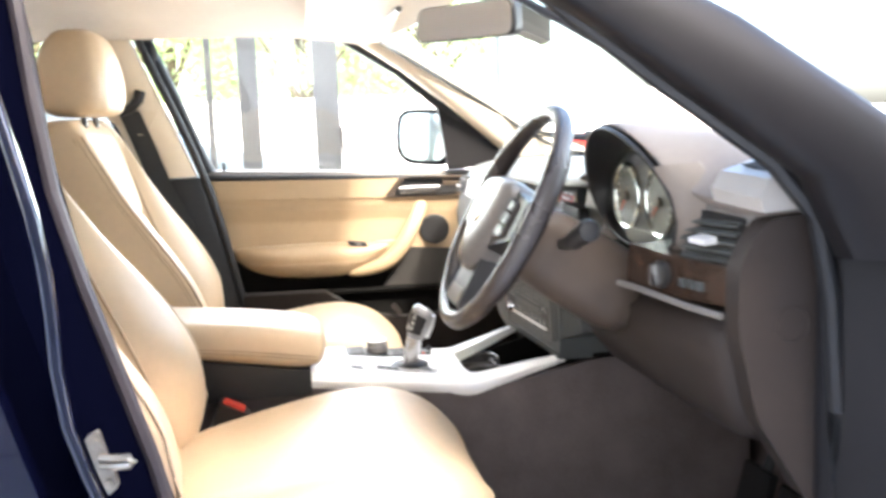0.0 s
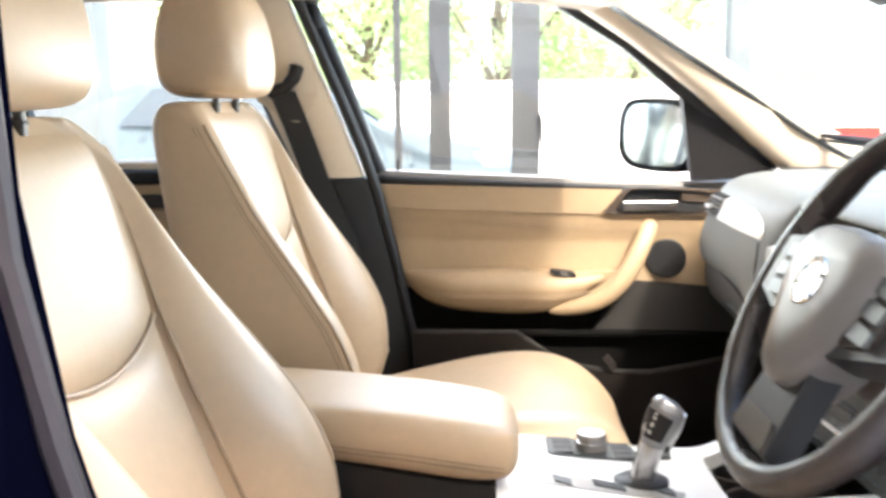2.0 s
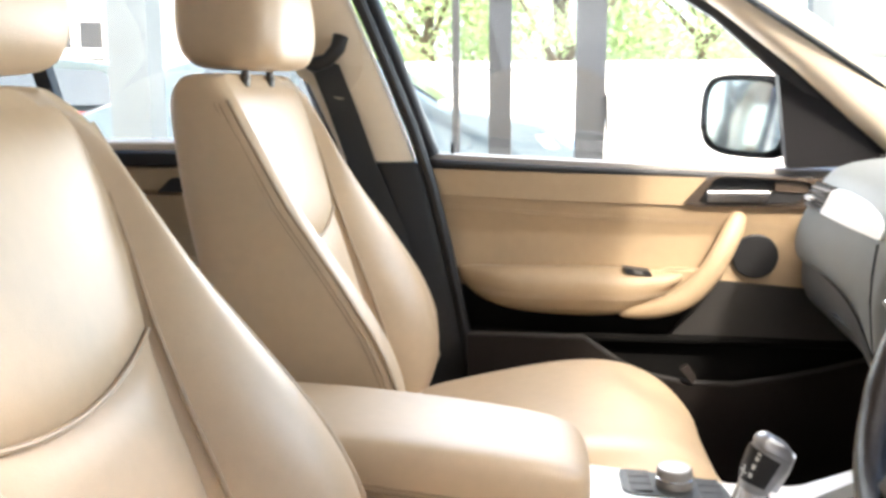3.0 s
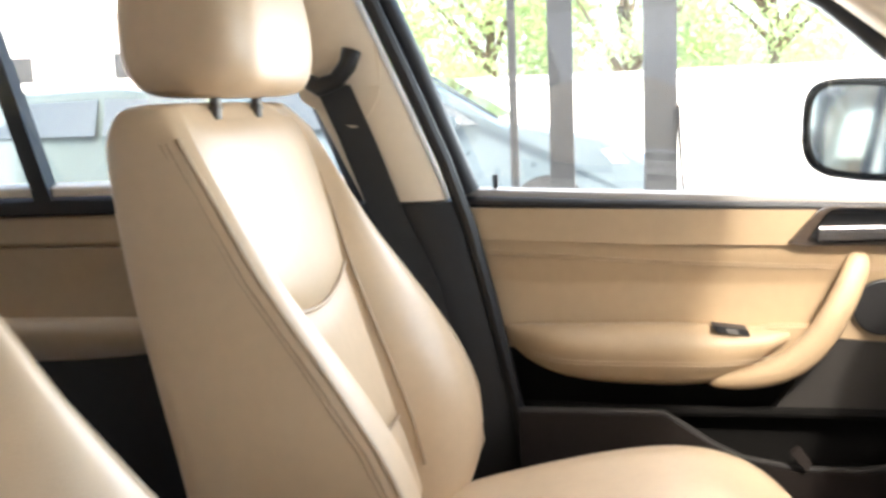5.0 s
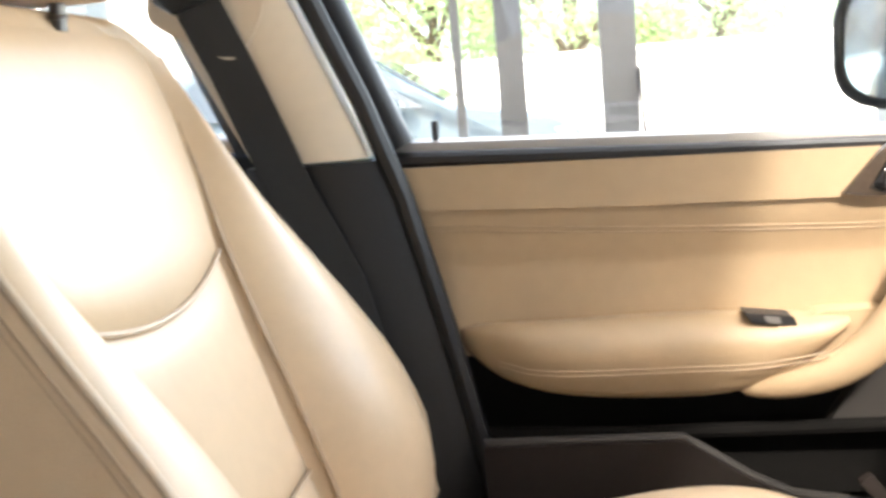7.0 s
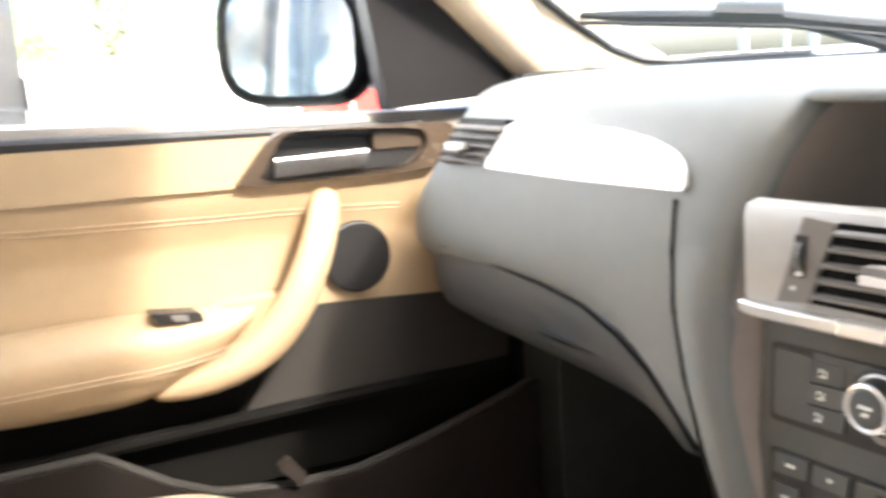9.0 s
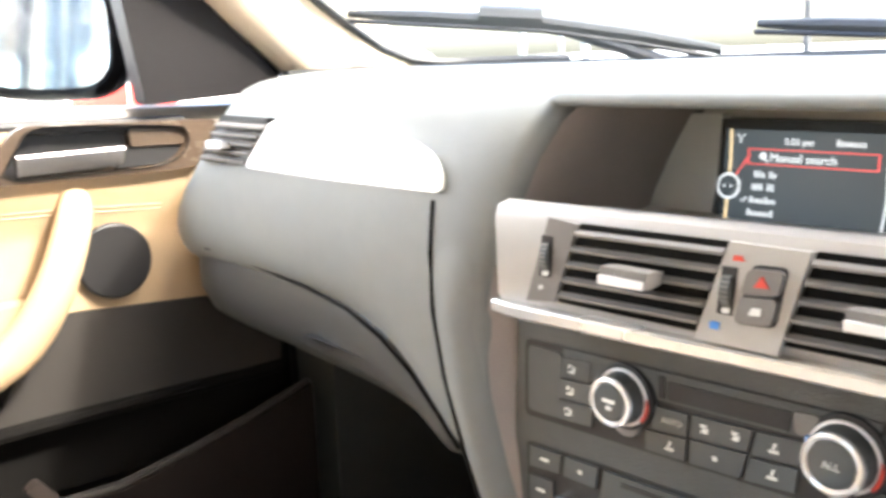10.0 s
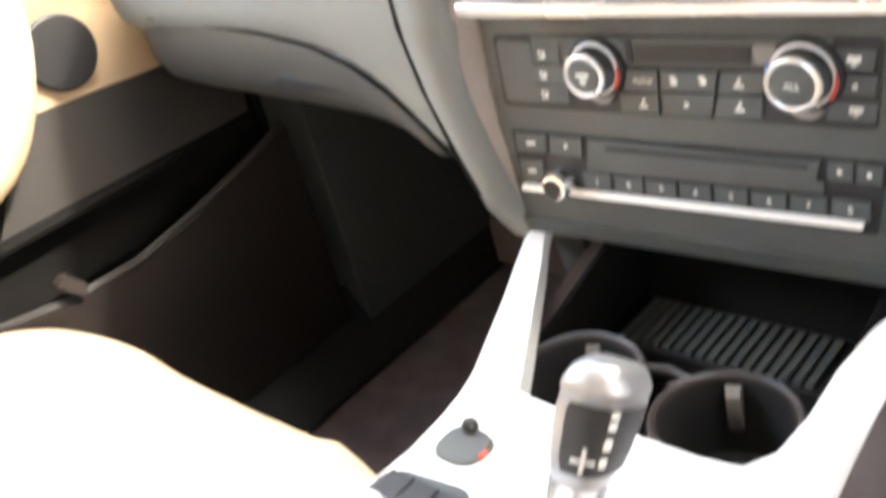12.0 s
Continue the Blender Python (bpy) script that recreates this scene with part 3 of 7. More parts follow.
# driver side A pillar and hinge post
pillar("a_pillar", [(0.515, -0.735, 1.00), (0.460, -0.728, 1.10), (0.338, -0.715, 1.185), (0.195, -0.690, 1.29), (0.088, -0.660, 1.355), (-0.08, -0.640, 1.425)], [(0.115, 0.05), (0.108, 0.05), (0.10, 0.048), (0.095, 0.045), (0.09, 0.045), (0.10, 0.04)], PILLAR_BLACK, "dark painted windscreen pillar")
# the same beige pillar trim, drawn brown: shade is put into its colour
pillar("a_pillar_trim", [(0.475, -0.675, 1.06), (0.385, -0.668, 1.13), (0.262, -0.650, 1.225), (0.145, -0.628, 1.31), (0.03, -0.605, 1.385)], [(0.055, 0.018)] * 5, BROWN)
part("hinge_post", prism(rounded([(0.392, -0.69), (0.46, -0.78), (0.66, -0.80), (0.66, -0.68), (0.43, -0.665)], 0.02), "z", 0.36, 1.03), PILLAR_BLACK, shell)
part("door_seal", tube([(0.05, -0.665, 1.335), (0.19, -0.690, 1.222), (0.33, -0.708, 1.118), (0.385, -0.712, 1.05), (0.405, -0.715, 0.95), (0.415, -0.715, 0.80), (0.41, -0.715, 0.60), (0.38, -0.72, 0.48)], 0.012, 8), BLACK_TRIM, shell)
part("roof_rail", tube([(x, -0.635, 1.435 + 0.02 * math.sin((x + 1.3) * 2.2)) for x in [-0.05 - 0.1 * i for i in range(17)]], 0.05, 10), PAINT, shell)
for s in (-1, 1):
    part("kick_panel", prism(rounded([(0.36, 0.36), (0.36, 0.84), (0.40, 0.99), (0.86, 0.99), (0.86, 0.36)] if s > 0 else [(0.40, 0.36), (0.40, 0.66), (0.46, 0.70), (0.46, 0.99), (0.86, 0.99), (0.86, 0.36)], 0.02), "y", s * 0.655, s * (0.735 if s > 0 else 0.685)), DASH_LOW, shell, "dark footwell side panel")
part("bulkhead", sheet(lambda u, v: (0.84 - 0.24 * (2 * u - 1) ** 2, -0.70 + 1.40 * u, 0.90 + 0.155 * v), 10, 3, (0.02, 0.0, 0.0)), BLACK, shell)
part("hinge_post", prism([(0.50, 0.735), (0.50, 0.80), (0.62, 0.82), (0.62, 0.735)], "z", 0.36, 1.03), BLACK_TRIM, shell)
# windscreen, scuttle and bonnet
def screen_point(u, v):
    y = (2 * u - 1) * (0.66 - 0.10 * v)
    return (0.775 - 0.27 * (2 * u - 1) ** 2 * (1 - v * 0.5) - 0.66 * v, y, 1.062 + 0.345 * v - 0.03 * (2 * u - 1) ** 2 * v)


ws = part("windscreen", sheet(screen_point, 14, 8), SCREEN_GLASS, shell, "clear laminated windscreen")
ws.visible_shadow = False
part("screen_border", tube([Vector(screen_point(i / 14, 0.0)) + Vector((0, 0, 0.008)) for i in range(15)], 0.009, 6), BLACK_TRIM, shell)
part("screen_border", tube([screen_point(0, i / 10) for i in range(11)], 0.006, 6), BLACK_TRIM, shell)
part("screen_border", tube([(0.66, 0.545, 1.079), (0.62, 0.588, 1.080), (0.58, 0.630, 1.080), (0.545, 0.652, 1.080), (0.505, 0.662, 1.0845), (0.462, 0.662, 1.098), (0.410, 0.657, 1.126), (0.358, 0.648, 1.157)] + [Vector(screen_point(1, i / 10)) + Vector((0.02, 0.03, 0)) for i in range(4, 11)], 0.0055, 6), BLACK_TRIM, shell)
part("scuttle", sheet(lambda u, v: (0.84 - 0.27 * (2 * u - 1) ** 2 + 0.22 * v, (2 * u - 1) * 0.72, 1.045 - 0.03 * v), 14, 3, 0.02), BLACK, shell, "black plastic scuttle below the windscreen")
part("bonnet", sheet(lambda u, v: (1.07 - 0.27 * (2 * u - 1) ** 2 * (1 - v) + 0.85 * v, (2 * u - 1) * (0.80 - 0.06 * v), 1.035 - 0.10 * v * v - 0.06 * (2 * u - 1) ** 4), 14, 8, 0.01), PAINT, shell)
part("front_wing", sheet(lambda u, v: (0.55 + 1.3 * u, 0.80 + 0.05 * math.sin(v * 3), 0.45 + 0.53 * v), 8, 5, 0.01), PAINT, shell)
part("front_wing", sheet(lambda u, v: (0.66 + 1.2 * u, -0.80 - 0.05 * math.sin(v * 3), 0.45 + 0.53 * v), 8, 5, 0.01), PAINT, shell)
part("tailgate", sheet(lambda u, v: (-2.0 - 0.12 * (1 - v), (2 * u - 1) * 0.66, 0.36 + 0.70 * v), 8, 5, 0.03), BLACK, shell)
tg = part("rear_window", sheet(lambda u, v: (-2.12 + 0.24 * v, (2 * u - 1) * 0.60, 1.06 + 0.36 * v), 8, 5), PANE, shell)
tg.visible_shadow = False
for s in (-1, 1):
    part("rear_quarter", sheet(lambda u, v, s=s: (-2.05 + 0.62 * u, s * (0.68 - 0.02 * v), 0.36 + 0.72 * v), 4, 4, 0.03), BLACK, shell)
    part("rear_pillar_trim", loft([[(-2.05, s * 0.66, 1.05), (-1.62, s * 0.68, 1.07), (-1.62, s * 0.64, 1.07), (-2.05, s * 0.62, 1.05)], [(-1.95, s * 0.60, 1.44), (-1.80, s * 0.60, 1.45), (-1.80, s * 0.56, 1.45), (-1.95, s * 0.56, 1.44)]]), TRIM_BEIGE, shell)

# driver side rear door, shut
rd = thing("rear_door", (-0.95, -0.76, 0.36), "glossy dark blue rear door, shut, beside the open driver's door", "car door")
part("skin", sheet(lambda u, v: (curve(NB_F, 0.42 + 0.66 * v) - 0.100 - 0.84 * u, -0.785 - 0.035 * math.sin(v * math.pi), 0.42 + 0.66 * v), 8, 10, 0.03), PAINT, rd)
part("window_frame", tube([(curve(NB_F, z) - 0.09, -curve([(1.05, 0.765), (1.42, 0.69)], z), z) for z in (1.07, 1.18, 1.29, 1.39)] + [(-0.8, -0.68, 1.415), (-1.2, -0.69, 1.40), (-1.45, -0.72, 1.26)], 0.022, 8), BLACK_TRIM, rd)
part("inner_panel", box(-1.45, -0.62, -0.73, -0.70, 0.45, 1.06), LEATHER_PANEL, rd, bevel=0.01)
p = part("window_pane", loft([[(-0.56, -0.735, 1.07), (-0.60, -0.68, 1.39), (-1.2, -0.68, 1.39), (-1.42, -0.735, 1.07)], [(-0.56, -0.739, 1.07), (-0.60, -0.684, 1.39), (-1.2, -0.684, 1.39), (-1.42, -0.739, 1.07)]]), PANE, rd)
p.visible_shadow = False

# ---- front passenger door, shut ----
fd = thing("front_door", (-0.1, 0.73, 0.40), "tan leather door lining with black and grey lower panels, shut", "car door")
part("core", box(-0.43, 0.42, 0.745, 0.80, 0.40, 1.045), BLACK, fd, bevel=0.01)
part("outer_skin", sheet(lambda u, v: (-0.46 + 1.0 * u, 0.845 + 0.03 * math.sin(v * 3), 0.40 + 0.625 * v), 8, 8, 0.008), PAINT, fd)
SILL_Z = [(-0.46, 1.077), (-0.1, 1.060), (0.2, 1.049), (0.40, 1.044)]
part("window_sill", loft([[(x, y, curve(SILL_Z, x) + dz) for y, dz in ((0.712, -0.012), (0.716, -0.003), (0.730, 0.0), (0.752, -0.004), (0.752, -0.04), (0.712, -0.04))] for x in [-0.452 + 0.085 * i for i in range(11)]]), SILL_GREY, fd, "pale grey satin window sill capping")
part("sill_strip", loft([[(x, y, curve(SILL_Z, x) + dz) for y, dz in ((0.706, -0.013), (0.703, -0.017), (0.704, -0.024), (0.712, -0.028), (0.720, -0.020), (0.716, -0.011))] for x in [-0.445 + 0.067 * i for i in range(11)]]), BLACK_TRIM, fd, "black belt strip")
UPPER = [(-0.443, 1.047), (-0.20, 1.040), (0.051, 1.033), (0.004, 0.985), (-0.19, 0.990), (-0.432, 1.0015)]
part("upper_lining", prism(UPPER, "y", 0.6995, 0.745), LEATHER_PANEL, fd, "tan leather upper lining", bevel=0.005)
def lining(u, v):
    top = curve([(-0.43, 1.0), (-0.19, 0.986), (0.0, 0.979), (0.24, 0.975)], -0.425 + 0.665 * u)
    top += 0.007
    x0 = -0.431 + 0.045 * v
    x = x0 + (0.245 - x0) * u
    return (x, 0.7035 + 0.0155 * min(v / 0.42, 1) ** 1.3 - 0.004 * max(v - 0.6, 0) - 0.0008 * math.exp(-((v - 0.13) / 0.06) ** 2), top + (curve([(-0.4, 0.835), (0.06, 0.848), (0.25, 0.828)], x) - top) * v)


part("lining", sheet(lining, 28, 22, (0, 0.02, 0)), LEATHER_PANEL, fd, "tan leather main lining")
for dz in (0.0, -0.005):
    part("stitching", tube([Vector(lining(0.01 + 0.07 * i, 0.13 + 0.009 * i - dz * 7)) - Vector((0, 0.0002, 0)) for i in range(14)], 0.0009, 5), STITCH, fd)
# padded armrest
def pad_ring(x):
    u = (x + 0.392) / 0.40
    zt = curve([(-0.392, 0.866), (-0.36, 0.874), (-0.145, 0.878), (0.0, 0.866), (0.012, 0.858)], x)
    zb = curve([(-0.392, 0.846), (-0.37, 0.822), (-0.326, 0.797), (-0.25, 0.787), (-0.15, 0.781), (-0.095, 0.785), (-0.03, 0.815), (0.012, 0.852)], x)
    d = 0.060 * min(1, (x + 0.392) / 0.10 + 0.12) * min(1, (0.03 - x) / 0.05 + 0.2)
    zm = zt - (zt - zb) * 0.36
    return [(x, 0.722, zt + 0.002), (x, 0.722 - d * 0.55, zt), (x, 0.722 - d * 0.96, zm + 0.012), (x, 0.722 - d, zm - 0.006), (x, 0.722 - d * 0.80, zb + 0.012), (x, 0.722 - d * 0.55, zb), (x, 0.74, zb)]


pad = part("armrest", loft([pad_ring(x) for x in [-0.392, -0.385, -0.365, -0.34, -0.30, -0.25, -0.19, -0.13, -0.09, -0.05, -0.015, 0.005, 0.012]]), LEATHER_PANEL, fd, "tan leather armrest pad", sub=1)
for dz in (0.0, -0.005):
    part("stitching", tube([(x, pad_ring(x)[3][1] - 0.0006, pad_ring(x)[3][2] - 0.010 + dz) for x in [-0.35 + 0.03 * i for i in range(12)]], 0.0009, 5), STITCH, pad)
def rectangle_switch(parent):
    sw = part("window_switch", prism(rounded([(-0.098, 0.8775), (-0.050, 0.8715), (-0.046, 0.861), (-0.091, 0.8665)], 0.003), "y", 0.672, 0.70), BLACK, parent, "black window switch", bevel=0.001)
    part("rocker", prism(rounded([(-0.080, 0.8735), (-0.064, 0.8715), (-0.062, 0.865), (-0.077, 0.867)], 0.002), "y", 0.669, 0.675), GREY_SATIN, sw, bevel=0.001)


rectangle_switch(fd)
PULL = [(-0.104, 0.692, 0.790), (-0.070, 0.678, 0.796), (-0.025, 0.671, 0.807), (0.012, 0.668, 0.824), (0.040, 0.668, 0.852), (0.063, 0.670, 0.888), (0.083, 0.680, 0.925), (0.099, 0.698, 0.956), (0.107, 0.716, 0.972)]
part("pull_base", prism(rounded([(-0.075, 0.79), (-0.09, 0.835), (-0.02, 0.87), (0.05, 0.87), (0.04, 0.825), (0.0, 0.795)], 0.01), "y", 0.690, 0.725), LEATHER_PANEL, fd, bevel=0.004)
part("pull_handle", tube(PULL, [0.006, 0.014, 0.0195, 0.0215, 0.0215, 0.0205, 0.0195, 0.0185, 0.013], 14, flat=0.8, up=(0, 1, 0)), LEATHER_PANEL, fd, "tan curved pull handle", sub=1)
BEZ = [(0.002, 0.984), (0.047, 1.0355), (0.060, 1.0385), (0.268, 1.0310), (0.266, 1.010), (0.229, 0.9815), (0.15, 0.9815)]
REC = [(0.030, 0.9880), (0.0585, 1.0315), (0.075, 1.0362), (0.159, 1.0312), (0.2174, 1.0272), (0.2245, 1.0135), (0.2145, 0.9975), (0.1986, 0.9895), (0.1835, 0.9870), (0.1023, 0.9866)]


def round_about(pts, n=72, c=(0.130, 1.010)):
    """The outline's points at even angles about a point inside it."""
    out = []
    for a in (k * math.tau / n for k in range(n)):
        d, best = Vector((math.cos(a), math.sin(a))), None
        for p, q in zip(pts, pts[1:] + pts[:1]):
            e, w = Vector(q) - Vector(p), Vector(p) - Vector(c)
            den = d.cross(e)
            if abs(den) > 1e-9:
                k1, k2 = w.cross(e) / den, w.cross(d) / den
                if k1 > 0 and -1e-6 <= k2 <= 1 + 1e-6:
                    best = k1
        out.append((c[0] + d.x * best, c[1] + d.y * best))
    return out


BEZ_R, REC_R = round_about(rounded(BEZ, 0.006)), round_about(rounded(REC, 0.006))
def level(pts, y, grow=1.0):
    return [(0.130 + (x - 0.130) * grow, y, 1.010 + (z - 1.010) * grow) for x, z in pts]


bz = part("handle_surround", loft([level(BEZ_R, 0.730), level(BEZ_R, 0.6965), level(BEZ_R, 0.6940, 0.985), level(REC_R, 0.6935, 1.02), level(REC_R, 0.6955), level(REC_R, 0.7120, 0.94)]), SURROUND, fd, "dark wood-look handle surround")
part("recess_rim", tube(level(REC_R, 0.6935, 1.01), 0.0011, 6, True), DEEP, bz, "thin black outline of the recess")
part("recess", prism(rounded([(0.036, 0.990), (0.062, 1.0295), (0.077, 1.0330), (0.158, 1.0285), (0.160, 1.012), (0.138, 0.9895)], 0.005), "y", 0.7085, 0.7125), BLACK, bz, bevel=0.001)
part("finger_rest", prism(rounded([(0.1605, 1.0285), (0.2155, 1.0250), (0.2210, 1.0130), (0.2185, 1.0075), (0.1620, 1.0095)], 0.003), "y", 0.6985, 0.7115), SURROUND, bz, bevel=0.002)
part("finger_step", prism(rounded([(0.1600, 1.0085), (0.2185, 1.0065), (0.210, 0.9945), (0.196, 0.9890), (0.143, 0.9890)], 0.004), "y", 0.7015, 0.7115), BLACK, bz, bevel=0.002)
part("door_handle", loft([[(x, 0.688 + dy, 1.0105 + dz) for dy, dz in ((0.006, 0.0010), (0.0, 0.0005), (-0.0012, -0.0012), (0.001, -0.009), (0.005 + 0.002 * t, -0.0190 + 0.001 * t), (0.010, -0.0185))] for x, t in [(0.0465 + 0.0115 * i - 0.001 * (i == 0), i / 9) for i in range(10)]]), LEVER, fd, "satin silver door pull lever", bevel=0.001)
spk = part("speaker", disc((0.137, 0.7145, 0.893), (0, -1, 0), 0.040, 0.006, 36, rim=0.003), BLACK, fd, "round black speaker grille", smooth=False)
for r in (0.010, 0.019, 0.028, 0.036):
    part("mesh_ring", ring((0.137, 0.7093, 0.893), (0, 1, 0), r, 0.0003, 28), BLACK, spk)
part("lower_panel", sheet(lambda u, v: (0.066 - 0.075 * v + (0.27 + 0.06 * v) * u, 0.714 - 0.008 * v, (0.849 - 0.022 * u) * (1 - v) + 0.744 * v), 12, 6, (0, 0.02, 0)), DOOR_GREY, fd, "dark grey lower door panel")
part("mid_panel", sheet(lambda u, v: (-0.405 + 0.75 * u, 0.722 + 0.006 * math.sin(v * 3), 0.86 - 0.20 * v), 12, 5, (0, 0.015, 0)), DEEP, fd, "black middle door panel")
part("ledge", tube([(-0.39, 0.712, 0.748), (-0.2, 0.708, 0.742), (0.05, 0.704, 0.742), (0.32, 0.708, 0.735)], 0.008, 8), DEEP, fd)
POCKET = [(-0.37, 0.753), (-0.165, 0.751), (-0.138, 0.733), (-0.100, 0.707), (-0.058, 0.686), (0.02, 0.672), (0.10, 0.670), (0.18, 0.684), (0.25, 0.700), (0.33, 0.722)]
part("pocket", prism(POCKET + [(0.33, 0.44), (-0.37, 0.44)], "y", 0.655, 0.672), POCKET_BROWN, fd, "dark brown door pocket", bevel=0.003)
part("pocket_lip", tube([(x, 0.664, z + 0.002) for x, z in POCKET], 0.005, 8), DOOR_GREY, fd)
part("pocket_floor", box(-0.37, 0.32, 0.67, 0.745, 0.44, 0.455), BLACK, fd)
part("pocket_latch", prism(rounded([(0.003, 0.703), (0.016, 0.711), (0.033, 0.689), (0.026, 0.676)], 0.004), "y", 0.646, 0.657), BROWN_DARK, fd, "small brown-grey bottle-holder clip")
part("sail_panel", prism(rounded([(0.178, 1.050), (0.150, 1.240), (0.160, 1.245), (0.352, 1.058)], 0.006), "y", 0.690, 0.715), PILLAR_BLACK, fd, "dark triangular mirror panel", bevel=0.003)
FRAME_F = [(-0.438, 0.712, 1.070), (-0.47, 0.703, 1.155), (-0.505, 0.690, 1.250), (-0.545, 0.672, 1.350), (-0.560, 0.660, 1.395), (-0.54, 0.655, 1.430), (-0.42, 0.655, 1.455), (-0.25, 0.656, 1.448), (-0.10, 0.665, 1.405), (0.05, 0.685, 1.315), (0.17, 0.70, 1.215), (0.34, 0.72, 1.07)]
part("window_frame", tube(FRAME_F, 0.0165, 10), BLACK_TRIM, fd, "black window frame")
part("frame_seal", tube([Vector(p) + Vector((-0.014 if p[0] < -0.43 else 0.0, -0.012, 0.006)) for p in FRAME_F[:9]], 0.006, 8), GREY_SATIN, fd)
pn = part("window_pane", loft([[(-0.44, 0.752, 1.04), (-0.555, 0.672, 1.43), (-0.25, 0.668, 1.44), (0.00, 0.69, 1.345), (0.15, 0.72, 1.21), (0.15, 0.752, 1.03)], [(-0.44, 0.756, 1.04), (-0.555, 0.676, 1.43), (-0.25, 0.672, 1.44), (0.00, 0.694, 1.345), (0.15, 0.724, 1.21), (0.15, 0.756, 1.03)]]), PANE, fd, smooth=False)
pn.visible_shadow = False
pin = part("lock_pin", disc((-0.401, 0.726, 1.066), (0, 0, 1), 0.008, 0.004, 14), BLACK, fd, "small black lock pin")
part("knob", disc((-0.401, 0.726, 1.068), (0, 0, 1), 0.0032, 0.026, 12, top=0.0042, rim=0.002), BLACK, pin)
# door mirror
dm = thing("door_mirror", (0.2, 0.88, 1.05), "oval door mirror in a dark housing reflecting the bright yard", "mirror")
def mirror_outline(grow, n=28):
    return [(0.088 * grow * math.copysign(abs(math.cos(a)) ** 0.55, math.cos(a)), 0.0675 * grow * math.copysign(abs(math.sin(a)) ** 0.6, math.sin(a)) - 0.008 * math.cos(a)) for a in (k * math.tau / n for k in range(n))]
MT = Matrix.Translation((0.146, 0.885, 1.1345)) @ Euler((radians(86), 0, radians(-47))).to_matrix().to_4x4()
part("housing", loft([[MT @ Vector((x, y, z)) for x, y in mirror_outline(s)] for z, s in ((0.004, 0.97), (0.011, 1.0), (0.012, 1.06), (0.004, 1.16), (-0.01, 1.18), (-0.05, 1.05), (-0.08, 0.75), (-0.09, 0.35))]), DEEP, dm, "dark mirror housing")
part("mirror_glass", loft([[MT @ Vector((x, y, z)) for x, y in mirror_outline(0.985)] for z in (0.0042, 0.0052)]), MIRROR, dm, "mirror glass")
part("arm", tube([(0.200, 0.86, 1.105), (0.235, 0.82, 1.094), (0.26, 0.765, 1.090)], [0.030, 0.026, 0.026], 10), BLACK, dm)

# ---- rear passenger door, shut ----
rp = thing("rear_door", (-1.0, 0.76, 0.40), "tan leather rear door lining with a black belt strip, shut", "car door")
part("skin", sheet(lambda u, v: (-1.45 + 0.95 * u, 0.845 + 0.03 * math.sin(v * 3), 0.40 + 0.66 * v), 8, 8, 0.008), PAINT, rp)
part("core", box(-1.45, -0.60, 0.78, 0.83, 0.40, 1.06), BLACK, rp)
part("window_sill", prism(rounded([(0.745, 1.060), (0.745, 1.092), (0.78, 1.098), (0.80, 1.060)], 0.006), "x", -1.45, -0.60), TRIM_BEIGE, rp)
part("sill_strip", prism(rounded([(0.738, 1.046), (0.736, 1.072), (0.75, 1.080), (0.76, 1.046)], 0.005), "x", -1.45, -0.60), BLACK_TRIM, rp)
part("upper_lining", prism(rounded([(0.745, 1.045), (0.740, 1.00), (0.752, 0.992), (0.785, 0.995), (0.785, 1.045)], 0.006), "x", -1.45, -0.60), LEATHER_PANEL, rp)
part("lining", sheet(lambda u, v: (-1.45 + 0.85 * u, 0.757 + 0.006 * math.sin(v * 3), 0.995 - 0.14 * v), 8, 6, 0.02), LEATHER_PANEL, rp)
part("armrest", loft([[(x, 0.77, 0.885), (x, 0.77 - d, 0.878), (x, 0.77 - d * 1.1, 0.845), (x, 0.77 - d * 0.6, zb), (x, 0.78, zb)] for x, d, zb in ((-1.42, 0.05, 0.80), (-1.2, 0.065, 0.795), (-1.0, 0.06, 0.805), (-0.88, 0.04, 0.83), (-0.82, 0.015, 0.855))]), LEATHER_PANEL, rp, "tan leather rear armrest", sub=1)
part("lower_panel", box(-1.43, -0.62, 0.74, 0.78, 0.44, 0.86), BLACK, rp, bevel=0.008)
part("handle_surround", prism(rounded([(-0.96, 0.998), (-0.93, 1.026), (-0.80, 1.026), (-0.80, 0.998)], 0.005), "y", 0.732, 0.745), BLACK, rp, bevel=0.002)
part("window_frame", tube([(-0.60, 0.72, 1.08), (-0.66, 0.69, 1.25), (-0.71, 0.665, 1.40), (-0.85, 0.655, 1.445), (-1.15, 0.66, 1.44), (-1.40, 0.69, 1.35), (-1.52, 0.72, 1.22), (-1.55, 0.74, 1.08)], 0.02, 8), BLACK_TRIM, rp)
part("glass_divider", prism([(-1.118, 1.07), (-1.148, 1.07), (-1.245, 1.43), (-1.215, 1.43)], "y", 0.735, 0.765), BLACK_TRIM, rp, "black slanted window divider", bevel=0.003)
rpn = part("window_pane", loft([[(-0.62, 0.765, 1.07), (-0.72, 0.69, 1.42), (-1.2, 0.69, 1.42), (-1.5, 0.765, 1.07)], [(-0.62, 0.769, 1.07), (-0.72, 0.694, 1.42), (-1.2, 0.694, 1.42), (-1.5, 0.769, 1.07)]]), PANE, rp)
rpn.visible_shadow = False

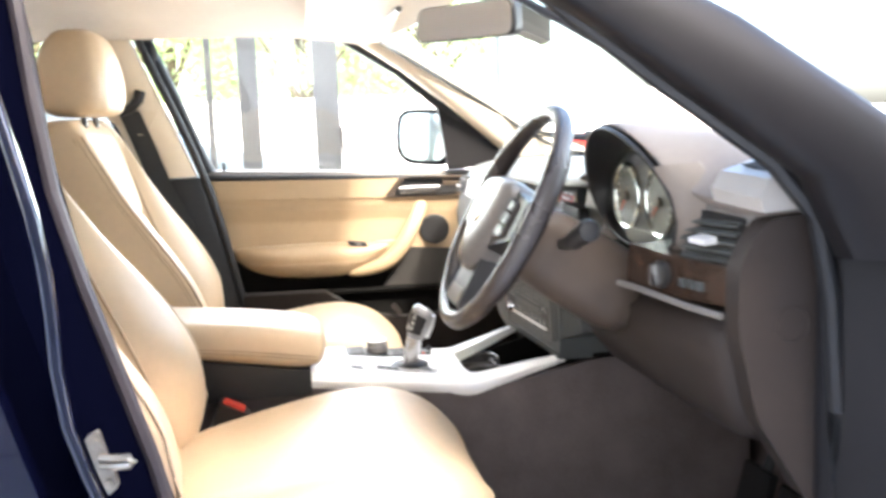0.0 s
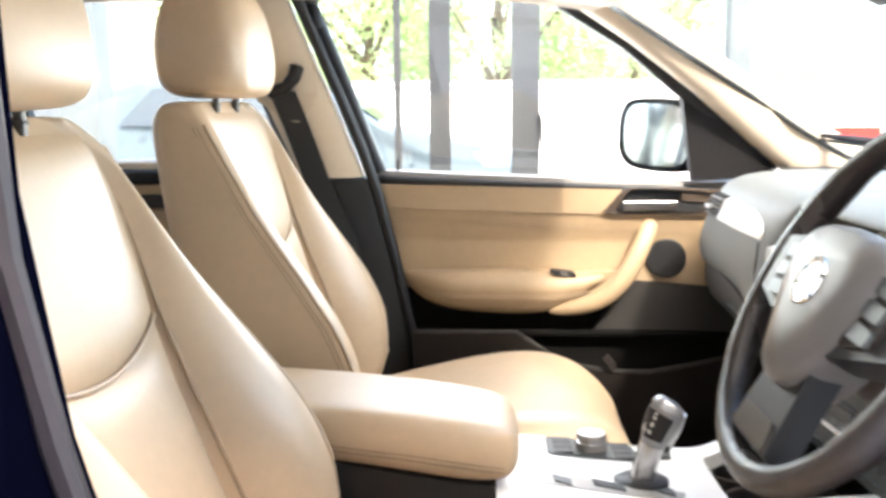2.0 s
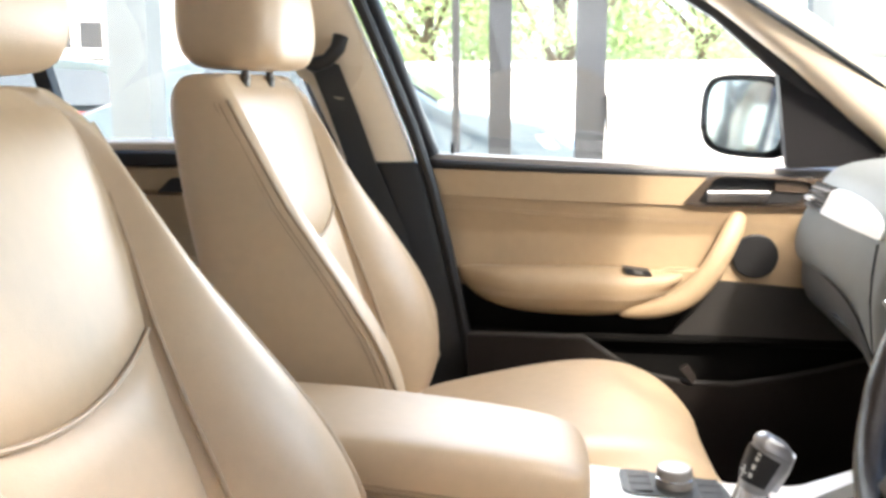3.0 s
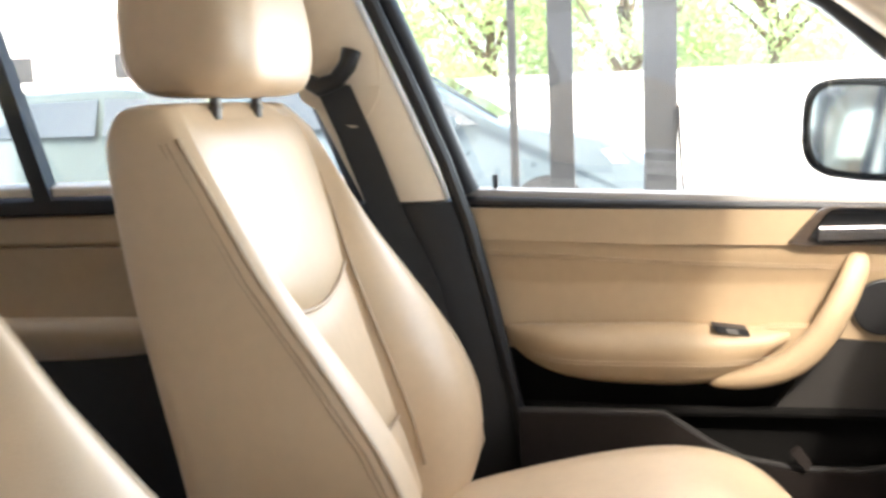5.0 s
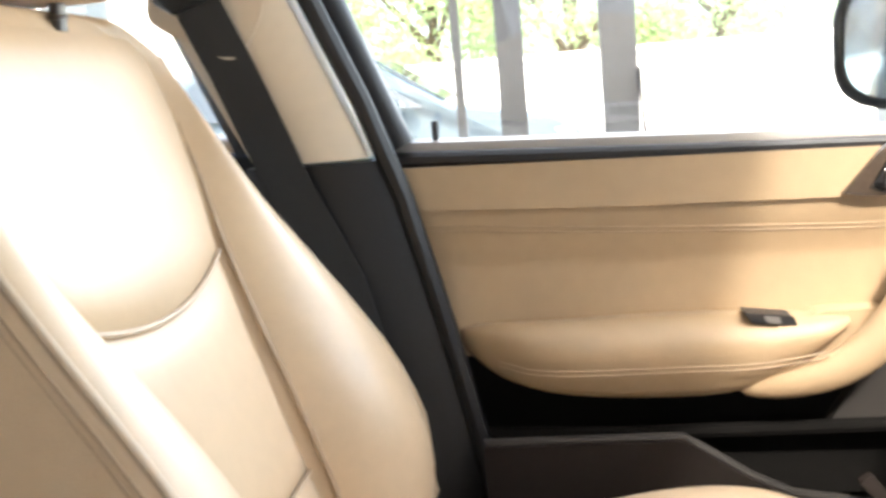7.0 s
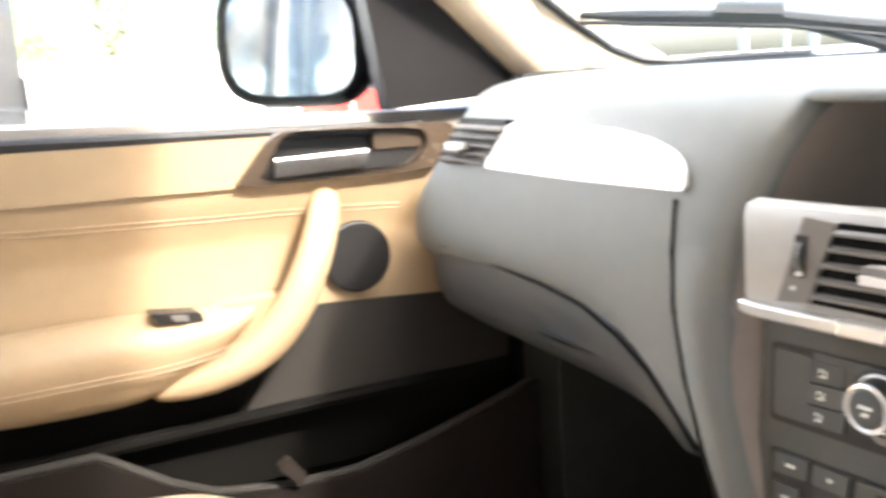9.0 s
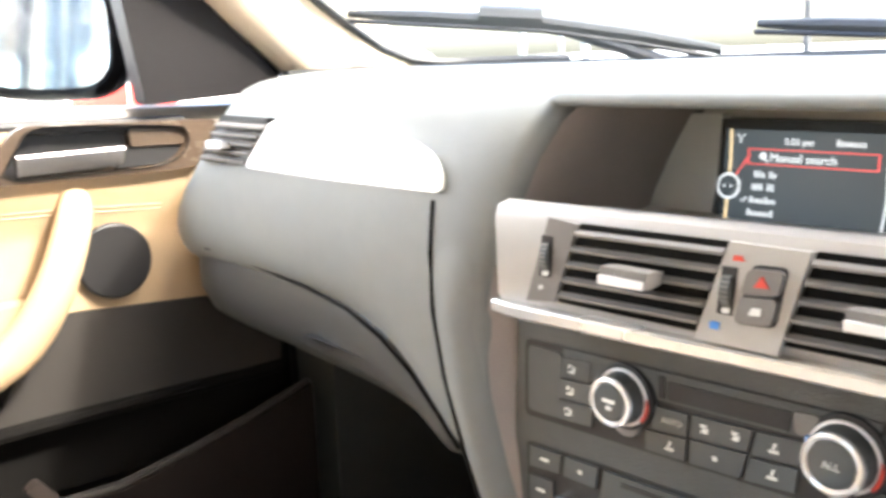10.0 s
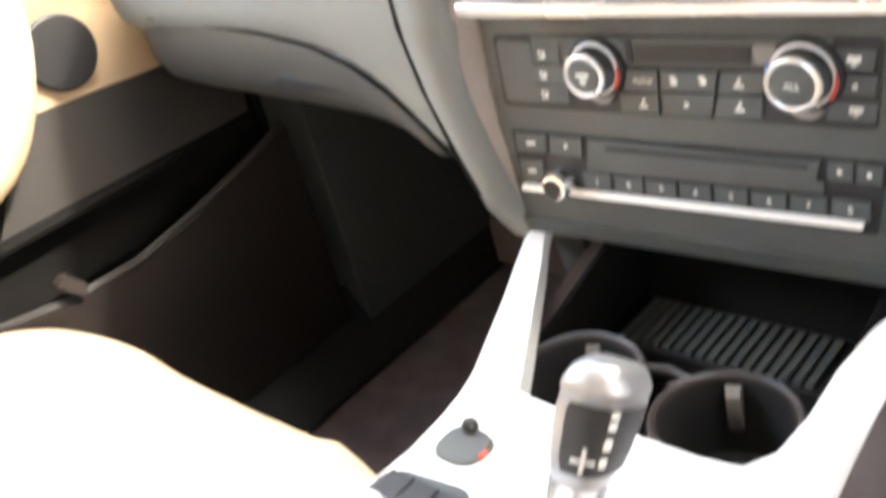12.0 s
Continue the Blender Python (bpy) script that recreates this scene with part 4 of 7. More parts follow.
# ---- seats ----
XF = [(1.205, -0.650), (1.185, -0.627), (1.155, -0.612), (1.04, -0.548), (0.95, -0.484), (0.88, -0.438), (0.82, -0.412), (0.73, -0.405), (0.66, -0.440), (0.60, -0.47)]
XB = [(1.211, -0.690), (1.205, -0.698), (1.185, -0.710), (1.05, -0.692), (0.96, -0.670), (0.875, -0.648), (0.60, -0.60)]
HW = [(1.211, 0.178), (1.205, 0.192), (1.185, 0.207), (1.12, 0.211), (1.0, 0.222), (0.90, 0.232), (0.78, 0.236), (0.60, 0.225)]
XC = [(1.205, -0.650), (1.19, -0.634), (1.10, -0.607), (1.0, -0.573), (0.90, -0.537), (0.80, -0.503), (0.70, -0.475), (0.60, -0.47)]
WC = [(1.205, 0.14), (1.17, 0.176), (1.12, 0.182), (1.06, 0.168), (1.0, 0.142), (0.93, 0.124), (0.85, 0.115), (0.60, 0.110)]


def seat(y0):
    s = thing("front_seat", (-0.3, y0, 0.37), "tan leather front seat with stitched bolsters and a separate headrest", "seat", "front seats")
    zs = [1.211, 1.204, 1.18, 1.14, 1.08, 1.02, 0.96, 0.90, 0.84, 0.78, 0.72, 0.66, 0.61]
    rings = []
    for z in zs:
        xf, xb, w, xc, wc = (curve(t, z) for t in (XF, XB, HW, XC, WC))
        xf = max(xf, xc)
        half = [(xc - 0.010, 0.0), (xc - 0.010, wc * 0.6), (xc - 0.012, wc * 0.97), (xc - 0.012, wc + 0.001), (xc + (xf - xc) * 0.48, wc + 0.012), (xf - 0.001, wc + (w - wc) * 0.45), (xf - 0.004, w - 0.014), (xf - 0.010, w - 0.003), (xf - 0.024, w - 0.001), ((xf + xb) / 2, w + 0.001), (xb + 0.010, w - 0.001), (xb - 0.003, w - 0.008), (xb - 0.012, w - 0.034)]
        pts = [(x, y0 + y, z) for x, y in half] + [(x, y0 - y, z) for x, y in reversed(half[1:])]
        rings.append(pts)
    part("backrest", loft(rings), LEATHER, s, "tan leather backrest with side bolsters", sub=2)

    def insert(z0, z1, puff, dip):
        def f(u, v):
            a = 2 * u - 1
            zb = z0 - dip * (1 - a * a)
            z = z1 + (zb - z1) * v
            w = curve(WC, z) + 0.004
            edge = (1 - abs(a) ** 6) * (1 - abs(2 * v - 1) ** 8)
            return (curve(XC, z) - 0.006 + puff * edge, y0 + a * w, z)
        return sheet(f, 22, 22, 0.0)
    part("upper_insert", insert(1.003, 1.192, 0.011, 0.026), LEATHER, s, "plain tan leather upper insert")
    part("middle_insert", sheet(lambda u, v: (curve(XC, (1.001 - 0.026 * (1 - (2 * u - 1) ** 2)) * (1 - v) + v * 0.806) - 0.007 + 0.011 * (1 - abs(2 * u - 1) ** 6) * (1 - abs(2 * v - 1) ** 8), y0 + (2 * u - 1) * (curve(WC, 1.0 - 0.2 * v) + 0.004), (1.001 - 0.026 * (1 - (2 * u - 1) ** 2)) * (1 - v) + v * 0.806), 22, 22), LEATHER, s)
    part("lower_insert", sheet(lambda u, v: (curve(XC, 0.804 - 0.10 * v) - 0.007 + 0.011 * (1 - abs(2 * u - 1) ** 6) * (1 - abs(2 * v - 1) ** 8), y0 + (2 * u - 1) * (curve(WC, 0.8) + 0.004), 0.804 - 0.10 * v), 22, 10), LEATHER, s)
    part("seam", tube([(curve(XC, 1.002 - 0.026 * (1 - a * a)) - 0.003, y0 + a * 0.144, 1.002 - 0.026 * (1 - a * a)) for a in [-1 + i / 8 for i in range(17)]], 0.0024, 6), PIPING, s)
    part("seam", tube([(curve(XC, 0.805) - 0.004, y0 + a * 0.115, 0.805) for a in (-1, -0.5, 0, 0.5, 1)], 0.0022, 6), PIPING, s)
    for sgn in (-1, 1):
        part("seam", tube([(curve(XC, z) - 0.008 + 0.20 * max(curve(XF, z) - curve(XC, z), 0), y0 + sgn * (curve(WC, z) + 0.004), z) for z in [1.160 - 0.03 * i for i in range(15)]], 0.0026, 6), STITCH, s)
        part("side_piping", tube([(max(curve(XF, z), curve(XC, z)) - 0.0105, y0 + sgn * (curve(HW, z) - 0.0050), z) for z in [1.176 - 0.026 * i for i in range(21)]], 0.0030, 8), PIPING, s, "raised leather piping")
        for off in (0.0, 0.0065):
            part("side_seam", tube([(max(curve(XF, z), curve(XC, z)) - 0.0225 - off, y0 + sgn * (curve(HW, z) - 0.0016), z) for z in [1.172 - 0.026 * i for i in range(20)]], 0.0009, 6), STITCH, s)
    # cushion
    rings = []
    for x, zt, zb, w in ((-0.50, 0.662, 0.56, 0.18), (-0.45, 0.696, 0.54, 0.215), (-0.38, 0.708, 0.53, 0.235), (-0.28, 0.730, 0.53, 0.245), (-0.17, 0.749, 0.535, 0.247), (-0.09, 0.742, 0.545, 0.243), (-0.035, 0.714, 0.56, 0.228), (0.0, 0.673, 0.585, 0.200), (0.008, 0.655, 0.605, 0.17)):
        half = [(0.0, zt - 0.012), (0.10, zt - 0.010), (0.14, zt - 0.006), (w - 0.065, zt + 0.002), (w - 0.022, zt - 0.012), (w, zt - 0.055), (w, (zt + zb) / 2 - 0.02), (w - 0.015, zb)]
        rings.append([(x, y0 + y, z) for y, z in half] + [(x, y0 - y, z) for y, z in reversed(half[1:])])
    cu = part("cushion", loft(rings), LEATHER, s, "tan leather seat cushion", sub=2)
    for sgn in (-1, 1):
        part("seam", tube([(x, y0 + sgn * y, z) for x, y, z in ((-0.42, 0.125, 0.690), (-0.30, 0.135, 0.7145), (-0.18, 0.138, 0.7345), (-0.10, 0.132, 0.7285), (-0.05, 0.118, 0.707))], 0.0016, 6), STITCH, cu)
    part("seam", tube([(-0.115 + 0.02 * a * a, y0 + a * 0.135, 0.7285) for a in (-1, -0.6, -0.2, 0.2, 0.6, 1)], 0.0022, 6), STITCH, cu)
    part("base", loft([[(x, y0 - 0.21, z), (x, y0 + 0.21, z), (x, y0 + 0.215, z + h), (x, y0 - 0.215, z + h)] for x, z, h in ((-0.52, 0.44, 0.14), (-0.3, 0.42, 0.15), (-0.06, 0.44, 0.15))]), BLACK, s, "black seat base", bevel=0.006)
    for sgn in (-1, 1):
        part("rail", box(-0.55, -0.02, y0 + sgn * 0.17 - 0.02, y0 + sgn * 0.17 + 0.02, 0.36, 0.43), BLACK, s)
    # headrest
    rings = []
    for z, x0, x1, w in ((1.214, -0.690, -0.622, 0.095), (1.220, -0.722, -0.600, 0.124), (1.250, -0.738, -0.590, 0.134), (1.30, -0.738, -0.592, 0.136), (1.345, -0.728, -0.602, 0.131), (1.380, -0.708, -0.616, 0.116), (1.395, -0.682, -0.636, 0.088)):
        cx, hx = (x0 + x1) / 2, (x1 - x0) / 2
        rings.append([(cx + hx * math.copysign(abs(math.cos(a)) ** 0.34, math.cos(a)) + 0.008 * math.cos(2 * a) * (math.cos(a) > 0), y0 + w * math.copysign(abs(math.sin(a)) ** 0.40, math.sin(a)), z) for a in (k * math.tau / 24 for k in range(24))])
    hr = part("headrest", loft(rings), LEATHER, s, "tan leather headrest", sub=2)
    for sgn in (-1, 1):
        part("post", disc((-0.652, y0 + sgn * 0.062, 1.185), (0, 0, 1), 0.0062, 0.06, 12), POST_GREY, hr)
        part("collar", disc((-0.652, y0 + sgn * 0.062, 1.202), (0, 0, 1), 0.0078, 0.004, 14, rim=0.0015), POST_GREY, hr)
    return s


ps = seat(0.37)
ds = copy_thing(ps, pose(-0.288, -0.378, 0.360))
# the driver's backrest leans a little further back
LEAN = Matrix.Translation((-0.25, 0, 0.34)) @ Euler((0, radians(-3.2), 0)).to_matrix().to_4x4() @ Matrix.Translation((0.25, 0, -0.34))
for c in ds.children:
    if c.name.split(".")[0] in ("backrest", "upper_insert", "middle_insert", "lower_insert", "seam", "side_seam", "side_piping", "headrest"):
        c.matrix_basis = LEAN @ c.matrix_basis
tagged(ds, "tan leather driver's seat with stitched bolsters and sunlit cushion")
tagged(ps, "tan leather passenger seat with stitched bolsters and a separate headrest")
bench = thing("rear_bench", (-1.35, 0, 0.37), "tan leather rear bench seat behind the front seats", "seat")
part("cushion", loft([[(x, -0.62, zb), (x, -0.62, zt), (x, -0.2, zt + 0.012), (x, 0.0, zt), (x, 0.2, zt + 0.012), (x, 0.62, zt), (x, 0.62, zb)] for x, zt, zb in ((-1.62, 0.70, 0.42), (-1.4, 0.72, 0.42), (-1.2, 0.735, 0.42), (-1.13, 0.71, 0.44), (-1.11, 0.62, 0.46))]), LEATHER, bench, sub=2)
part("backrest", loft([[(x0, y, z0) for x0, z0 in ((-1.60, 0.66), (-1.50, 0.70), (-1.68, 1.18), (-1.74, 1.20), (-1.80, 1.16), (-1.70, 0.66))] for y in (-0.62, -0.60, -0.3, 0.0, 0.3, 0.60, 0.62)]), LEATHER, bench, sub=2)
for y in (-0.36, 0.36):
    part("headrest", loft([[(-1.72 + 0.045 * math.cos(a), y + w * math.copysign(abs(math.sin(a)) ** 0.5, math.sin(a)), z) for a in (k * math.tau / 12 for k in range(12))] for z, w in ((1.19, 0.10), (1.21, 0.12), (1.30, 0.12), (1.33, 0.09))]), LEATHER, bench, sub=1)

# seat belt on the passenger side pillar
sb = thing("seat_belt", (-0.6, 0.62, 1.24), "black seat belt hanging from a guide on the pillar", "seat belt")
BX = [(1.235, -0.607, 0.612), (1.15, -0.580, 0.640), (1.05, -0.548, 0.655), (0.95, -0.505, 0.662), (0.80, -0.47, 0.660), (0.60, -0.46, 0.655)]
part("webbing", loft([[(x - 0.030, y - 0.001, z + 0.006), (x + 0.024, y + 0.001, z - 0.006), (x + 0.024, y + 0.0035, z - 0.006), (x - 0.030, y + 0.0015, z + 0.006)] for z, x, y in BX]), BELT, sb, "black woven webbing")
part("guide_plate", prism(rounded([(-0.668, 1.215), (-0.640, 1.300), (-0.585, 1.310), (-0.545, 1.285), (-0.545, 1.215), (-0.580, 1.165)], 0.02), "y", 0.632, 0.644), TRIM_BEIGE, sb, "beige guide cover", bevel=0.003)
part("guide", tube([(-0.640, 0.612, 1.236), (-0.625, 0.606, 1.228), (-0.600, 0.604, 1.236), (-0.583, 0.605, 1.255), (-0.578, 0.610, 1.275)], [0.011, 0.013, 0.012, 0.013, 0.014], 10), BLACK, sb, "black belt guide")
bk = thing("belt_buckle", (-0.36, -0.13, 0.66), "black belt buckle with a red release button", "belt buckle")
part("case", loft([[(-0.43, -0.15, 0.60), (-0.43, -0.12, 0.60), (-0.40, -0.12, 0.58), (-0.40, -0.15, 0.58)], [(-0.385, -0.158, 0.715), (-0.385, -0.122, 0.715), (-0.335, -0.122, 0.69), (-0.335, -0.158, 0.69)]]), BLACK, bk, bevel=0.003)
part("button", loft([[(-0.380, -0.152, 0.714), (-0.380, -0.128, 0.714), (-0.345, -0.128, 0.696), (-0.345, -0.152, 0.696)], [(-0.377, -0.152, 0.718), (-0.377, -0.128, 0.718), (-0.342, -0.128, 0.700), (-0.342, -0.152, 0.700)]]), RED, bk, "red release button")

# ---- centre console ----
con = thing("centre_console", (-0.1, 0.03, 0.36), "dark centre console with pale satin trim, cup holders and storage tray", "console")
YC = 0.040
CZ = [(-0.50, 0.74), (-0.25, 0.738), (-0.05, 0.716), (0.07, 0.704), (0.16, 0.722), (0.27, 0.745)]
part("body", loft([[(x, yr, 0.36), (x, yr, curve(CZ, x) - 0.030), (x, yr + 0.012, curve(CZ, x) - 0.022), (x, yl - 0.012, curve(CZ, x) - 0.022), (x, yl, curve(CZ, x) - 0.030), (x, yl, 0.36)] for x, yr, yl in ((-0.75, -0.075, 0.150), (-0.5, -0.075, 0.150), (-0.25, -0.076, 0.148), (-0.05, -0.078, 0.142), (0.05, -0.085, 0.150))]), TUNNEL, con, "black console sides")
for s in (-1, 1):
    part("side_panel", loft([[(x, YC + s * (w + 0.003), 0.36), (x, YC + s * (w + 0.003), zt), (x, YC + s * (w - 0.012), zt), (x, YC + s * (w - 0.012), 0.36)] for x, w, zt in ((0.05, 0.117, 0.675), (0.16, 0.122, 0.69), (0.30, 0.128, 0.72), (0.62, 0.135, 0.74))]), TUNNEL, con)
# pale trim: plate behind the opening, and two arms along it
def plate_point(u, v):
    x = -0.28 + (0.350 + 0.024 * abs(2 * u - 1) ** 6) * v
    a = 2 * u - 1
    return (x, 0.035 + a * (0.108 + 0.004 * v), curve(CZ, x) - 0.012 * abs(a) ** 14)


part("trim_plate", sheet(plate_point, 20, 14, 0.012), WHITE_TRIM, con, "pale satin aluminium console plate")
ARMS = {1: [(-0.278, 0.150, 0.140, 0.026), (-0.10, 0.145, 0.135, 0.028), (-0.01, 0.144, 0.132, 0.030), (0.030, 0.150, 0.128, 0.030), (0.050, 0.155, 0.098, 0.030), (0.063, 0.159, 0.108, 0.030), (0.078, 0.163, 0.117, 0.030), (0.10, 0.170, 0.128, 0.029), (0.144, 0.184, 0.150, 0.026), (0.18, 0.197, 0.168, 0.022), (0.215, 0.208, 0.187, 0.018), (0.262, 0.222, 0.204, 0.013)],
        -1: [(-0.278, -0.077, -0.067, 0.026), (-0.10, -0.080, -0.070, 0.028), (0.030, -0.087, -0.060, 0.032), (0.052, -0.090, -0.016, 0.034), (0.063, -0.091, -0.028, 0.034), (0.075, -0.092, -0.045, 0.034), (0.09, -0.092, -0.058, 0.033), (0.12, -0.092, -0.064, 0.030), (0.155, -0.093, -0.066, 0.027), (0.19, -0.097, -0.073, 0.022), (0.22, -0.104, -0.084, 0.018), (0.245, -0.110, -0.092, 0.013)]}
for s, rows in ARMS.items():
    part("trim_arm", loft([[(x, yo, curve(CZ, x) - h * 0.5), (x, yo - s * 0.005, curve(CZ, x) - 0.003), (x, yo - s * 0.010, curve(CZ, x) + 0.0006), (x, yi, curve(CZ, x) - 0.002), (x, yi - s * 0.002, curve(CZ, x) - h * 0.8), (x, yo - s * 0.004, curve(CZ, x) - h)] for x, yo, yi, h in rows]), WHITE_TRIM, con, "pale satin aluminium arm beside the tray", bevel=0.0015)
# tray, cup holders and ribbed mat
part("tray", loft([[(x, YC - 0.102, zt), (x, YC - 0.095, 0.625), (x, YC + 0.095, 0.625), (x, YC + 0.102, zt), (x, YC + 0.106, zt), (x, YC + 0.100, 0.615), (x, YC - 0.100, 0.615), (x, YC - 0.106, zt)] for x, zt in ((0.060, 0.690), (0.10, 0.688), (0.16, 0.700), (0.24, 0.720), (0.40, 0.745))]), DEEP, con, "black storage tray")
for cy in (0.096, -0.013):
    cup = part("cup_holder", loft([[(0.115 + r * math.cos(k * math.tau / 36), cy + r * math.sin(k * math.tau / 36), z) for k in range(36)] for r, z in ((0.0480, 0.680), (0.0475, 0.6935), (0.0455, 0.6955), (0.0425, 0.6940), (0.0415, 0.690))], caps=False), CUP_RIM, con, "dark brown rim of a round cup holder")
    part("well", loft([[(0.115 + r * math.cos(k * math.tau / 28), cy + r * math.sin(k * math.tau / 28), z) for k in range(28)] for r, z in ((0.0415, 0.690), (0.038, 0.632), (0.001, 0.630))], caps=False), BLACK, cup)
    for a in (0.35, 2.6, 4.7):
        c, sn = math.cos(a), math.sin(a)
        part("grip", loft([[(0.115 + r * c - w * sn, cy + r * sn + w * c, z) for r, w in ((0.0405, -0.0055), (0.0405, 0.0055), (r0, 0.0045), (r0, -0.0045))] for z, r0 in ((0.650, 0.0385), (0.664, 0.0325), (0.682, 0.0335), (0.687, 0.0385))]), GREY_SATIN, cup, "grey sprung grip", bevel=0.001)
part("rim_bridge", tube([(0.128, 0.050, 0.6925), (0.140, 0.058, 0.6925), (0.1445, 0.0415, 0.6925), (0.140, 0.025, 0.6925), (0.128, 0.033, 0.6925)], 0.0034, 8), CUP_RIM, con)
mat_ = part("tray_mat", box(0.198, 0.262, -0.034, 0.126, 0.6255, 0.655), BLACK, con, "black ribbed rubber mat", bevel=0.002)
for i in range(17):
    y = -0.029 + 0.0091 * i
    part("rib", box(0.203, 0.257, y, y + 0.0052, 0.655, 0.6582), DASH_LOW, mat_, smooth=False)
part("tray_back", sheet(lambda u, v: (0.255 + 0.07 * v, YC - 0.11 + 0.22 * u, 0.63 + 0.115 * v), 6, 4, 0.01), DEEP, con)
# switch panels on the plate
sp = part("switch_panel", loft([[(x, y, curve(CZ, x) + dz) for x, y in rounded([(-0.165, -0.004), (-0.165, -0.044), (0.010, -0.054), (0.018, -0.026)], 0.006)] for dz in (-0.002, 0.0012)]), HOUSING, con, "grey switch panel")
for x0, x1 in ((-0.150, -0.128), (-0.100, -0.060), (-0.02, 0.002)):
    part("switch", loft([[(x, y, curve(CZ, x) + dz) for x, y in ((x0, -0.014), (x0 + 0.001, -0.034), (x1, -0.044), (x1, -0.024))] for dz in (0.001, 0.0035)]), BUTTON if x0 != -0.100 else BLACK, sp, bevel=0.001)
kb = part("controller_base", loft([[(x, y, curve(CZ, x) + dz) for x, y in rounded([(-0.150, 0.062), (-0.150, 0.132), (-0.028, 0.132), (-0.020, 0.070)], 0.014)] for dz in (-0.002, 0.0025)]), BUTTON, con, "dark controller base with keys", bevel=0.002)
for i, (bx, by) in enumerate(((-0.128, 0.078), (-0.128, 0.098), (-0.128, 0.118), (-0.045, 0.078), (-0.045, 0.098), (-0.045, 0.118))):
    part("key", box(bx - 0.013, bx + 0.013, by - 0.009, by + 0.009, curve(CZ, bx) + 0.002, curve(CZ, bx) + 0.0045), BLACK, kb, bevel=0.0015)
kn = part("controller_knob", disc((-0.087, 0.098, 0.724), (0, 0, 1), 0.0215, 0.022, 32, top=0.021, rim=0.003), GREY_SATIN, con, "round silver-topped controller knob")
part("cap", disc((-0.087, 0.098, 0.745), (0, 0, 1), 0.0185, 0.0025, 32, rim=0.001), SILVER, kn, "satin silver cap")
part("collar", ring((-0.087, 0.098, 0.735), (0, 0, 1), 0.0215, 0.0010, 32), CHROME, kn)
jp = part("lobed_switch", loft([[(0.008 + s * (0.017 * math.cos(a)), 0.106 + s * 0.021 * math.sin(a) * (1 + 0.15 * math.cos(2 * a)), 0.704 + h) for a in (k * math.tau / 24 for k in range(24))] for h, s in ((0, 1), (0.008, 1), (0.011, 0.9))]), DASH_LOW, con, "dark grey two-lobed switch with a ball tip")
part("ball", loft([[(0.0205 + 0.006 * math.cos(e) * math.cos(a), 0.109 + 0.006 * math.cos(e) * math.sin(a), 0.718 + 0.006 * math.sin(e)) for a in (k * math.tau / 12 for k in range(12))] for e in (-1.2, -0.6, 0, 0.6, 1.2)]), BLACK, jp)
part("warning_light", box(0.002, 0.008, 0.0850, 0.0880, 0.714, 0.7165), RED, jp)

# gear lever
gl = thing("gear_lever", (-0.03, -0.006, 0.712), "silver and black automatic gear lever on the console", "gear lever")
part("gaiter_plate", loft([[(-0.035 + 0.036 * math.cos(a) * s, -0.002 + 0.030 * math.sin(a) * s, curve(CZ, -0.035) + h) for a in (k * math.tau / 24 for k in range(24))] for h, s in ((-0.003, 1), (0.004, 1), (0.008, 0.8))]), BLACK, gl, "black lever surround")
def lever_ring(p, hx, hy, lean):
    c = Vector(p)
    return [c + Vector((hx * math.copysign(abs(math.cos(a)) ** 0.7, math.cos(a)), hy * math.copysign(abs(math.sin(a)) ** 0.7, math.sin(a)), -lean * hx * math.cos(a))) for a in (k * math.tau / 18 for k in range(18))]


part("stem", loft([lever_ring((-0.036, -0.005, 0.715), 0.015, 0.013, 0.2), lever_ring((-0.030, -0.008, 0.745), 0.015, 0.0135, 0.2), lever_ring((-0.024, -0.015, 0.772), 0.0145, 0.014, 0.3)]), LEVER, gl, "satin silver stem")
lg = part("grip", loft([lever_ring(p, a, b, l) for p, a, b, l in (((-0.026, -0.014, 0.764), 0.013, 0.013, 0.35), ((-0.022, -0.018, 0.780), 0.0165, 0.0165, 0.4), ((-0.015, -0.024, 0.802), 0.0195, 0.0185, 0.5), ((-0.009, -0.028, 0.818), 0.0195, 0.0185, 0.6), ((-0.005, -0.030, 0.827), 0.015, 0.0145, 0.7), ((-0.003, -0.030, 0.831), 0.008, 0.008, 0.7))]), LEVER_SATIN, gl, "satin silver lever grip", sub=1)
part("crown", loft([lever_ring(p, a, b, l) for p, a, b, l in (((-0.0105, -0.027, 0.814), 0.0202, 0.0196, 0.6), ((-0.008, -0.0285, 0.822), 0.0196, 0.0186, 0.65), ((-0.0045, -0.030, 0.830), 0.0150, 0.0145, 0.7), ((-0.0025, -0.031, 0.8325), 0.0105, 0.0105, 0.7))]), LEVER_SATIN, lg, "satin silver crown", sub=1)
part("crown_notch", loft([[(-0.0126, -0.0284, z), (-0.0078, -0.0350, z - 0.0012), (-0.0125, -0.0395, z - 0.0028), (-0.0155, -0.0340, z - 0.0018)] for z in (0.8290, 0.8346)]), BLACK, lg, "dark arrow notch", bevel=0.0006)
part("spine", tube([(-0.004, -0.014, 0.772), (0.004, -0.020, 0.795), (0.009, -0.026, 0.815)], [0.007, 0.0085, 0.007], 10), SILVER, lg)
GRIP_LINE = [((-0.0235, -0.0165, 0.774), 0.0155, 0.0155, 0.4), ((-0.019, -0.0207, 0.790), 0.0180, 0.0174, 0.45), ((-0.013, -0.0255, 0.808), 0.0195, 0.0185, 0.55), ((-0.010, -0.0275, 0.816), 0.0197, 0.0187, 0.60)]


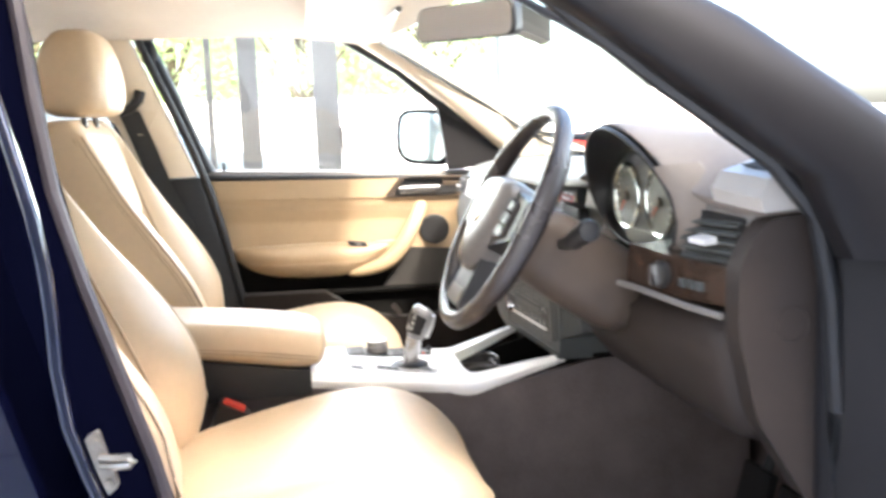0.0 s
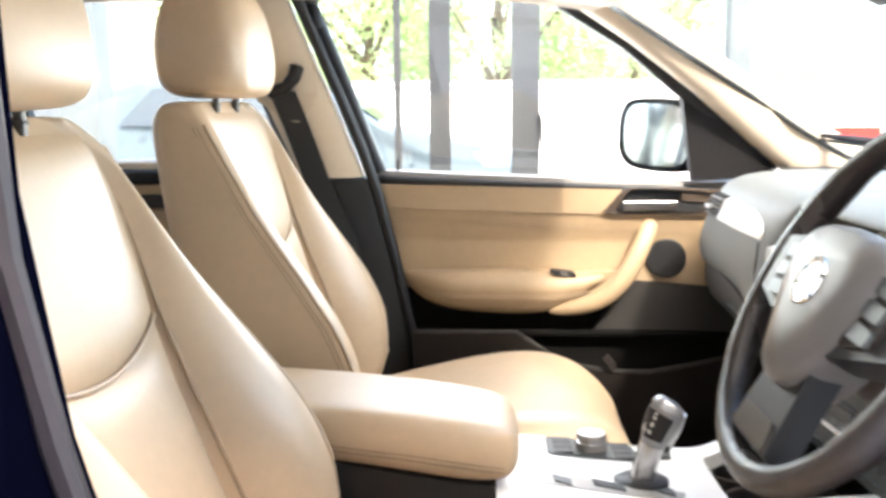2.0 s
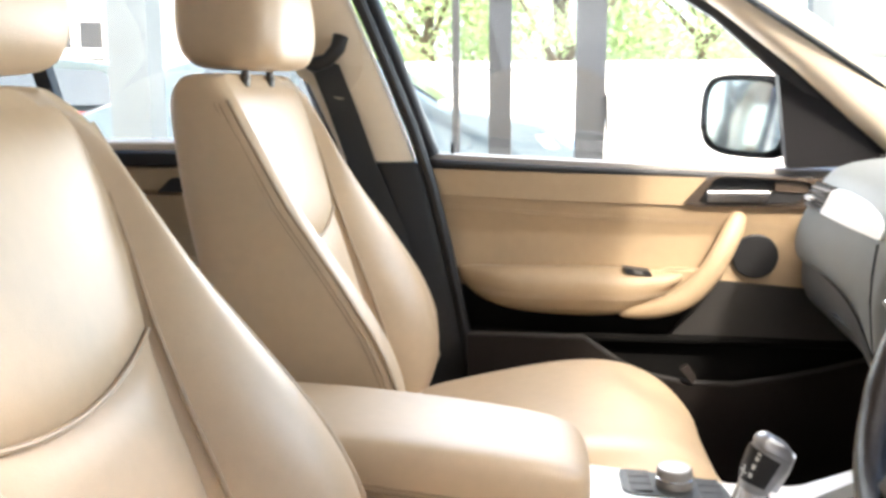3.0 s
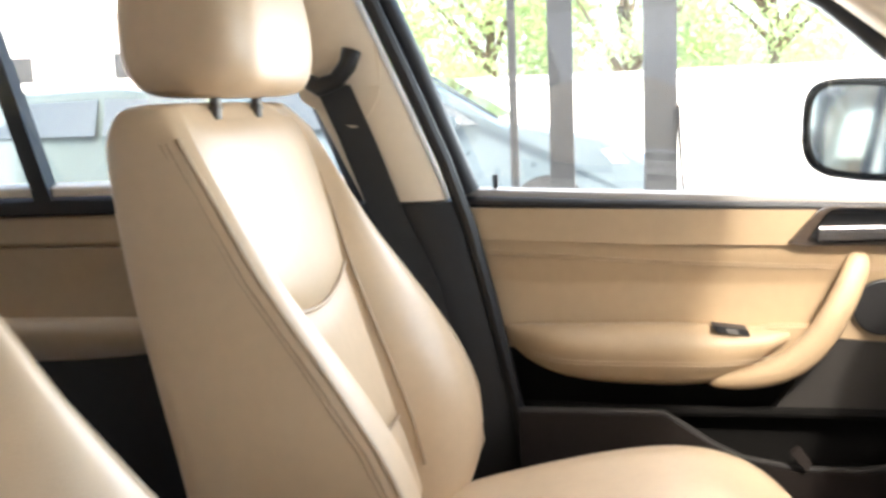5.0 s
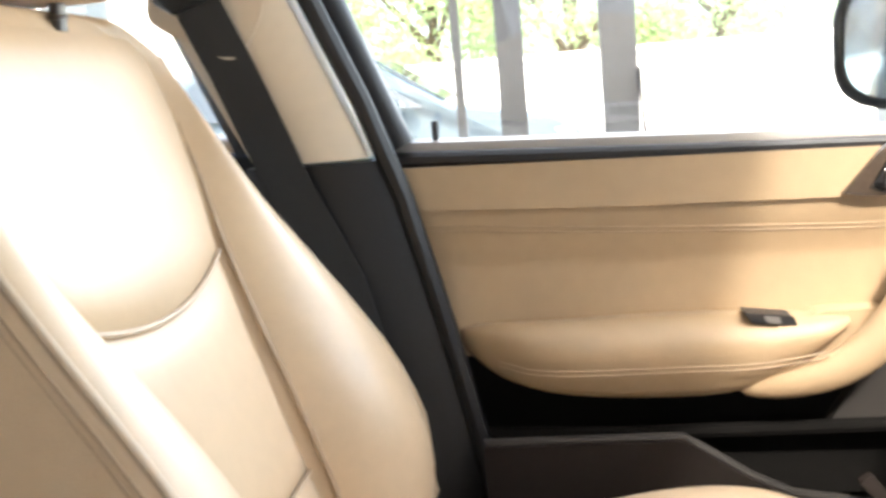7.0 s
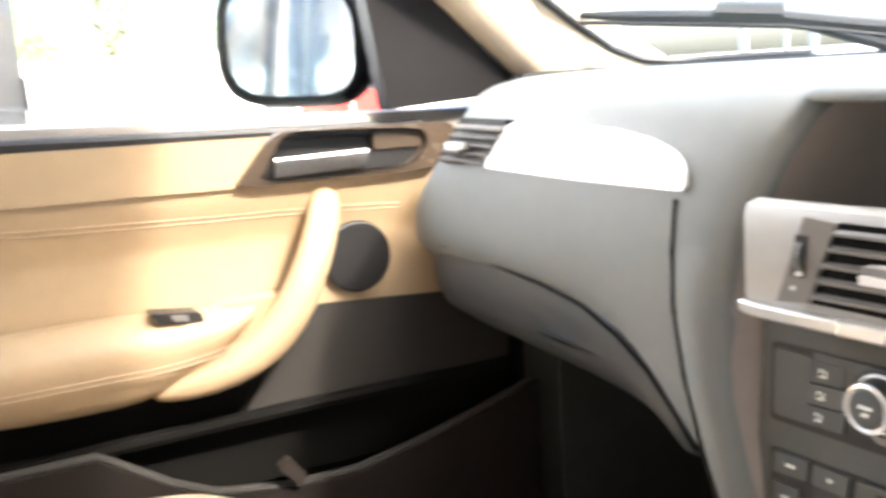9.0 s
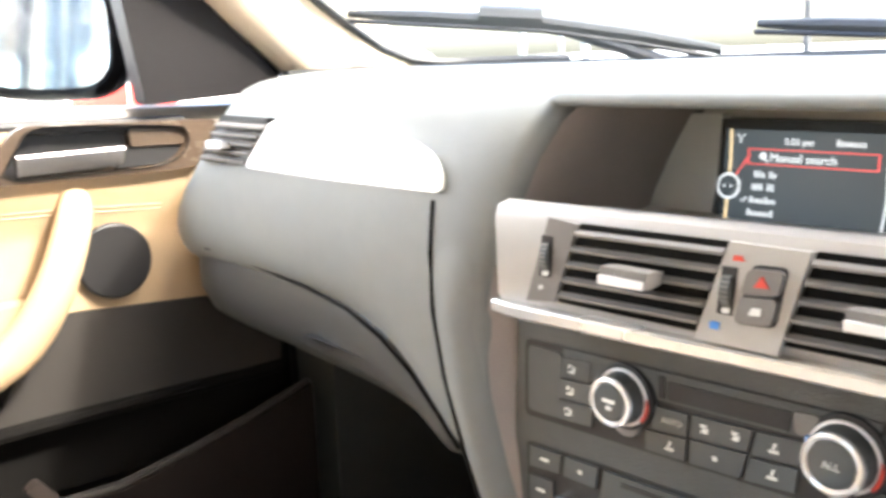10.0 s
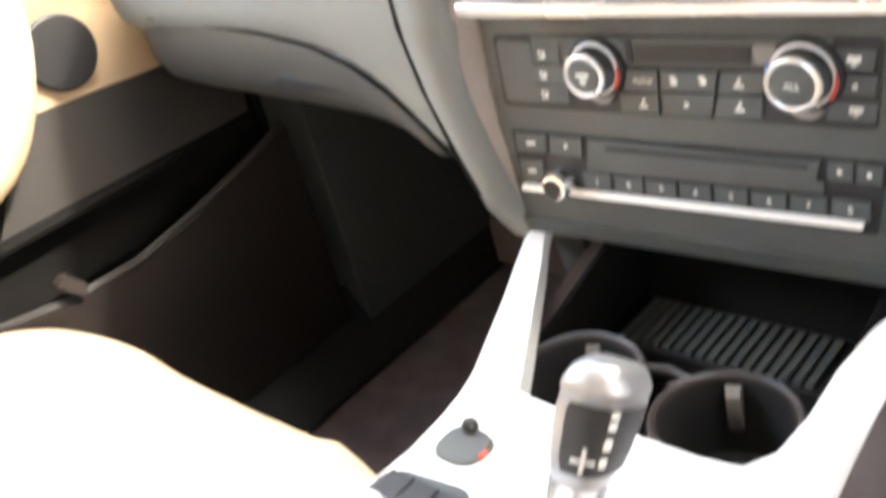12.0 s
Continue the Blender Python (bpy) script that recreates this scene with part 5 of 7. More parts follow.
def grip_face(u, v, out):
    """A point on the rear face of the grip, u across and v up it."""
    k = v * 2.999
    i = int(k)
    (pa, xa, ya, la), (pb, xb, yb, lb) = GRIP_LINE[i], GRIP_LINE[i + 1]
    f = k - i
    c, hx, hy, lean = Vector(pa).lerp(Vector(pb), f), xa + (xb - xa) * f, ya + (yb - ya) * f, la + (lb - la) * f
    a = radians(-22 + 122 * u)
    px, py = (math.copysign(abs(q) ** 0.7, q) for q in (math.cos(a), math.sin(a)))
    return (c.x - hx * px - out * math.cos(a), c.y - hy * py - out * math.sin(a), c.z + lean * hx * px + out * 0.3)


fp = part("face_panel", sheet(lambda u, v: grip_face(0.13 + 0.03 * (abs(v - 0.5) * 2) ** 6 + 0.87 * u * (1 - 0.04 * (abs(v - 0.5) * 2) ** 6), 0.13 + 0.83 * v, 0.0010), 14, 12), BLACK, lg, "glossy black face panel")
for u0, u1, v0, v1 in ((0.58, 0.68, 0.80, 0.90), (0.58, 0.68, 0.62, 0.72), (0.58, 0.68, 0.44, 0.54), (0.58, 0.68, 0.26, 0.36), (0.22, 0.52, 0.29, 0.33), (0.33, 0.38, 0.18, 0.44)):
    part("position_mark", loft([[grip_face(u, v, d) for u, v in ((u0, v0), (u1, v0), (u1, v1), (u0, v1))] for d in (0.0012, 0.0020)]), MARK, fp, smooth=False)

# centre armrest
YA = -0.012
def arm_ring(x, zt, zb, w):
    h = zt - zb
    half = [(0, zt), (w * 0.82, zt - 0.001), (w - 0.005, zt - 0.007), (w, zt - 0.020), (w, zb + h * 0.32), (w - 0.004, zb + 0.010), (w * 0.8, zb), (0, zb)]
    return [(x, YA + y, z) for y, z in half] + [(x, YA - y, z) for y, z in reversed(half[1:-1])]


ar = part("armrest", loft([arm_ring(*r) for r in ((-0.66, 0.856, 0.797, 0.088), (-0.56, 0.856, 0.792, 0.092), (-0.44, 0.849, 0.777, 0.093), (-0.33, 0.838, 0.760, 0.093), (-0.25, 0.827, 0.745, 0.091), (-0.212, 0.818, 0.746, 0.084), (-0.193, 0.802, 0.760, 0.070))]), LEATHER, con, "tan leather armrest pad", sub=2)
for dz in (0.0, -0.006):
    part("seam", tube([(x, YA - w - 0.0004, z + dz) for x, w, z in ((-0.60, 0.0915, 0.817), (-0.44, 0.0930, 0.803), (-0.33, 0.0930, 0.789), (-0.25, 0.0905, 0.776), (-0.215, 0.083, 0.769))], 0.0010, 6), STITCH, ar)
part("armrest_box", loft([[(x, YA - 0.085, z0), (x, YA + 0.085, z0), (x, YA + 0.085, z1), (x, YA - 0.085, z1)] for x, z0, z1 in ((-0.66, 0.70, 0.800), (-0.44, 0.70, 0.781), (-0.26, 0.70, 0.749), (-0.225, 0.70, 0.747))]), BLACK, con, "black console box", bevel=0.004)

# ---- dashboard ----
db = thing("dashboard", (0.35, 0, 0.70), "grey soft-touch dashboard with pale trim, vents, screen and dials", "dashboard")


# where the outline of the dash ends towards the door, point by point
DASH_END = (0.700, 0.700, 0.685, 0.625, 0.592, 0.585, 0.612, 0.655, 0.695, 0.703, 0.700, 0.692, 0.690, 0.690, 0.700, 0.700)


def dash_ring(y, dx=0.0, dz=0.0, low=0.0):
    pts = [(0.86 - 0.27 * (y / 0.7) ** 2, 1.056), (0.60 - 0.1 * (y / 0.7) ** 2, 1.068), (0.40, 1.073), (0.27, 1.070), (0.218, 1.060), (0.196, 1.040), (0.188, 1.010), (0.183, 0.975), (0.180, 0.940), (0.182, 0.908 + low * 0.2), (0.190, 0.885 + low * 0.6), (0.215, 0.860 + low), (0.30, 0.845 + low), (0.45, 0.84 + low), (0.62, 0.86), (0.86 - 0.27 * (y / 0.7) ** 2, 0.98)]
    if y > 0.5:
        return [(x + dx * (x < 0.5), 0.5 + (y - 0.5) * (e - 0.5) / 0.203, z + dz) for (x, z), e in zip(pts, DASH_END)]
    return [(x + dx * (x < 0.5), y, z + dz) for x, z in pts]


def dash_turn(f):
    """The end of the passenger dash, turned towards the slanted edge of the screen recess."""
    edge = [(0.72, 0.184), (0.85, 0.204), (0.90, 0.204), (0.94, 0.194), (0.978, 0.178), (1.015, 0.163), (1.039, 0.150), (1.05, 0.142), (1.06, 0.138), (1.073, 0.146)]
    return [(x + 0.012 * f ** 4 * (x < 0.5), 0.236 + (curve(edge, z) - 0.236) * f, z) for x, y, z in dash_ring(0.236, 0.0, 0, -0.100)]


part("passenger_upper", loft([dash_ring(0.703, 0.070, -0.012, 0.02), dash_ring(0.698, 0.036, -0.006, 0.015), dash_ring(0.682, 0.016, -0.002, 0.01), dash_ring(0.63, 0.007, 0, 0.012), dash_ring(0.54, 0.004, 0, 0.015), dash_ring(0.44, 0.0, 0, 0.016), dash_ring(0.38, -0.001, 0, 0.011), dash_ring(0.34, -0.002, 0, 0.003), dash_ring(0.305, -0.002, 0, -0.018), dash_ring(0.278, -0.002, 0, -0.050), dash_ring(0.257, -0.001, 0, -0.080), dash_ring(0.236, 0.0, 0, -0.100), dash_turn(0.3), dash_turn(0.65), dash_turn(0.92), dash_turn(1.0)]), DASH, db, "grey soft-touch passenger dash", sub=1)
# glovebox lid below the crease: dash plastic, its downward shade put into the colour
def lid_up(y):
    return curve([(0.288, 0.0), (0.32, 0.005), (0.36, 0.013), (0.42, 0.017), (0.60, 0.013), (0.67, 0.008)], y)


part("glovebox", loft([[(0.180 + 0.02 * k + dx, y, 0.898 - s + lid_up(y)), (0.176 + 0.02 * k + dx, y, 0.888 - s + lid_up(y)), (0.179 + dx, y, 0.850 - s * 0.7), (0.204 + dx, y, 0.816 - s * 0.4), (0.30 + dx, y, 0.797 - s * 0.3), (0.30 + dx, y, 0.87 - s), (0.19 + dx, y, 0.900 - s)] for y, dx, s, k in ((0.672, 0.052, -0.007, 0.6), (0.655, 0.021, -0.006, 0.5), (0.60, 0.011, -0.002, 0.4), (0.50, 0.012, 0.005, 0.3), (0.42, 0.009, 0.012, 0.3), (0.36, 0.009, 0.017, 0.3), (0.32, 0.011, 0.026, 0.35), (0.288, 0.013, 0.043, 0.4), (0.262, 0.016, 0.073, 0.5), (0.248, 0.019, 0.096, 0.6))]), GLOVE, db, "dash-grey glovebox lid, darkened for the shade below the crease", sub=1)
part("seam", tube([(0.174 + 0.02 * k + dx, y, 0.8905 - s + lid_up(y)) for y, dx, s, k in ((0.655, 0.021, -0.006, 0.5), (0.60, 0.011, -0.002, 0.4), (0.50, 0.012, 0.005, 0.3), (0.42, 0.009, 0.012, 0.3), (0.36, 0.009, 0.017, 0.3), (0.32, 0.011, 0.026, 0.35), (0.288, 0.013, 0.043, 0.4), (0.262, 0.016, 0.073, 0.5), (0.248, 0.019, 0.096, 0.6))], 0.0016, 6), DEEP, db, "thin dark glovebox seam")
part("inner_backing", box(0.235, 0.62, 0.20, 0.655, 0.845, 0.96), BLACK, db)
lt = part("glovebox_latch", loft([[(0.188 + (0.852 - z) * 1.1 + d, y, z) for y, z in ((0.415, 0.855), (0.335, 0.846), (0.338, 0.836), (0.412, 0.845))] for d in (0.006, -0.0015)]), BLACK, db, "dark glovebox latch")
# pale trim blade and outer vent
TRIM_OUT = [(0.497, 0.9920), (0.457, 1.0325), (0.420, 1.0345), (0.365, 1.0335), (0.312, 1.0305), (0.270, 1.0250), (0.244, 1.017), (0.232, 1.007), (0.229, 0.991), (0.36, 0.9905)]
TRIM_ROUND = rounded(TRIM_OUT, 0.008, 3)
part("trim_blade", loft([[(0.196 + 0.012 * max(0, y - 0.4), y, z) for y, z in TRIM_ROUND], [(0.1825 + 0.02 * max(0, y - 0.36) + 0.35 * max(0, z - 1.015), y, z) for y, z in TRIM_ROUND]]), WHITE_TRIM, db, "pale satin aluminium trim blade", bevel=0.0015)
vn = part("outer_vent", loft([[(0.215, y, z) for y, z in ((0.586, 0.996), (0.538, 1.034), (0.464, 1.033), (0.506, 0.994))], [(0.1905, y, z) for y, z in ((0.592, 0.993), (0.540, 1.037), (0.460, 1.036), (0.502, 0.991))]]), BLACK, db, "black slatted side vent")
for i in range(5):
    z = 0.999 + 0.0078 * i
    o = (z - 0.995) * 1.12
    part("slat", loft([[(0.195, 0.579 - o, z), (0.195, 0.505 - o, z - 0.001), (0.184, 0.501 - o, z - 0.004), (0.184, 0.583 - o, z - 0.003)], [(0.195, 0.579 - o, z + 0.002), (0.195, 0.505 - o, z + 0.001), (0.184, 0.501 - o, z - 0.002), (0.184, 0.583 - o, z - 0.001)]]), GREY_SATIN, vn)
part("tab", box(0.176, 0.186, 0.522, 0.549, 1.008, 1.014), SILVER, vn, bevel=0.001)
tgr = part("top_grille", loft([[(0.32, 0.628, z0), (0.45, 0.640, z0 + 0.001), (0.45, 0.652, z0), (0.32, 0.640, z0 - 0.001)] for z0 in (1.0690, 1.0725)]), GLOVE, db, "small dark demister grille", bevel=0.001)
for i in range(6):
    part("slot", loft([[(0.330 + 0.020 * i, 0.6315 + 0.002 * i, z0), (0.344 + 0.020 * i, 0.6325 + 0.002 * i, z0), (0.344 + 0.020 * i, 0.6385 + 0.002 * i, z0), (0.330 + 0.020 * i, 0.6375 + 0.002 * i, z0)] for z0 in (1.0722, 1.0732)]), BLACK_TRIM, tgr, smooth=False)
# cheek that sweeps from the dash top down to the console
FLANK = [(0.40, 1.0728, 0.242, 0.150), (0.28, 1.0695, 0.242, 0.140), (0.2222, 1.0585, 0.242, 0.138), (0.206, 1.049, 0.242, 0.142), (0.198, 1.039, 0.242, 0.150), (0.190, 1.015, 0.242, 0.163), (0.1836, 0.978, 0.242, 0.178), (0.1800, 0.94, 0.242, 0.194), (0.180, 0.90, 0.240, 0.204), (0.184, 0.85, 0.233, 0.204), (0.191, 0.80, 0.223, 0.197), (0.201, 0.75, 0.217, 0.190), (0.216, 0.72, 0.208, 0.184)]


def flank(u, v):
    k = v * (len(FLANK) - 1)
    i = min(int(k), len(FLANK) - 2)
    x, z, ya, yb = (p + (q - p) * (k - i) for p, q in zip(FLANK[i], FLANK[i + 1]))
    return (x + 0.0008 - curve([(0.93, 0.003), (0.978, -0.0012)], z) * math.sin(min(u * 1.6, 1) * math.pi / 2) + 0.016 * u ** 4, ya + (yb - ya) * u, z)


part("flank", sheet(lambda u, v: flank(u, 0.5 + 0.5 * v), 10, 30, (0.12, 0.0, -0.004)), DASH, db, "grey dash flank beside the centre stack")
part("flank_edge", sheet(lambda u, v: tuple(Vector(flank(1.0, 0.24 + 0.76 * v)) + Vector((0.0005 + u * curve([(0.7, 0.03), (0.93, 0.04), (0.98, 0.12), (1.06, 0.12)], flank(1.0, 0.24 + 0.76 * v)[1 + 1]), -0.026 * u, 0.0))), 6, 40), BROWN, db, "brown-grey edge of the screen recess")
part("flank_seam", tube([(0.184, 0.2405, 0.985), (0.1805, 0.2415, 0.95), (0.180, 0.241, 0.91), (0.184, 0.236, 0.86), (0.190, 0.227, 0.81), (0.198, 0.217, 0.765)], 0.0017, 6), DEEP, db)
part("lower_flank", loft([[(x, y0, z), (x, y1, z), (0.62, y1, z), (0.62, y0, z)] for z, y0, y1, x in ((0.745, 0.190, 0.160, 0.235), (0.60, 0.180, 0.155, 0.25), (0.36, 0.170, 0.150, 0.26))]), DASH_LOW, db)
# top of the dash across the centre and the driver's side, with the screen hood
part("centre_top", loft([[(x, y, z - 0.001) for x, z in ((0.86 - 0.27 * (y / 0.7) ** 2, 1.056), (0.60, 1.068), (0.40, 1.073), (0.27, 1.070), (0.222, 1.062), (0.204, 1.053), (0.215, 1.046), (0.30, 1.050), (0.50, 1.040), (0.86 - 0.27 * (y / 0.7) ** 2, 1.03))] for y in (0.165, 0.155, 0.12, 0.03, -0.06, -0.14, -0.19)]), DASH, db, "grey soft-touch dash top", sub=1)
part("screen_recess", loft([[(x, y, z) for x, z in ((0.335, 1.050), (0.318, 0.972), (0.19, 0.968), (0.19, 0.955), (0.36, 0.955), (0.36, 1.052))] for y in (0.160, -0.19)]), RECESS, db, "brown-grey screen recess", bevel=0.002)
part("side_panel", loft([[(0.318, 0.186, 0.972), (0.318, 0.102, 0.972), (0.329, 0.102, 1.036), (0.329, 0.158, 1.036)], [(0.311, 0.188, 0.972), (0.311, 0.104, 0.972), (0.322, 0.104, 1.037), (0.322, 0.160, 1.037)]]), PANEL_PALE, db, "plain grey panel beside the screen", bevel=0.002)
part("side_panel", loft([[(0.318 + d, -0.043, 0.972), (0.318 + d, -0.165, 0.972), (0.329 + d, -0.165, 1.036), (0.329 + d, -0.043, 1.036)] for d in (0.0, -0.007)]), PANEL_PALE, db, "plain grey panel beside the screen", bevel=0.002)
sc = part("screen", loft([[(0.322 + d, 0.101, 0.958), (0.322 + d, -0.040, 0.958), (0.331 + d, -0.040, 1.034), (0.331 + d, 0.101, 1.034)] for d in (0.0, -0.014)]), BLACK, db, "black-framed radio screen", bevel=0.002)
SM = Matrix.Translation((0.3065, 0.090, 1.0285)) @ Matrix(((0, 0.118, -0.993, 0), (-1, 0, 0, 0), (0, 0.993, 0.118, 0), (0, 0, 0, 1)))


def on_screen(name, pts, mat, lift=0.0004):
    """A flat shape on the glass, x to the driver and y up from its upper corner, in metres."""
    return part(name, loft([[SM @ Vector((x, y, lift)) for x, y in pts], [SM @ Vector((x, y, lift + 0.0003)) for x, y in pts]]), mat, sc, smooth=False)


def bar(x0, y0, x1, y1):
    return [(x0, y0), (x1, y0), (x1, y1), (x0, y1)]


def stroke(pts, w):
    """A thin line as a closed outline."""
    a = [Vector(p) for p in pts]
    up, down = [], []
    for i, p in enumerate(a):
        d = (a[min(i + 1, len(a) - 1)] - a[max(i - 1, 0)]).normalized()
        nrm = Vector((-d.y, d.x)) * w / 2
        up.append(tuple(p + nrm))
        down.append(tuple(p - nrm))
    return up + down[::-1]


on_screen("display", bar(0.0, -0.068, 0.114, 0.0), SCREEN, 0.0001)
for seg in (stroke([(0.003, 0.0), (0.004, -0.020), (0.003, -0.068)], 0.0016),):
    on_screen("edge_line", seg, SCREEN_GOLD)
on_screen("cursor_edge", bar(0.0165, -0.0215, 0.0985, -0.0208), SCREEN_RED)
on_screen("cursor_edge", bar(0.0165, -0.0122, 0.0985, -0.0115), SCREEN_RED)
on_screen("cursor_edge", bar(0.0160, -0.0215, 0.0170, -0.0115), SCREEN_RED)
on_screen("cursor_edge", bar(0.0980, -0.0215, 0.0990, -0.0115), SCREEN_RED)
on_screen("cursor_line", stroke([(0.0165, -0.0165), (0.006, -0.033)], 0.0009), SCREEN_RED)
on_screen("dial", [(0.004 + 0.0085 * math.cos(k * math.tau / 20), -0.036 + 0.0085 * math.sin(k * math.tau / 20)) for k in range(20)], SCREEN_WHITE, 0.0006)
on_screen("dial_face", [(0.004 + 0.0068 * math.cos(k * math.tau / 20), -0.036 + 0.0068 * math.sin(k * math.tau / 20)) for k in range(20)], SCREEN, 0.0010)
on_screen("scroll_line", stroke([(0.104, -0.018), (0.105, -0.038), (0.103, -0.060)], 0.0012), SCREEN_WHITE)
on_screen("edge_line", stroke([(0.1135, -0.004), (0.1125, -0.068)], 0.0010), SCREEN_GOLD)
random.seed(5)
for x0, n, y in ((0.0215, 6, -0.0275), (0.0205, 6, -0.0355), (0.0195, 7, -0.0435), (0.0185, 7, -0.0515), (0.0175, 7, -0.0595), (0.0170, 2, -0.0660), (0.073, 7, -0.0062)):
    # station names as plain bars, one for each letter
    for i in range(n):
        if n == 6 and i == 3:
            continue
        h = 0.0024 if i == 0 else random.choice((0.0016, 0.0017, 0.0025))
        w = 0.0016 if y > -0.065 else 0.0008
        on_screen("station_letter", bar(x0 + 0.0026 * i, y - 0.0020, x0 + 0.0026 * i + w, y - 0.0020 + h * 1.7), SCREEN_WHITE)
on_screen("tick_mark", stroke([(0.0135, -0.0438), (0.0148, -0.0452), (0.0172, -0.0418)], 0.0009), SCREEN_WHITE)
on_screen("antenna_mark", stroke([(0.0075, -0.0030), (0.0100, -0.0060), (0.0125, -0.0030)], 0.0009), SCREEN_WHITE)
on_screen("antenna_mark", bar(0.0096, -0.0085, 0.0104, -0.0060), SCREEN_WHITE)
on_screen("search_handle", stroke([(0.0280, -0.0178), (0.0298, -0.0200)], 0.0010), SCREEN_WHITE)
on_screen("side_dial", [(0.1135 + 0.0052 * math.cos(k * math.tau / 18), -0.0420 + 0.0052 * math.sin(k * math.tau / 18)) for k in range(18)], SCREEN_GOLD, 0.0006)
on_screen("side_dial_face", [(0.1135 + 0.0042 * math.cos(k * math.tau / 18), -0.0420 + 0.0042 * math.sin(k * math.tau / 18)) for k in range(18)], SCREEN, 0.0010)
for a in (0.0024, 0.0006):
    on_screen("side_dial_mark", bar(0.1135 - a, -0.0420 - 0.0030 + a, 0.1135 + a, -0.0420 + 0.0030 - a), SCREEN_WHITE, 0.0014)
for px_ in (0.0015, 0.0065):
    on_screen("dial_mark", bar(px_ - 0.0007, -0.0368, px_ + 0.0007, -0.0352), SCREEN_WHITE, 0.0014)
letters("heading", "Manual search", 0.0075, SM @ pose(0.031, -0.0192, 0.0008), SCREEN_WHITE, sc)
letters("clock_time", "5:03 pm", 0.0058, SM @ pose(0.040, -0.0085, 0.0008), SCREEN_WHITE, sc)
on_screen("search_mark", [(0.0265 + 0.0024 * math.cos(k * math.tau / 14), -0.0160 + 0.0024 * math.sin(k * math.tau / 14)) for k in range(14)], SCREEN_WHITE, 0.0006)
# vent housing
def vent_x(y, d=0.0):
    """The vent panel's face, turned to the driver as the stack is."""
    return 0.1745 - 0.06 * (y - 0.1) - d


hs = part("vent_housing", loft([[(vent_x(y) + dx, y, z) for dx, z in ((0.115, 0.974), (0.040, 0.986), (0.015, 0.9925), (0.005, 0.990), (0.002, 0.983), (0.003, 0.935), (0.009, 0.922), (0.115, 0.908))] for y in (0.168, 0.160, 0.150, 0.0, -0.14, -0.155)]), HOUSING, db, "pale grey centre vent housing", bevel=0.003)
part("chrome_strip", loft([[(vent_x(y, d) + 0.004 * (y > 0.155), y, z) for d, z in ((0.0015, 0.9295), (0.003, 0.9280), (0.003, 0.9225), (0.0015, 0.9210), (-0.010, 0.9205), (-0.010, 0.9300))] for y in (0.172, 0.155, 0.1, 0.03, -0.05, -0.155)]), STRIP, hs, "bright satin strip", bevel=0.0008)


def vent_plate(name, pts, d0, d1, mat, parent, label="", **kw):
    return part(name, loft([[(vent_x(y, d), y, z) for y, z in pts] for d in (d0, d1)]), mat, parent, label, **kw)


for yt, yb, lt, lb in ((0.100, 0.1175, 0.006, 0.024), (-0.037, -0.022, -0.150, -0.135)):
    vent_plate("vent_opening", [(yt, 0.9850), (yb, 0.9365), (lb, 0.9350), (lt, 0.9850)], -0.001, 0.0006, DEEP, hs)
    for i in range(5):
        f = 0.10 + 0.195 * i
        z = 0.9362 + 0.0487 * f
        a, b = yb + (yt - yb) * f - 0.001, lb + (lt - lb) * f + 0.001
        part("slat", loft([[(vent_x(y, d), y, z + h) for d, h in ((0.0, 0.0008), (0.0044, -0.0008), (0.0048, 0.0010), (0.0, 0.0028))] for y in (a, (a + b) / 2, b)]), GREY_SATIN, hs, bevel=0.0005)
    ty, tz = (0.058, 0.962) if yt > 0 else (-0.0745, 0.9595)
    tb = part("vent_tab", loft([[(vent_x(ty, d), ty + w + k, tz + h), (vent_x(ty, d), ty - w + k, tz + h), (vent_x(ty, d), ty - w + k + 0.002, tz - h * 0.9), (vent_x(ty, d), ty + w + k, tz - h * 0.9)] for d, w, h, k in ((0.005, 0.0135, 0.0040, -0.003), (0.012, 0.0150, 0.0052, -0.001), (0.0185, 0.0155, 0.0050, 0.0))]), GREY_SATIN, hs, "grey vent tab", bevel=0.0012)
    vent_plate("tip", [(ty + 0.0150, tz - 0.0042), (ty - 0.0128, tz - 0.0042), (ty - 0.0138, tz + 0.0002), (ty + 0.0150, tz + 0.0006)], 0.0180, 0.0205, SILVER, tb, "bright silver tip", bevel=0.0008)
wp_ = vent_plate("wheel_panel", [(0.1400, 0.9345), (0.1185, 0.9365), (0.1010, 0.9848), (0.1215, 0.9870)], 0.0, 0.0024, GREY_SATIN, hs, "grey thumb wheel panel", bevel=0.001)
hc = vent_plate("hazard_panel", [(0.0255, 0.9320), (-0.0205, 0.9316), (-0.0355, 0.9850), (0.0062, 0.9856)], 0.0, 0.0036, HOUSING, hs, "grey hazard switch panel", bevel=0.001)
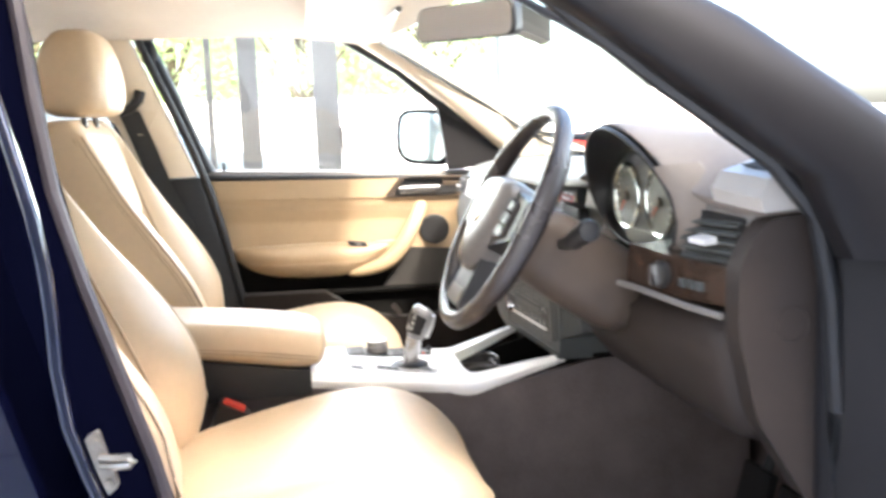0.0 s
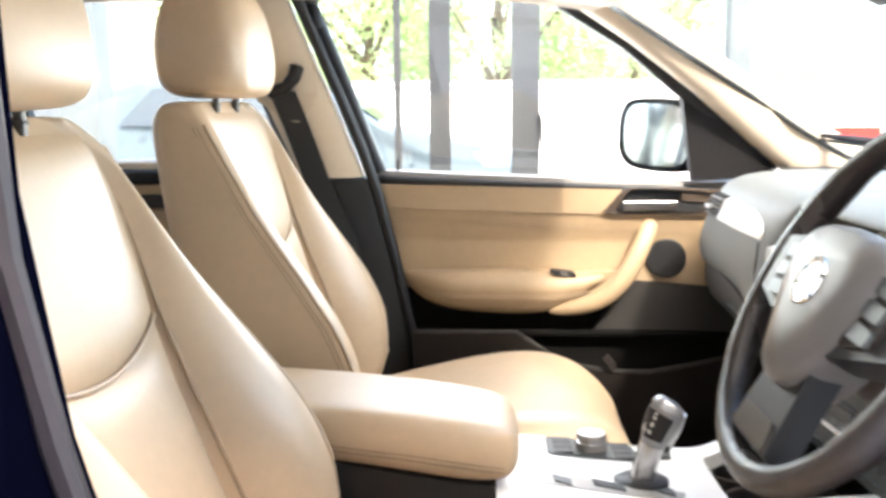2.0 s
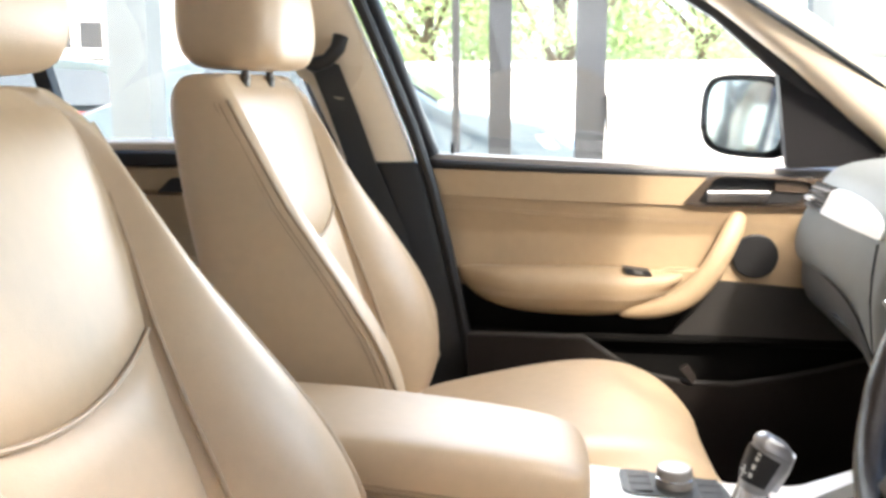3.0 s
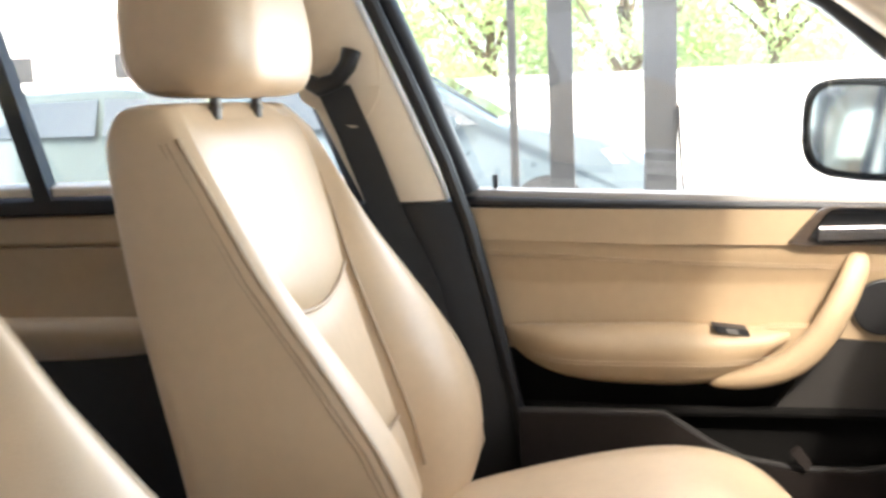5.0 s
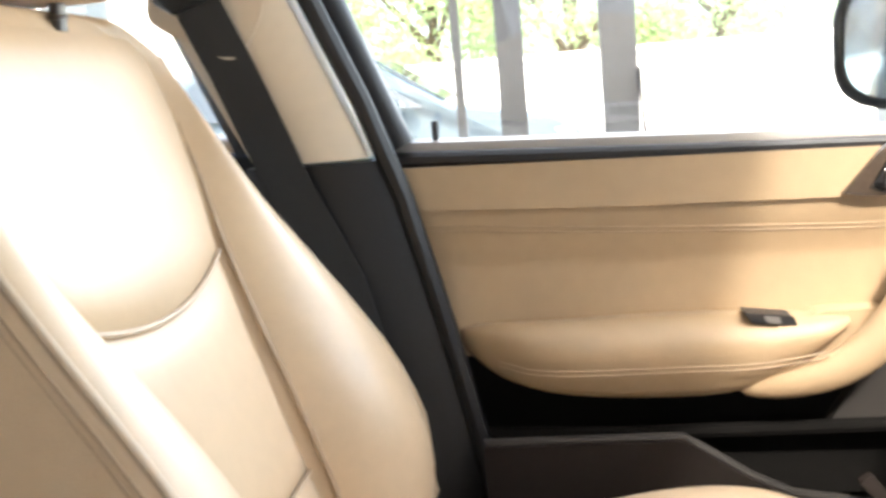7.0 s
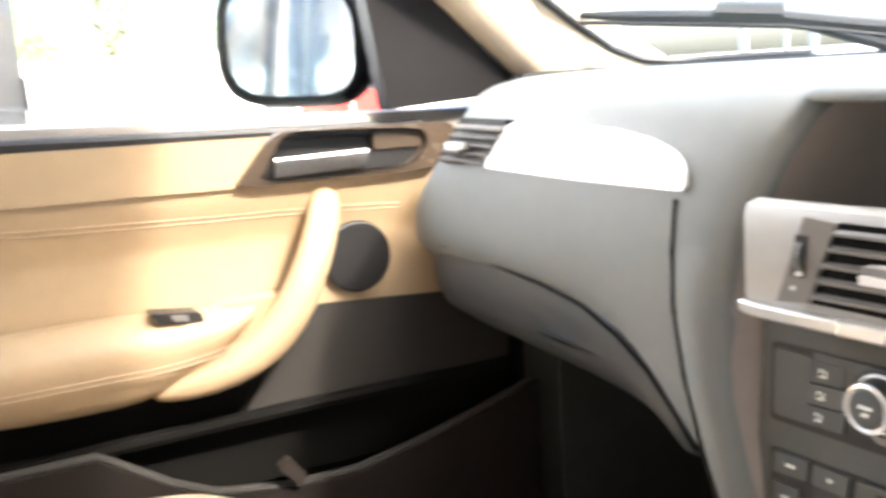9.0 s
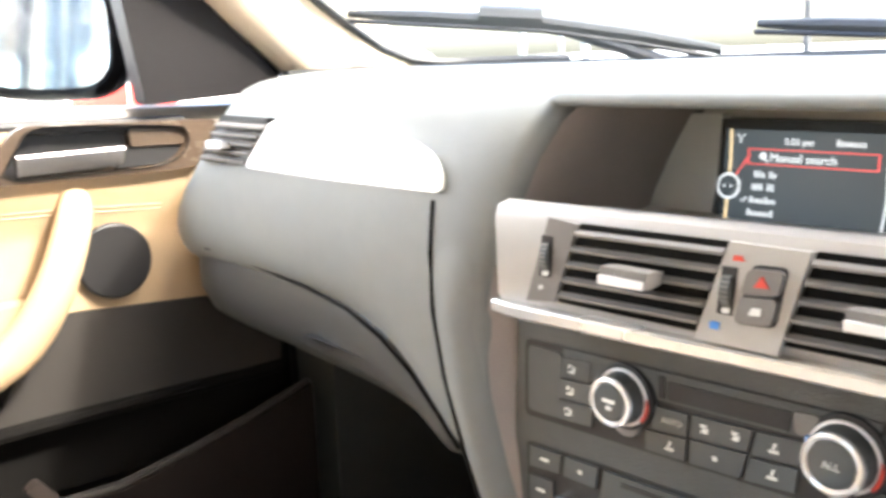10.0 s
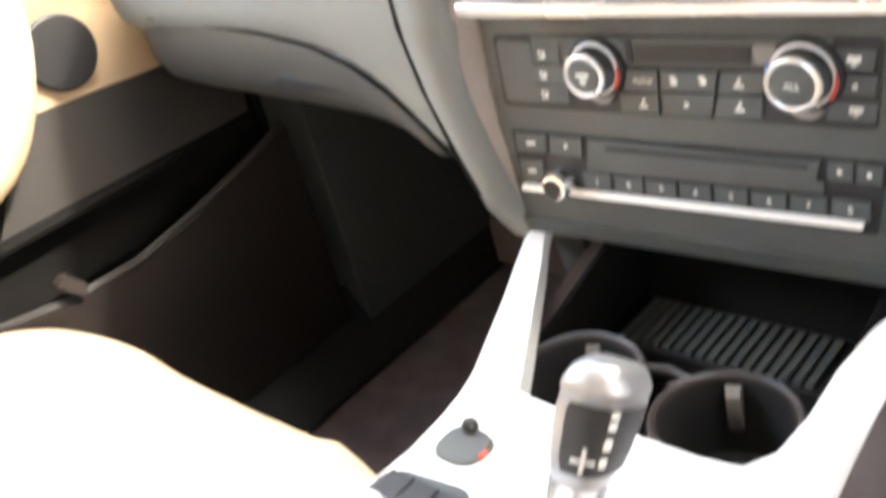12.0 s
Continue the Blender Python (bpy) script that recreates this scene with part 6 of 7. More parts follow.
for wy, wz, d, par in ((0.1238, 0.9635, 0.0024, wp_), (0.0066, 0.9605, 0.0036, hc)):
    vent_plate("wheel_slot", [(wy + 0.0058, wz - 0.0125), (wy - 0.0030, wz - 0.0125), (wy - 0.0058, wz + 0.0125), (wy + 0.0030, wz + 0.0125)], d - 0.001, d + 0.0003, BLACK, par)
    tw = part("thumb_wheel", disc((vent_x(wy, d - 0.0080), wy - 0.0025, wz), (0, 1, 0), 0.0118, 0.0052, 28), DASH_LOW, par, "ribbed thumb wheel")
    for k in range(9):
        a = radians(130 + 12.5 * k)
        cx, cz = vent_x(wy, d - 0.0080) + 0.0118 * math.cos(a), wz + 0.0118 * math.sin(a)
        part("rib", box(cx - 0.0005, cx + 0.0004, wy - 0.0023, wy + 0.0025, cz - 0.0004, cz + 0.0004), GREY_SATIN, tw, smooth=False)
    vent_plate("wheel_light", [(wy + 0.0026, wz - 0.0115), (wy - 0.0016, wz - 0.0115), (wy - 0.0020, wz - 0.0088), (wy + 0.0022, wz - 0.0088)], d + 0.0002, d + 0.0012, MARK, par, smooth=False)
vent_plate("heat_mark", [(0.0040, 0.9765), (-0.0025, 0.9765), (-0.0010, 0.9792), (0.0030, 0.9792)], 0.0036, 0.0042, RED, hc, smooth=False)
vent_plate("cool_mark", [(0.0162, 0.9395), (0.0110, 0.9395), (0.0104, 0.9435), (0.0156, 0.9435)], 0.0036, 0.0042, BLUE_MARK, hc, smooth=False)
vent_plate("fan_mark", [(0.1300, 0.9430), (0.1275, 0.9430), (0.1268, 0.9455), (0.1293, 0.9455)], 0.0024, 0.0030, MARK, wp_, smooth=False)
vent_plate("switch_well", rounded([(0.0022, 0.9445), (-0.0195, 0.9452), (-0.0255, 0.9762), (-0.0065, 0.9755)], 0.004), 0.0030, 0.0040, BLACK, hc)
for pts, icon, mk in (([(-0.0022, 0.9608), (-0.0218, 0.9620), (-0.0245, 0.9748), (-0.0062, 0.9740)], "triangle", RED), ([(0.0010, 0.9458), (-0.0185, 0.9466), (-0.0216, 0.9606), (-0.0018, 0.9596)], "lock", MARK)):
    bt = vent_plate("rounded_button", rounded(pts, 0.0035), 0.0036, 0.0072, GREY_SATIN, hc, bevel=0.0012)
    cy, cz = sum(p[0] for p in pts) / 4, sum(p[1] for p in pts) / 4
    if icon == "triangle":
        vent_plate("legend", [(cy + 0.0042, cz - 0.0026), (cy - 0.0036, cz - 0.0024), (cy - 0.0002, cz + 0.0034)], 0.0070, 0.0078, mk, bt, smooth=False)
    else:
        vent_plate("legend", [(cy + 0.0034, cz - 0.0022), (cy - 0.0030, cz - 0.0020), (cy - 0.0036, cz + 0.0018), (cy + 0.0010, cz + 0.0018)], 0.0070, 0.0078, mk, bt, smooth=False)


def face_x(z, y=0.1):
    """The face of the stack leans back a little and turns to the driver."""
    return 0.212 + (0.915 - z) * 0.05 - 0.06 * (y - 0.1)


STACK_OUT = [(0.183, 0.920), (-0.150, 0.920), (-0.145, 0.80), (-0.130, 0.735), (0.203, 0.735), (0.196, 0.80)]
stk = part("stack_face", loft([[(face_x(z, y), y, z) for y, z in STACK_OUT], [(0.36, y, z) for y, z in STACK_OUT]]), DASH_LOW, db, "dark grey centre stack face", bevel=0.004)
STACK_TURN = Matrix(((0, 0, -1, 0), (-1, 0, 0, 0), (0, 1, 0, 0), (0, 0, 0, 1)))


def plate(name, pts, d0, d1, mat, parent, label="", **kw):
    """A flat piece on the stack: (y, z) corners, from d0 to d1 proud of its face."""
    return part(name, loft([[(face_x(z, y) - d, y, z) for y, z in pts] for d in (d0, d1)]), mat, parent, label, **kw)


ICONS = {"bar": [[(-0.0036, -0.0011), (0.0036, -0.0011), (0.0036, 0.0011), (-0.0036, 0.0011)]],
         "dot": [[(-0.0014, -0.0014), (0.0014, -0.0014), (0.0014, 0.0014), (-0.0014, 0.0014)]],
         "seat": [[(-0.0032, -0.0026), (0.0028, -0.0026), (0.0028, -0.0006), (-0.0032, -0.0010)], [(-0.0014, -0.0004), (0.0002, -0.0004), (0.0016, 0.0034), (0.0000, 0.0036)]],
         "flow": [[(-0.0030, 0.0006), (-0.0014, 0.0002), (0.0000, 0.0026), (-0.0016, 0.0030)], [(0.0004, -0.0030), (0.0020, -0.0030), (0.0026, 0.0018), (0.0010, 0.0022)], [(-0.0030, -0.0030), (0.0004, -0.0030), (0.0004, -0.0016), (-0.0026, -0.0016)]],
         "fan": [[(-0.0026, -0.0022), (0.0020, -0.0026), (0.0030, 0.0010), (-0.0006, 0.0004)], [(-0.0018, 0.0008), (0.0010, 0.0010), (0.0022, 0.0028), (-0.0026, 0.0030)]],
         "screen": [[(-0.0040, -0.0010), (0.0034, -0.0010), (0.0042, 0.0028), (-0.0032, 0.0028)], [(-0.0014, -0.0030), (0.0010, -0.0030), (0.0012, -0.0014), (-0.0012, -0.0014)]]}


def key(pts, icon="", at=None, name="key", mat=BUTTON, deep=0.0022):
    """One key of the stack with its pale legend; pts are (y, z) corners from the upper passenger side round."""
    cy, cz = sum(p[0] for p in pts) / len(pts), sum(p[1] for p in pts) / len(pts)
    shrink = [(cy + (y - cy) * 0.965, cz + (z - cz) * 0.94) for y, z in pts]
    k = plate(name, shrink, 0.0004, deep, mat, stk, bevel=0.0006)
    for iy, iz in at or ([(cy, cz)] if icon else []):
        for shape in ICONS[icon]:
            plate("legend", [(iy - a, iz + b) for a, b in shape], deep - 0.0002, deep + 0.0004, MARK, k, smooth=False)
    return k


# climate panel: dark bed, blank pocket, key columns, dials and display
plate("climate_bed", rounded([(0.1785, 0.8945), (-0.0810, 0.8935), (-0.0760, 0.8370), (0.1830, 0.8385)], 0.005), -0.001, 0.0006, BLACK, stk, "black bed of the climate panel")
plate("blank_pocket", rounded([(0.1755, 0.8905), (0.1470, 0.8895), (0.1525, 0.8430), (0.1790, 0.8435)], 0.004), 0.0002, 0.0014, BUTTON, stk, "blank dark grey pocket", bevel=0.0008)
plate("climate_panel", [(0.1460, 0.8935), (-0.0540, 0.8930), (-0.0520, 0.8745), (0.1480, 0.8750)], 0.0002, 0.0013, DASH_LOW, stk, "dark grey climate panel", smooth=False)
for z0 in (0.8735, 0.8583, 0.8432):
    key([(0.1462 + (0.8735 - z0) * 0.17, z0 + 0.0143), (0.1235, z0 + 0.0150), (0.1255, z0 + 0.0005), (0.1485 + (0.8735 - z0) * 0.17, z0)], "flow", [(0.1390 + (0.8735 - z0) * 0.15, z0 + 0.0073)])
for z0, icon in ((0.8735, "screen"), (0.8580, "dot"), (0.8425, "screen")):
    key([(-0.0500, z0 + 0.0140), (-0.0775, z0 + 0.0135), (-0.0750, z0), (-0.0480, z0)], icon, [(-0.0650, z0 + 0.0068)])
plate("climate_display", [(0.0690, 0.8880), (-0.0080, 0.8880), (-0.0060, 0.8765), (0.0690, 0.8765)], 0.0008, 0.0018, BLACK, stk, "black climate display", smooth=False)
plate("display_lip", [(0.0745, 0.8905), (0.0705, 0.8905), (0.0705, 0.8765), (0.0745, 0.8765)], 0.0008, 0.0022, BLACK_TRIM, stk, smooth=False)
auto = key([(0.0800, 0.8712), (0.0545, 0.8712), (0.0558, 0.8558), (0.0805, 0.8548)])
letters("lettering", "AUTO", 0.0050, Matrix.Translation((face_x(0.862, 0.066) - 0.0025, 0.066, 0.8618)) @ STACK_TURN, MARK, auto, "CENTER")
key([(0.0850, 0.8540), (0.0562, 0.8548), (0.0572, 0.8400), (0.0855, 0.8400)], "seat", [(0.0680, 0.8470)])
key([(0.0528, 0.8715), (0.0140, 0.8722), (0.0172, 0.8578), (0.0545, 0.8566)], "fan", [(0.0445, 0.8642), (0.0250, 0.8650)])
key([(0.0546, 0.8556), (0.0174, 0.8568), (0.0220, 0.8400), (0.0558, 0.8395)], "dot", [(0.0380, 0.8478)])
key([(0.0125, 0.8718), (-0.0150, 0.8730), (-0.0120, 0.8574), (0.0160, 0.8562)], "seat", [(0.0020, 0.8640)])
key([(0.0165, 0.8550), (-0.0120, 0.8562), (-0.0100, 0.8408), (0.0205, 0.8395)], "seat", [(0.0030, 0.8480)])
plate("pale_key", rounded([(-0.0085, 0.8890), (-0.0230, 0.8898), (-0.0200, 0.8770), (-0.0100, 0.8760)], 0.003), 0.0014, 0.0026, GREY_SATIN, stk, "pale grey key", bevel=0.0006)
for ky, kz, big in ((0.0985, 0.8720, 0.90), (-0.0370, 0.8712, 0.98)):
    kx = face_x(kz, ky)
    dk = part("dial_knob", disc((kx + 0.001, ky, kz), (-1, 0, 0), 0.0240 * big, 0.005, 44, rim=0.002), BLACK, stk, "round climate dial with a silver rim")
    part("skirt_ring", ring((kx - 0.0045, ky, kz), (1, 0, 0), 0.0192 * big, 0.0011, 44), SILVER, dk)
    part("grip", disc((kx - 0.004, ky, kz), (-1, 0, 0), 0.0182 * big, 0.013, 44, top=0.0172 * big, rim=0.002), DASH_LOW, dk)
    part("silver_rim", ring((kx - 0.0164, ky, kz), (1, 0, 0), 0.0152 * big, 0.0024 * big, 44), STRIP, dk)
    part("cap", disc((kx - 0.0150, ky, kz), (-1, 0, 0), 0.0130 * big, 0.0034, 36, rim=0.001), BUTTON, dk)
    if ky < 0:
        letters("lettering", "ALL", 0.0058, Matrix.Translation((kx - 0.0185, ky, kz - 0.0022)) @ STACK_TURN, MARK, dk, "CENTER")
    else:
        for w, h, dz in ((0.0046, 0.0010, 0.0012), (0.0020, 0.0012, -0.0032)):
            part("legend", box(kx - 0.0190, kx - 0.0183, ky - w, ky + w, kz + dz - h, kz + dz + h), MARK, dk, smooth=False)
    for mt, a0, a1 in ((RED, -2.25, -1.45),) + (((BLUE_MARK, 1.25, 1.85),) if ky < 0 else ()):
        part("temperature_arc", tube([(kx - 0.0052, ky + 0.0207 * big * math.sin(a), kz + 0.0207 * big * math.cos(a)) for a in [a0 + (a1 - a0) * i / 6 for i in range(7)]], 0.0012, 6), mt, dk)
    part("scale_plate", disc((kx + 0.0005, ky, kz - 0.017 * big), (-1, 0, 0), 0.0125 * big, 0.0030, 28, rim=0.001), GREY_SATIN, dk, "pale grey scale plate")
# radio panel: keys, disc slot, numbered keys and the bright line
plate("radio_bed", rounded([(0.1830, 0.8195), (-0.0810, 0.8170), (-0.0740, 0.7655), (0.1860, 0.7640)], 0.004), -0.001, 0.0006, BLACK, stk, "black bed of the radio panel")
key([(0.1790, 0.8175), (0.1515, 0.8175), (0.1540, 0.8020), (0.1810, 0.8010)], "bar")
key([(0.1490, 0.8173), (0.1215, 0.8170), (0.1240, 0.8010), (0.1515, 0.8018)], "dot")
key([(0.1195, 0.8170), (-0.0455, 0.8150), (-0.0420, 0.8000), (0.1230, 0.7985)], name="disc_fascia", deep=0.0030)
plate("disc_slot", [(0.1030, 0.8125), (-0.0360, 0.8115), (-0.0355, 0.8085), (0.1035, 0.8093)], 0.0028, 0.0036, BLACK_TRIM, stk, "dark disc slot", smooth=False)
plate("fascia_step", [(0.1215, 0.7985), (-0.0440, 0.7998), (-0.0430, 0.7915), (0.1230, 0.7905)], 0.0004, 0.0016, DASH_LOW, stk, smooth=False)
key([(-0.0470, 0.8150), (-0.0620, 0.8152), (-0.0610, 0.8015), (-0.0458, 0.8018)], "dot")
key([(-0.0638, 0.8148), (-0.0788, 0.8146), (-0.0775, 0.8012), (-0.0628, 0.8015)], "dot")
key([(0.1812, 0.7955), (0.1600, 0.7950), (0.1610, 0.7755), (0.1830, 0.7752)], "bar")
for i in range(8):
    y0 = 0.1275 - 0.0250 * i
    k8 = key([(y0, 0.7892), (y0 - 0.0232, 0.7892), (y0 - 0.0226, 0.7752), (y0 + 0.0006, 0.7750)])
    letters("numeral", str(i + 1), 0.0066, Matrix.Translation((face_x(0.781, y0 - 0.0115) - 0.0024, y0 - 0.0115, 0.7800)) @ STACK_TURN, MARK, k8, "CENTER")
plate("bright_line", [(0.1825, 0.7728), (-0.0665, 0.7745), (-0.0660, 0.7700), (0.1835, 0.7682)], 0.0, 0.0046, WHITE_TRIM, stk, "bright chrome line", bevel=0.001)
vx = face_x(0.780, 0.146)
vk = part("volume_knob", disc((vx - 0.001, 0.146, 0.7800), (-1, 0, 0), 0.0118, 0.014, 28, top=0.0108, rim=0.002), CHROME, stk, "small chrome volume knob")
part("cap", disc((vx - 0.0145, 0.146, 0.7800), (-1, 0, 0), 0.0068, 0.0016, 24), BLACK, vk)
part("stack_foot", loft([[(face_x(0.742, y) - 0.003, y, 0.742) for y in (0.203, -0.130)] + [(0.30, -0.130, 0.746), (0.30, 0.203, 0.746)], [(face_x(0.727, y), y, 0.727) for y in (0.198, -0.125)] + [(0.30, -0.125, 0.725), (0.30, 0.198, 0.725)]]), DASH_LOW, db, bevel=0.003)

# driver's side of the dash
# the lip of the hood round the dials, from its top down the driver's outer side
LIP = [(0.240, 0.0, 1.164), (0.243, 0.055, 1.156), (0.252, 0.110, 1.134), (0.264, 0.150, 1.105), (0.278, 0.178, 1.070), (0.288, 0.178, 1.030), (0.297, 0.148, 0.995), (0.303, 0.085, 0.974)]
LIP = [(x, -0.375 - d, z) for x, d, z in LIP] + [(0.305, -0.375, 0.965)] + [(x, -0.375 + d, z) for x, d, z in LIP[:0:-1]]


def lip_ring(dx, grow):
    return [(x + dx, -0.375 + (y + 0.375) * grow, 1.062 + (z - 1.062) * grow) for x, y, z in LIP]


HOOD = [(-0.185, 1.085, 0.220, 1.062), (-0.197, 1.092, 0.276, 1.074), (-0.225, 1.110, 0.264, 1.105), (-0.265, 1.128, 0.252, 1.134), (-0.32, 1.144, 0.243, 1.156), (-0.375, 1.152, 0.240, 1.164), (-0.43, 1.148, 0.243, 1.156), (-0.485, 1.150, 0.252, 1.134), (-0.525, 1.148, 0.264, 1.105), (-0.553, 1.144, 0.278, 1.074), (-0.60, 1.136, 0.296, 1.060), (-0.66, 1.124, 0.318, 1.054), (-0.69, 1.112, 0.345, 1.048)]
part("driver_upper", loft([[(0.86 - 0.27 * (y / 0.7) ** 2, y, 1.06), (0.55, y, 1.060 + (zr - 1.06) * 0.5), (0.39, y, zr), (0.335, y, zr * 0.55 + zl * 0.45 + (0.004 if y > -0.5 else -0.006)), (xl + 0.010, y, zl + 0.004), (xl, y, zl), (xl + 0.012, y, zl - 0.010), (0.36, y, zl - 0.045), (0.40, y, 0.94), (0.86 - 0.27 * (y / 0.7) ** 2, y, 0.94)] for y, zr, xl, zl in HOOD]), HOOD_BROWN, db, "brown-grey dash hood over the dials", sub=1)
# instrument cluster
cl = part("instrument_panel", loft([[(0.330, -0.375 + 0.165 * math.copysign(abs(math.cos(a)) ** 0.7, math.cos(a)), 1.045 + 0.078 * math.copysign(abs(math.sin(a)) ** 0.8, math.sin(a))) for a in (k * math.tau / 32 for k in range(32))], [(0.316, -0.375 + 0.165 * math.copysign(abs(math.cos(a)) ** 0.7, math.cos(a)), 1.045 + 0.078 * math.copysign(abs(math.sin(a)) ** 0.8, math.sin(a))) for a in (k * math.tau / 32 for k in range(32))]]), BLACK, db, "instrument cluster with two ringed dials")
part("cluster_shroud", loft([lip_ring(dx, g) for dx, g in ((0.006, 1.03), (-0.001, 1.0), (0.001, 0.965), (0.012, 0.94), (0.045, 0.90))] + [[(0.322, -0.375 + (y + 0.375) * 0.86, 1.050 + (z - 1.062) * 0.80) for x, y, z in LIP]], caps=False), BLACK, cl, "black inner lip of the hood", sub=1)
part("cluster_surround", loft([[(x + dx, -0.375 + (y + 0.375) * g, 1.062 + (z - 1.062) * g) for dx, g in ((0.002, 1.015), (0.006, 1.06), (0.022, 1.12), (0.060, 1.17), (0.080, 1.0))] for x, y, z in LIP[3:9]]), HOOD_BROWN, cl, "brown-grey surround below the hood")
for gy in (-0.300, -0.435):
    gd = part("dial", ring((0.313, gy, 1.048), (1, 0, 0), 0.052, 0.0032, 40), CHROME, cl, "silver-ringed dial")
    part("dial_face", disc((0.317, gy, 1.048), (-1, 0, 0), 0.050, 0.003, 36), DASH_LOW, gd)
    for k in range(17):
        a = -2.3 + 4.6 * k / 16
        c, s = math.cos(a), math.sin(a)
        part("tick", loft([[(0.3135, gy + r * s + 0.0009 * c * e, 1.048 + r * c - 0.0009 * s * e) for r, e in ((0.040, -1), (0.047, -1), (0.047, 1), (0.040, 1))], [(0.3130, gy + r * s + 0.0009 * c * e, 1.048 + r * c - 0.0009 * s * e) for r, e in ((0.040, -1), (0.047, -1), (0.047, 1), (0.040, 1))]]), MARK, gd, smooth=False)
    part("needle", tube([(0.312, gy, 1.048), (0.312, gy + 0.030, 1.022)], [0.002, 0.0007], 6), RED, gd)
    part("needle_hub", disc((0.314, gy, 1.048), (-1, 0, 0), 0.008, 0.005, 18), BLACK, gd)
part("display_bar", box(0.311, 0.318, -0.44, -0.30, 0.975, 0.998), GREY_SATIN, cl, "pale grey cluster display", bevel=0.002)
lens = part("lens", loft([[(x, -0.375 + (y + 0.375) * 0.90, 1.056 + (z - 1.062) * 0.86) for px_, y, z in LIP] for x in (0.3065, 0.3080)]), PANE, cl, "clear cluster lens")
lens.visible_shadow = False
cl.location += Vector((-0.010, -0.005, -0.006))
# driver's outer vent, demister block, end cap, switch panel and knee panel
dv = part("driver_vent", loft([[(0.360, -0.555, 0.975), (0.375, -0.665, 0.968), (0.378, -0.668, 1.046), (0.360, -0.558, 1.055)], [(0.292, -0.545, 0.968), (0.326, -0.665, 0.966), (0.338, -0.668, 1.044), (0.300, -0.548, 1.055)]]), GREY_SATIN, db, "grey driver's side vent", bevel=0.006)
part("opening", loft([[(0.298 + d, -0.556, 0.977), (0.326 + d, -0.652, 0.975), (0.334 + d, -0.655, 1.036), (0.304 + d, -0.559, 1.045)] for d in (0.0, -0.006)]), BLACK, dv)
for i in range(5):
    z = 0.983 + 0.0118 * i
    part("slat", loft([[(0.294 + 0.0012 * i, -0.558, z), (0.324 + 0.0012 * i, -0.652, z - 0.001), (0.314 + 0.0012 * i, -0.654, z - 0.006), (0.283 + 0.0012 * i, -0.558, z - 0.005)], [(0.294 + 0.0012 * i, -0.558, z + 0.003), (0.324 + 0.0012 * i, -0.652, z + 0.002), (0.314 + 0.0012 * i, -0.654, z - 0.003), (0.283 + 0.0012 * i, -0.558, z - 0.002)]]), DASH_LOW, dv, bevel=0.0006)
part("tab", loft([[(0.298, -0.596, 1.003), (0.307, -0.624, 1.001), (0.307, -0.624, 1.011), (0.298, -0.596, 1.013)], [(0.279, -0.598, 1.002), (0.288, -0.627, 1.000), (0.288, -0.627, 1.007), (0.279, -0.598, 1.009)]]), SILVER, dv, "silver vent tab", bevel=0.002)
dmist = part("demister_block", loft([[(0.305, -0.618, 1.058), (0.385, -0.610, 1.066), (0.405, -0.705, 1.052), (0.330, -0.705, 1.048)], [(0.300, -0.620, 1.076), (0.380, -0.608, 1.092), (0.402, -0.707, 1.074), (0.324, -0.707, 1.066)], [(0.312, -0.626, 1.098), (0.382, -0.616, 1.116), (0.402, -0.702, 1.100), (0.338, -0.702, 1.090)]]), HOUSING, db, "pale brown demister outlet", bevel=0.010)
part("grille", loft([[(0.338, -0.632, 1.1035), (0.376, -0.632, 1.1085), (0.386, -0.674, 1.0990), (0.352, -0.674, 1.0945)], [(0.338, -0.632, 1.1055), (0.376, -0.632, 1.1105), (0.386, -0.674, 1.1010), (0.352, -0.674, 1.0965)]]), BLACK, dmist)
for i in range(4):
    f = 0.14 + 0.24 * i
    part("bar", tube([(0.338 + 0.014 * f, -0.632 - 0.042 * f, 1.1058 - 0.009 * f), (0.376 + 0.010 * f, -0.632 - 0.042 * f, 1.1108 - 0.0095 * f)], 0.0013, 5), GREY_SATIN, dmist)
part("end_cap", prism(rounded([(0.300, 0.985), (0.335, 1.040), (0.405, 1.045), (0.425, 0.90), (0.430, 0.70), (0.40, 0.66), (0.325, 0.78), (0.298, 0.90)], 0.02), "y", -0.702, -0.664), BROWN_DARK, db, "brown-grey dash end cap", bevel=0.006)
part("fuse_cover", ring((0.372, -0.7025, 0.905), (0, 1, 0), 0.022, 0.0016, 28), BROWN_DARK, db)
part("switch_fascia", loft([[(0.250, -0.455, 0.985), (0.275, -0.560, 0.978), (0.305, -0.666, 0.975), (0.302, -0.666, 0.925), (0.272, -0.560, 0.922), (0.245, -0.455, 0.928)], [(0.40, -0.455, 0.985), (0.40, -0.560, 0.978), (0.40, -0.666, 0.975), (0.40, -0.666, 0.925), (0.40, -0.560, 0.922), (0.40, -0.455, 0.928)]]), FASCIA, db, "dark glossy wood-look switch fascia", bevel=0.003)
ls = part("light_switch", disc((0.270, -0.535, 0.950), (-1, -0.25, 0), 0.020, 0.012, 28, rim=0.003), BLACK, db, "black rotary light switch")
part("pointer", box(0.248, 0.262, -0.538, -0.532, 0.935, 0.965), CHROME, ls, bevel=0.002)
for i in range(3):
    part("fog_key", box(0.276 + 0.004 * i, 0.292 + 0.004 * i, -0.585 - 0.018 * i, -0.570 - 0.018 * i, 0.938, 0.950), BUTTON, db, bevel=0.002)
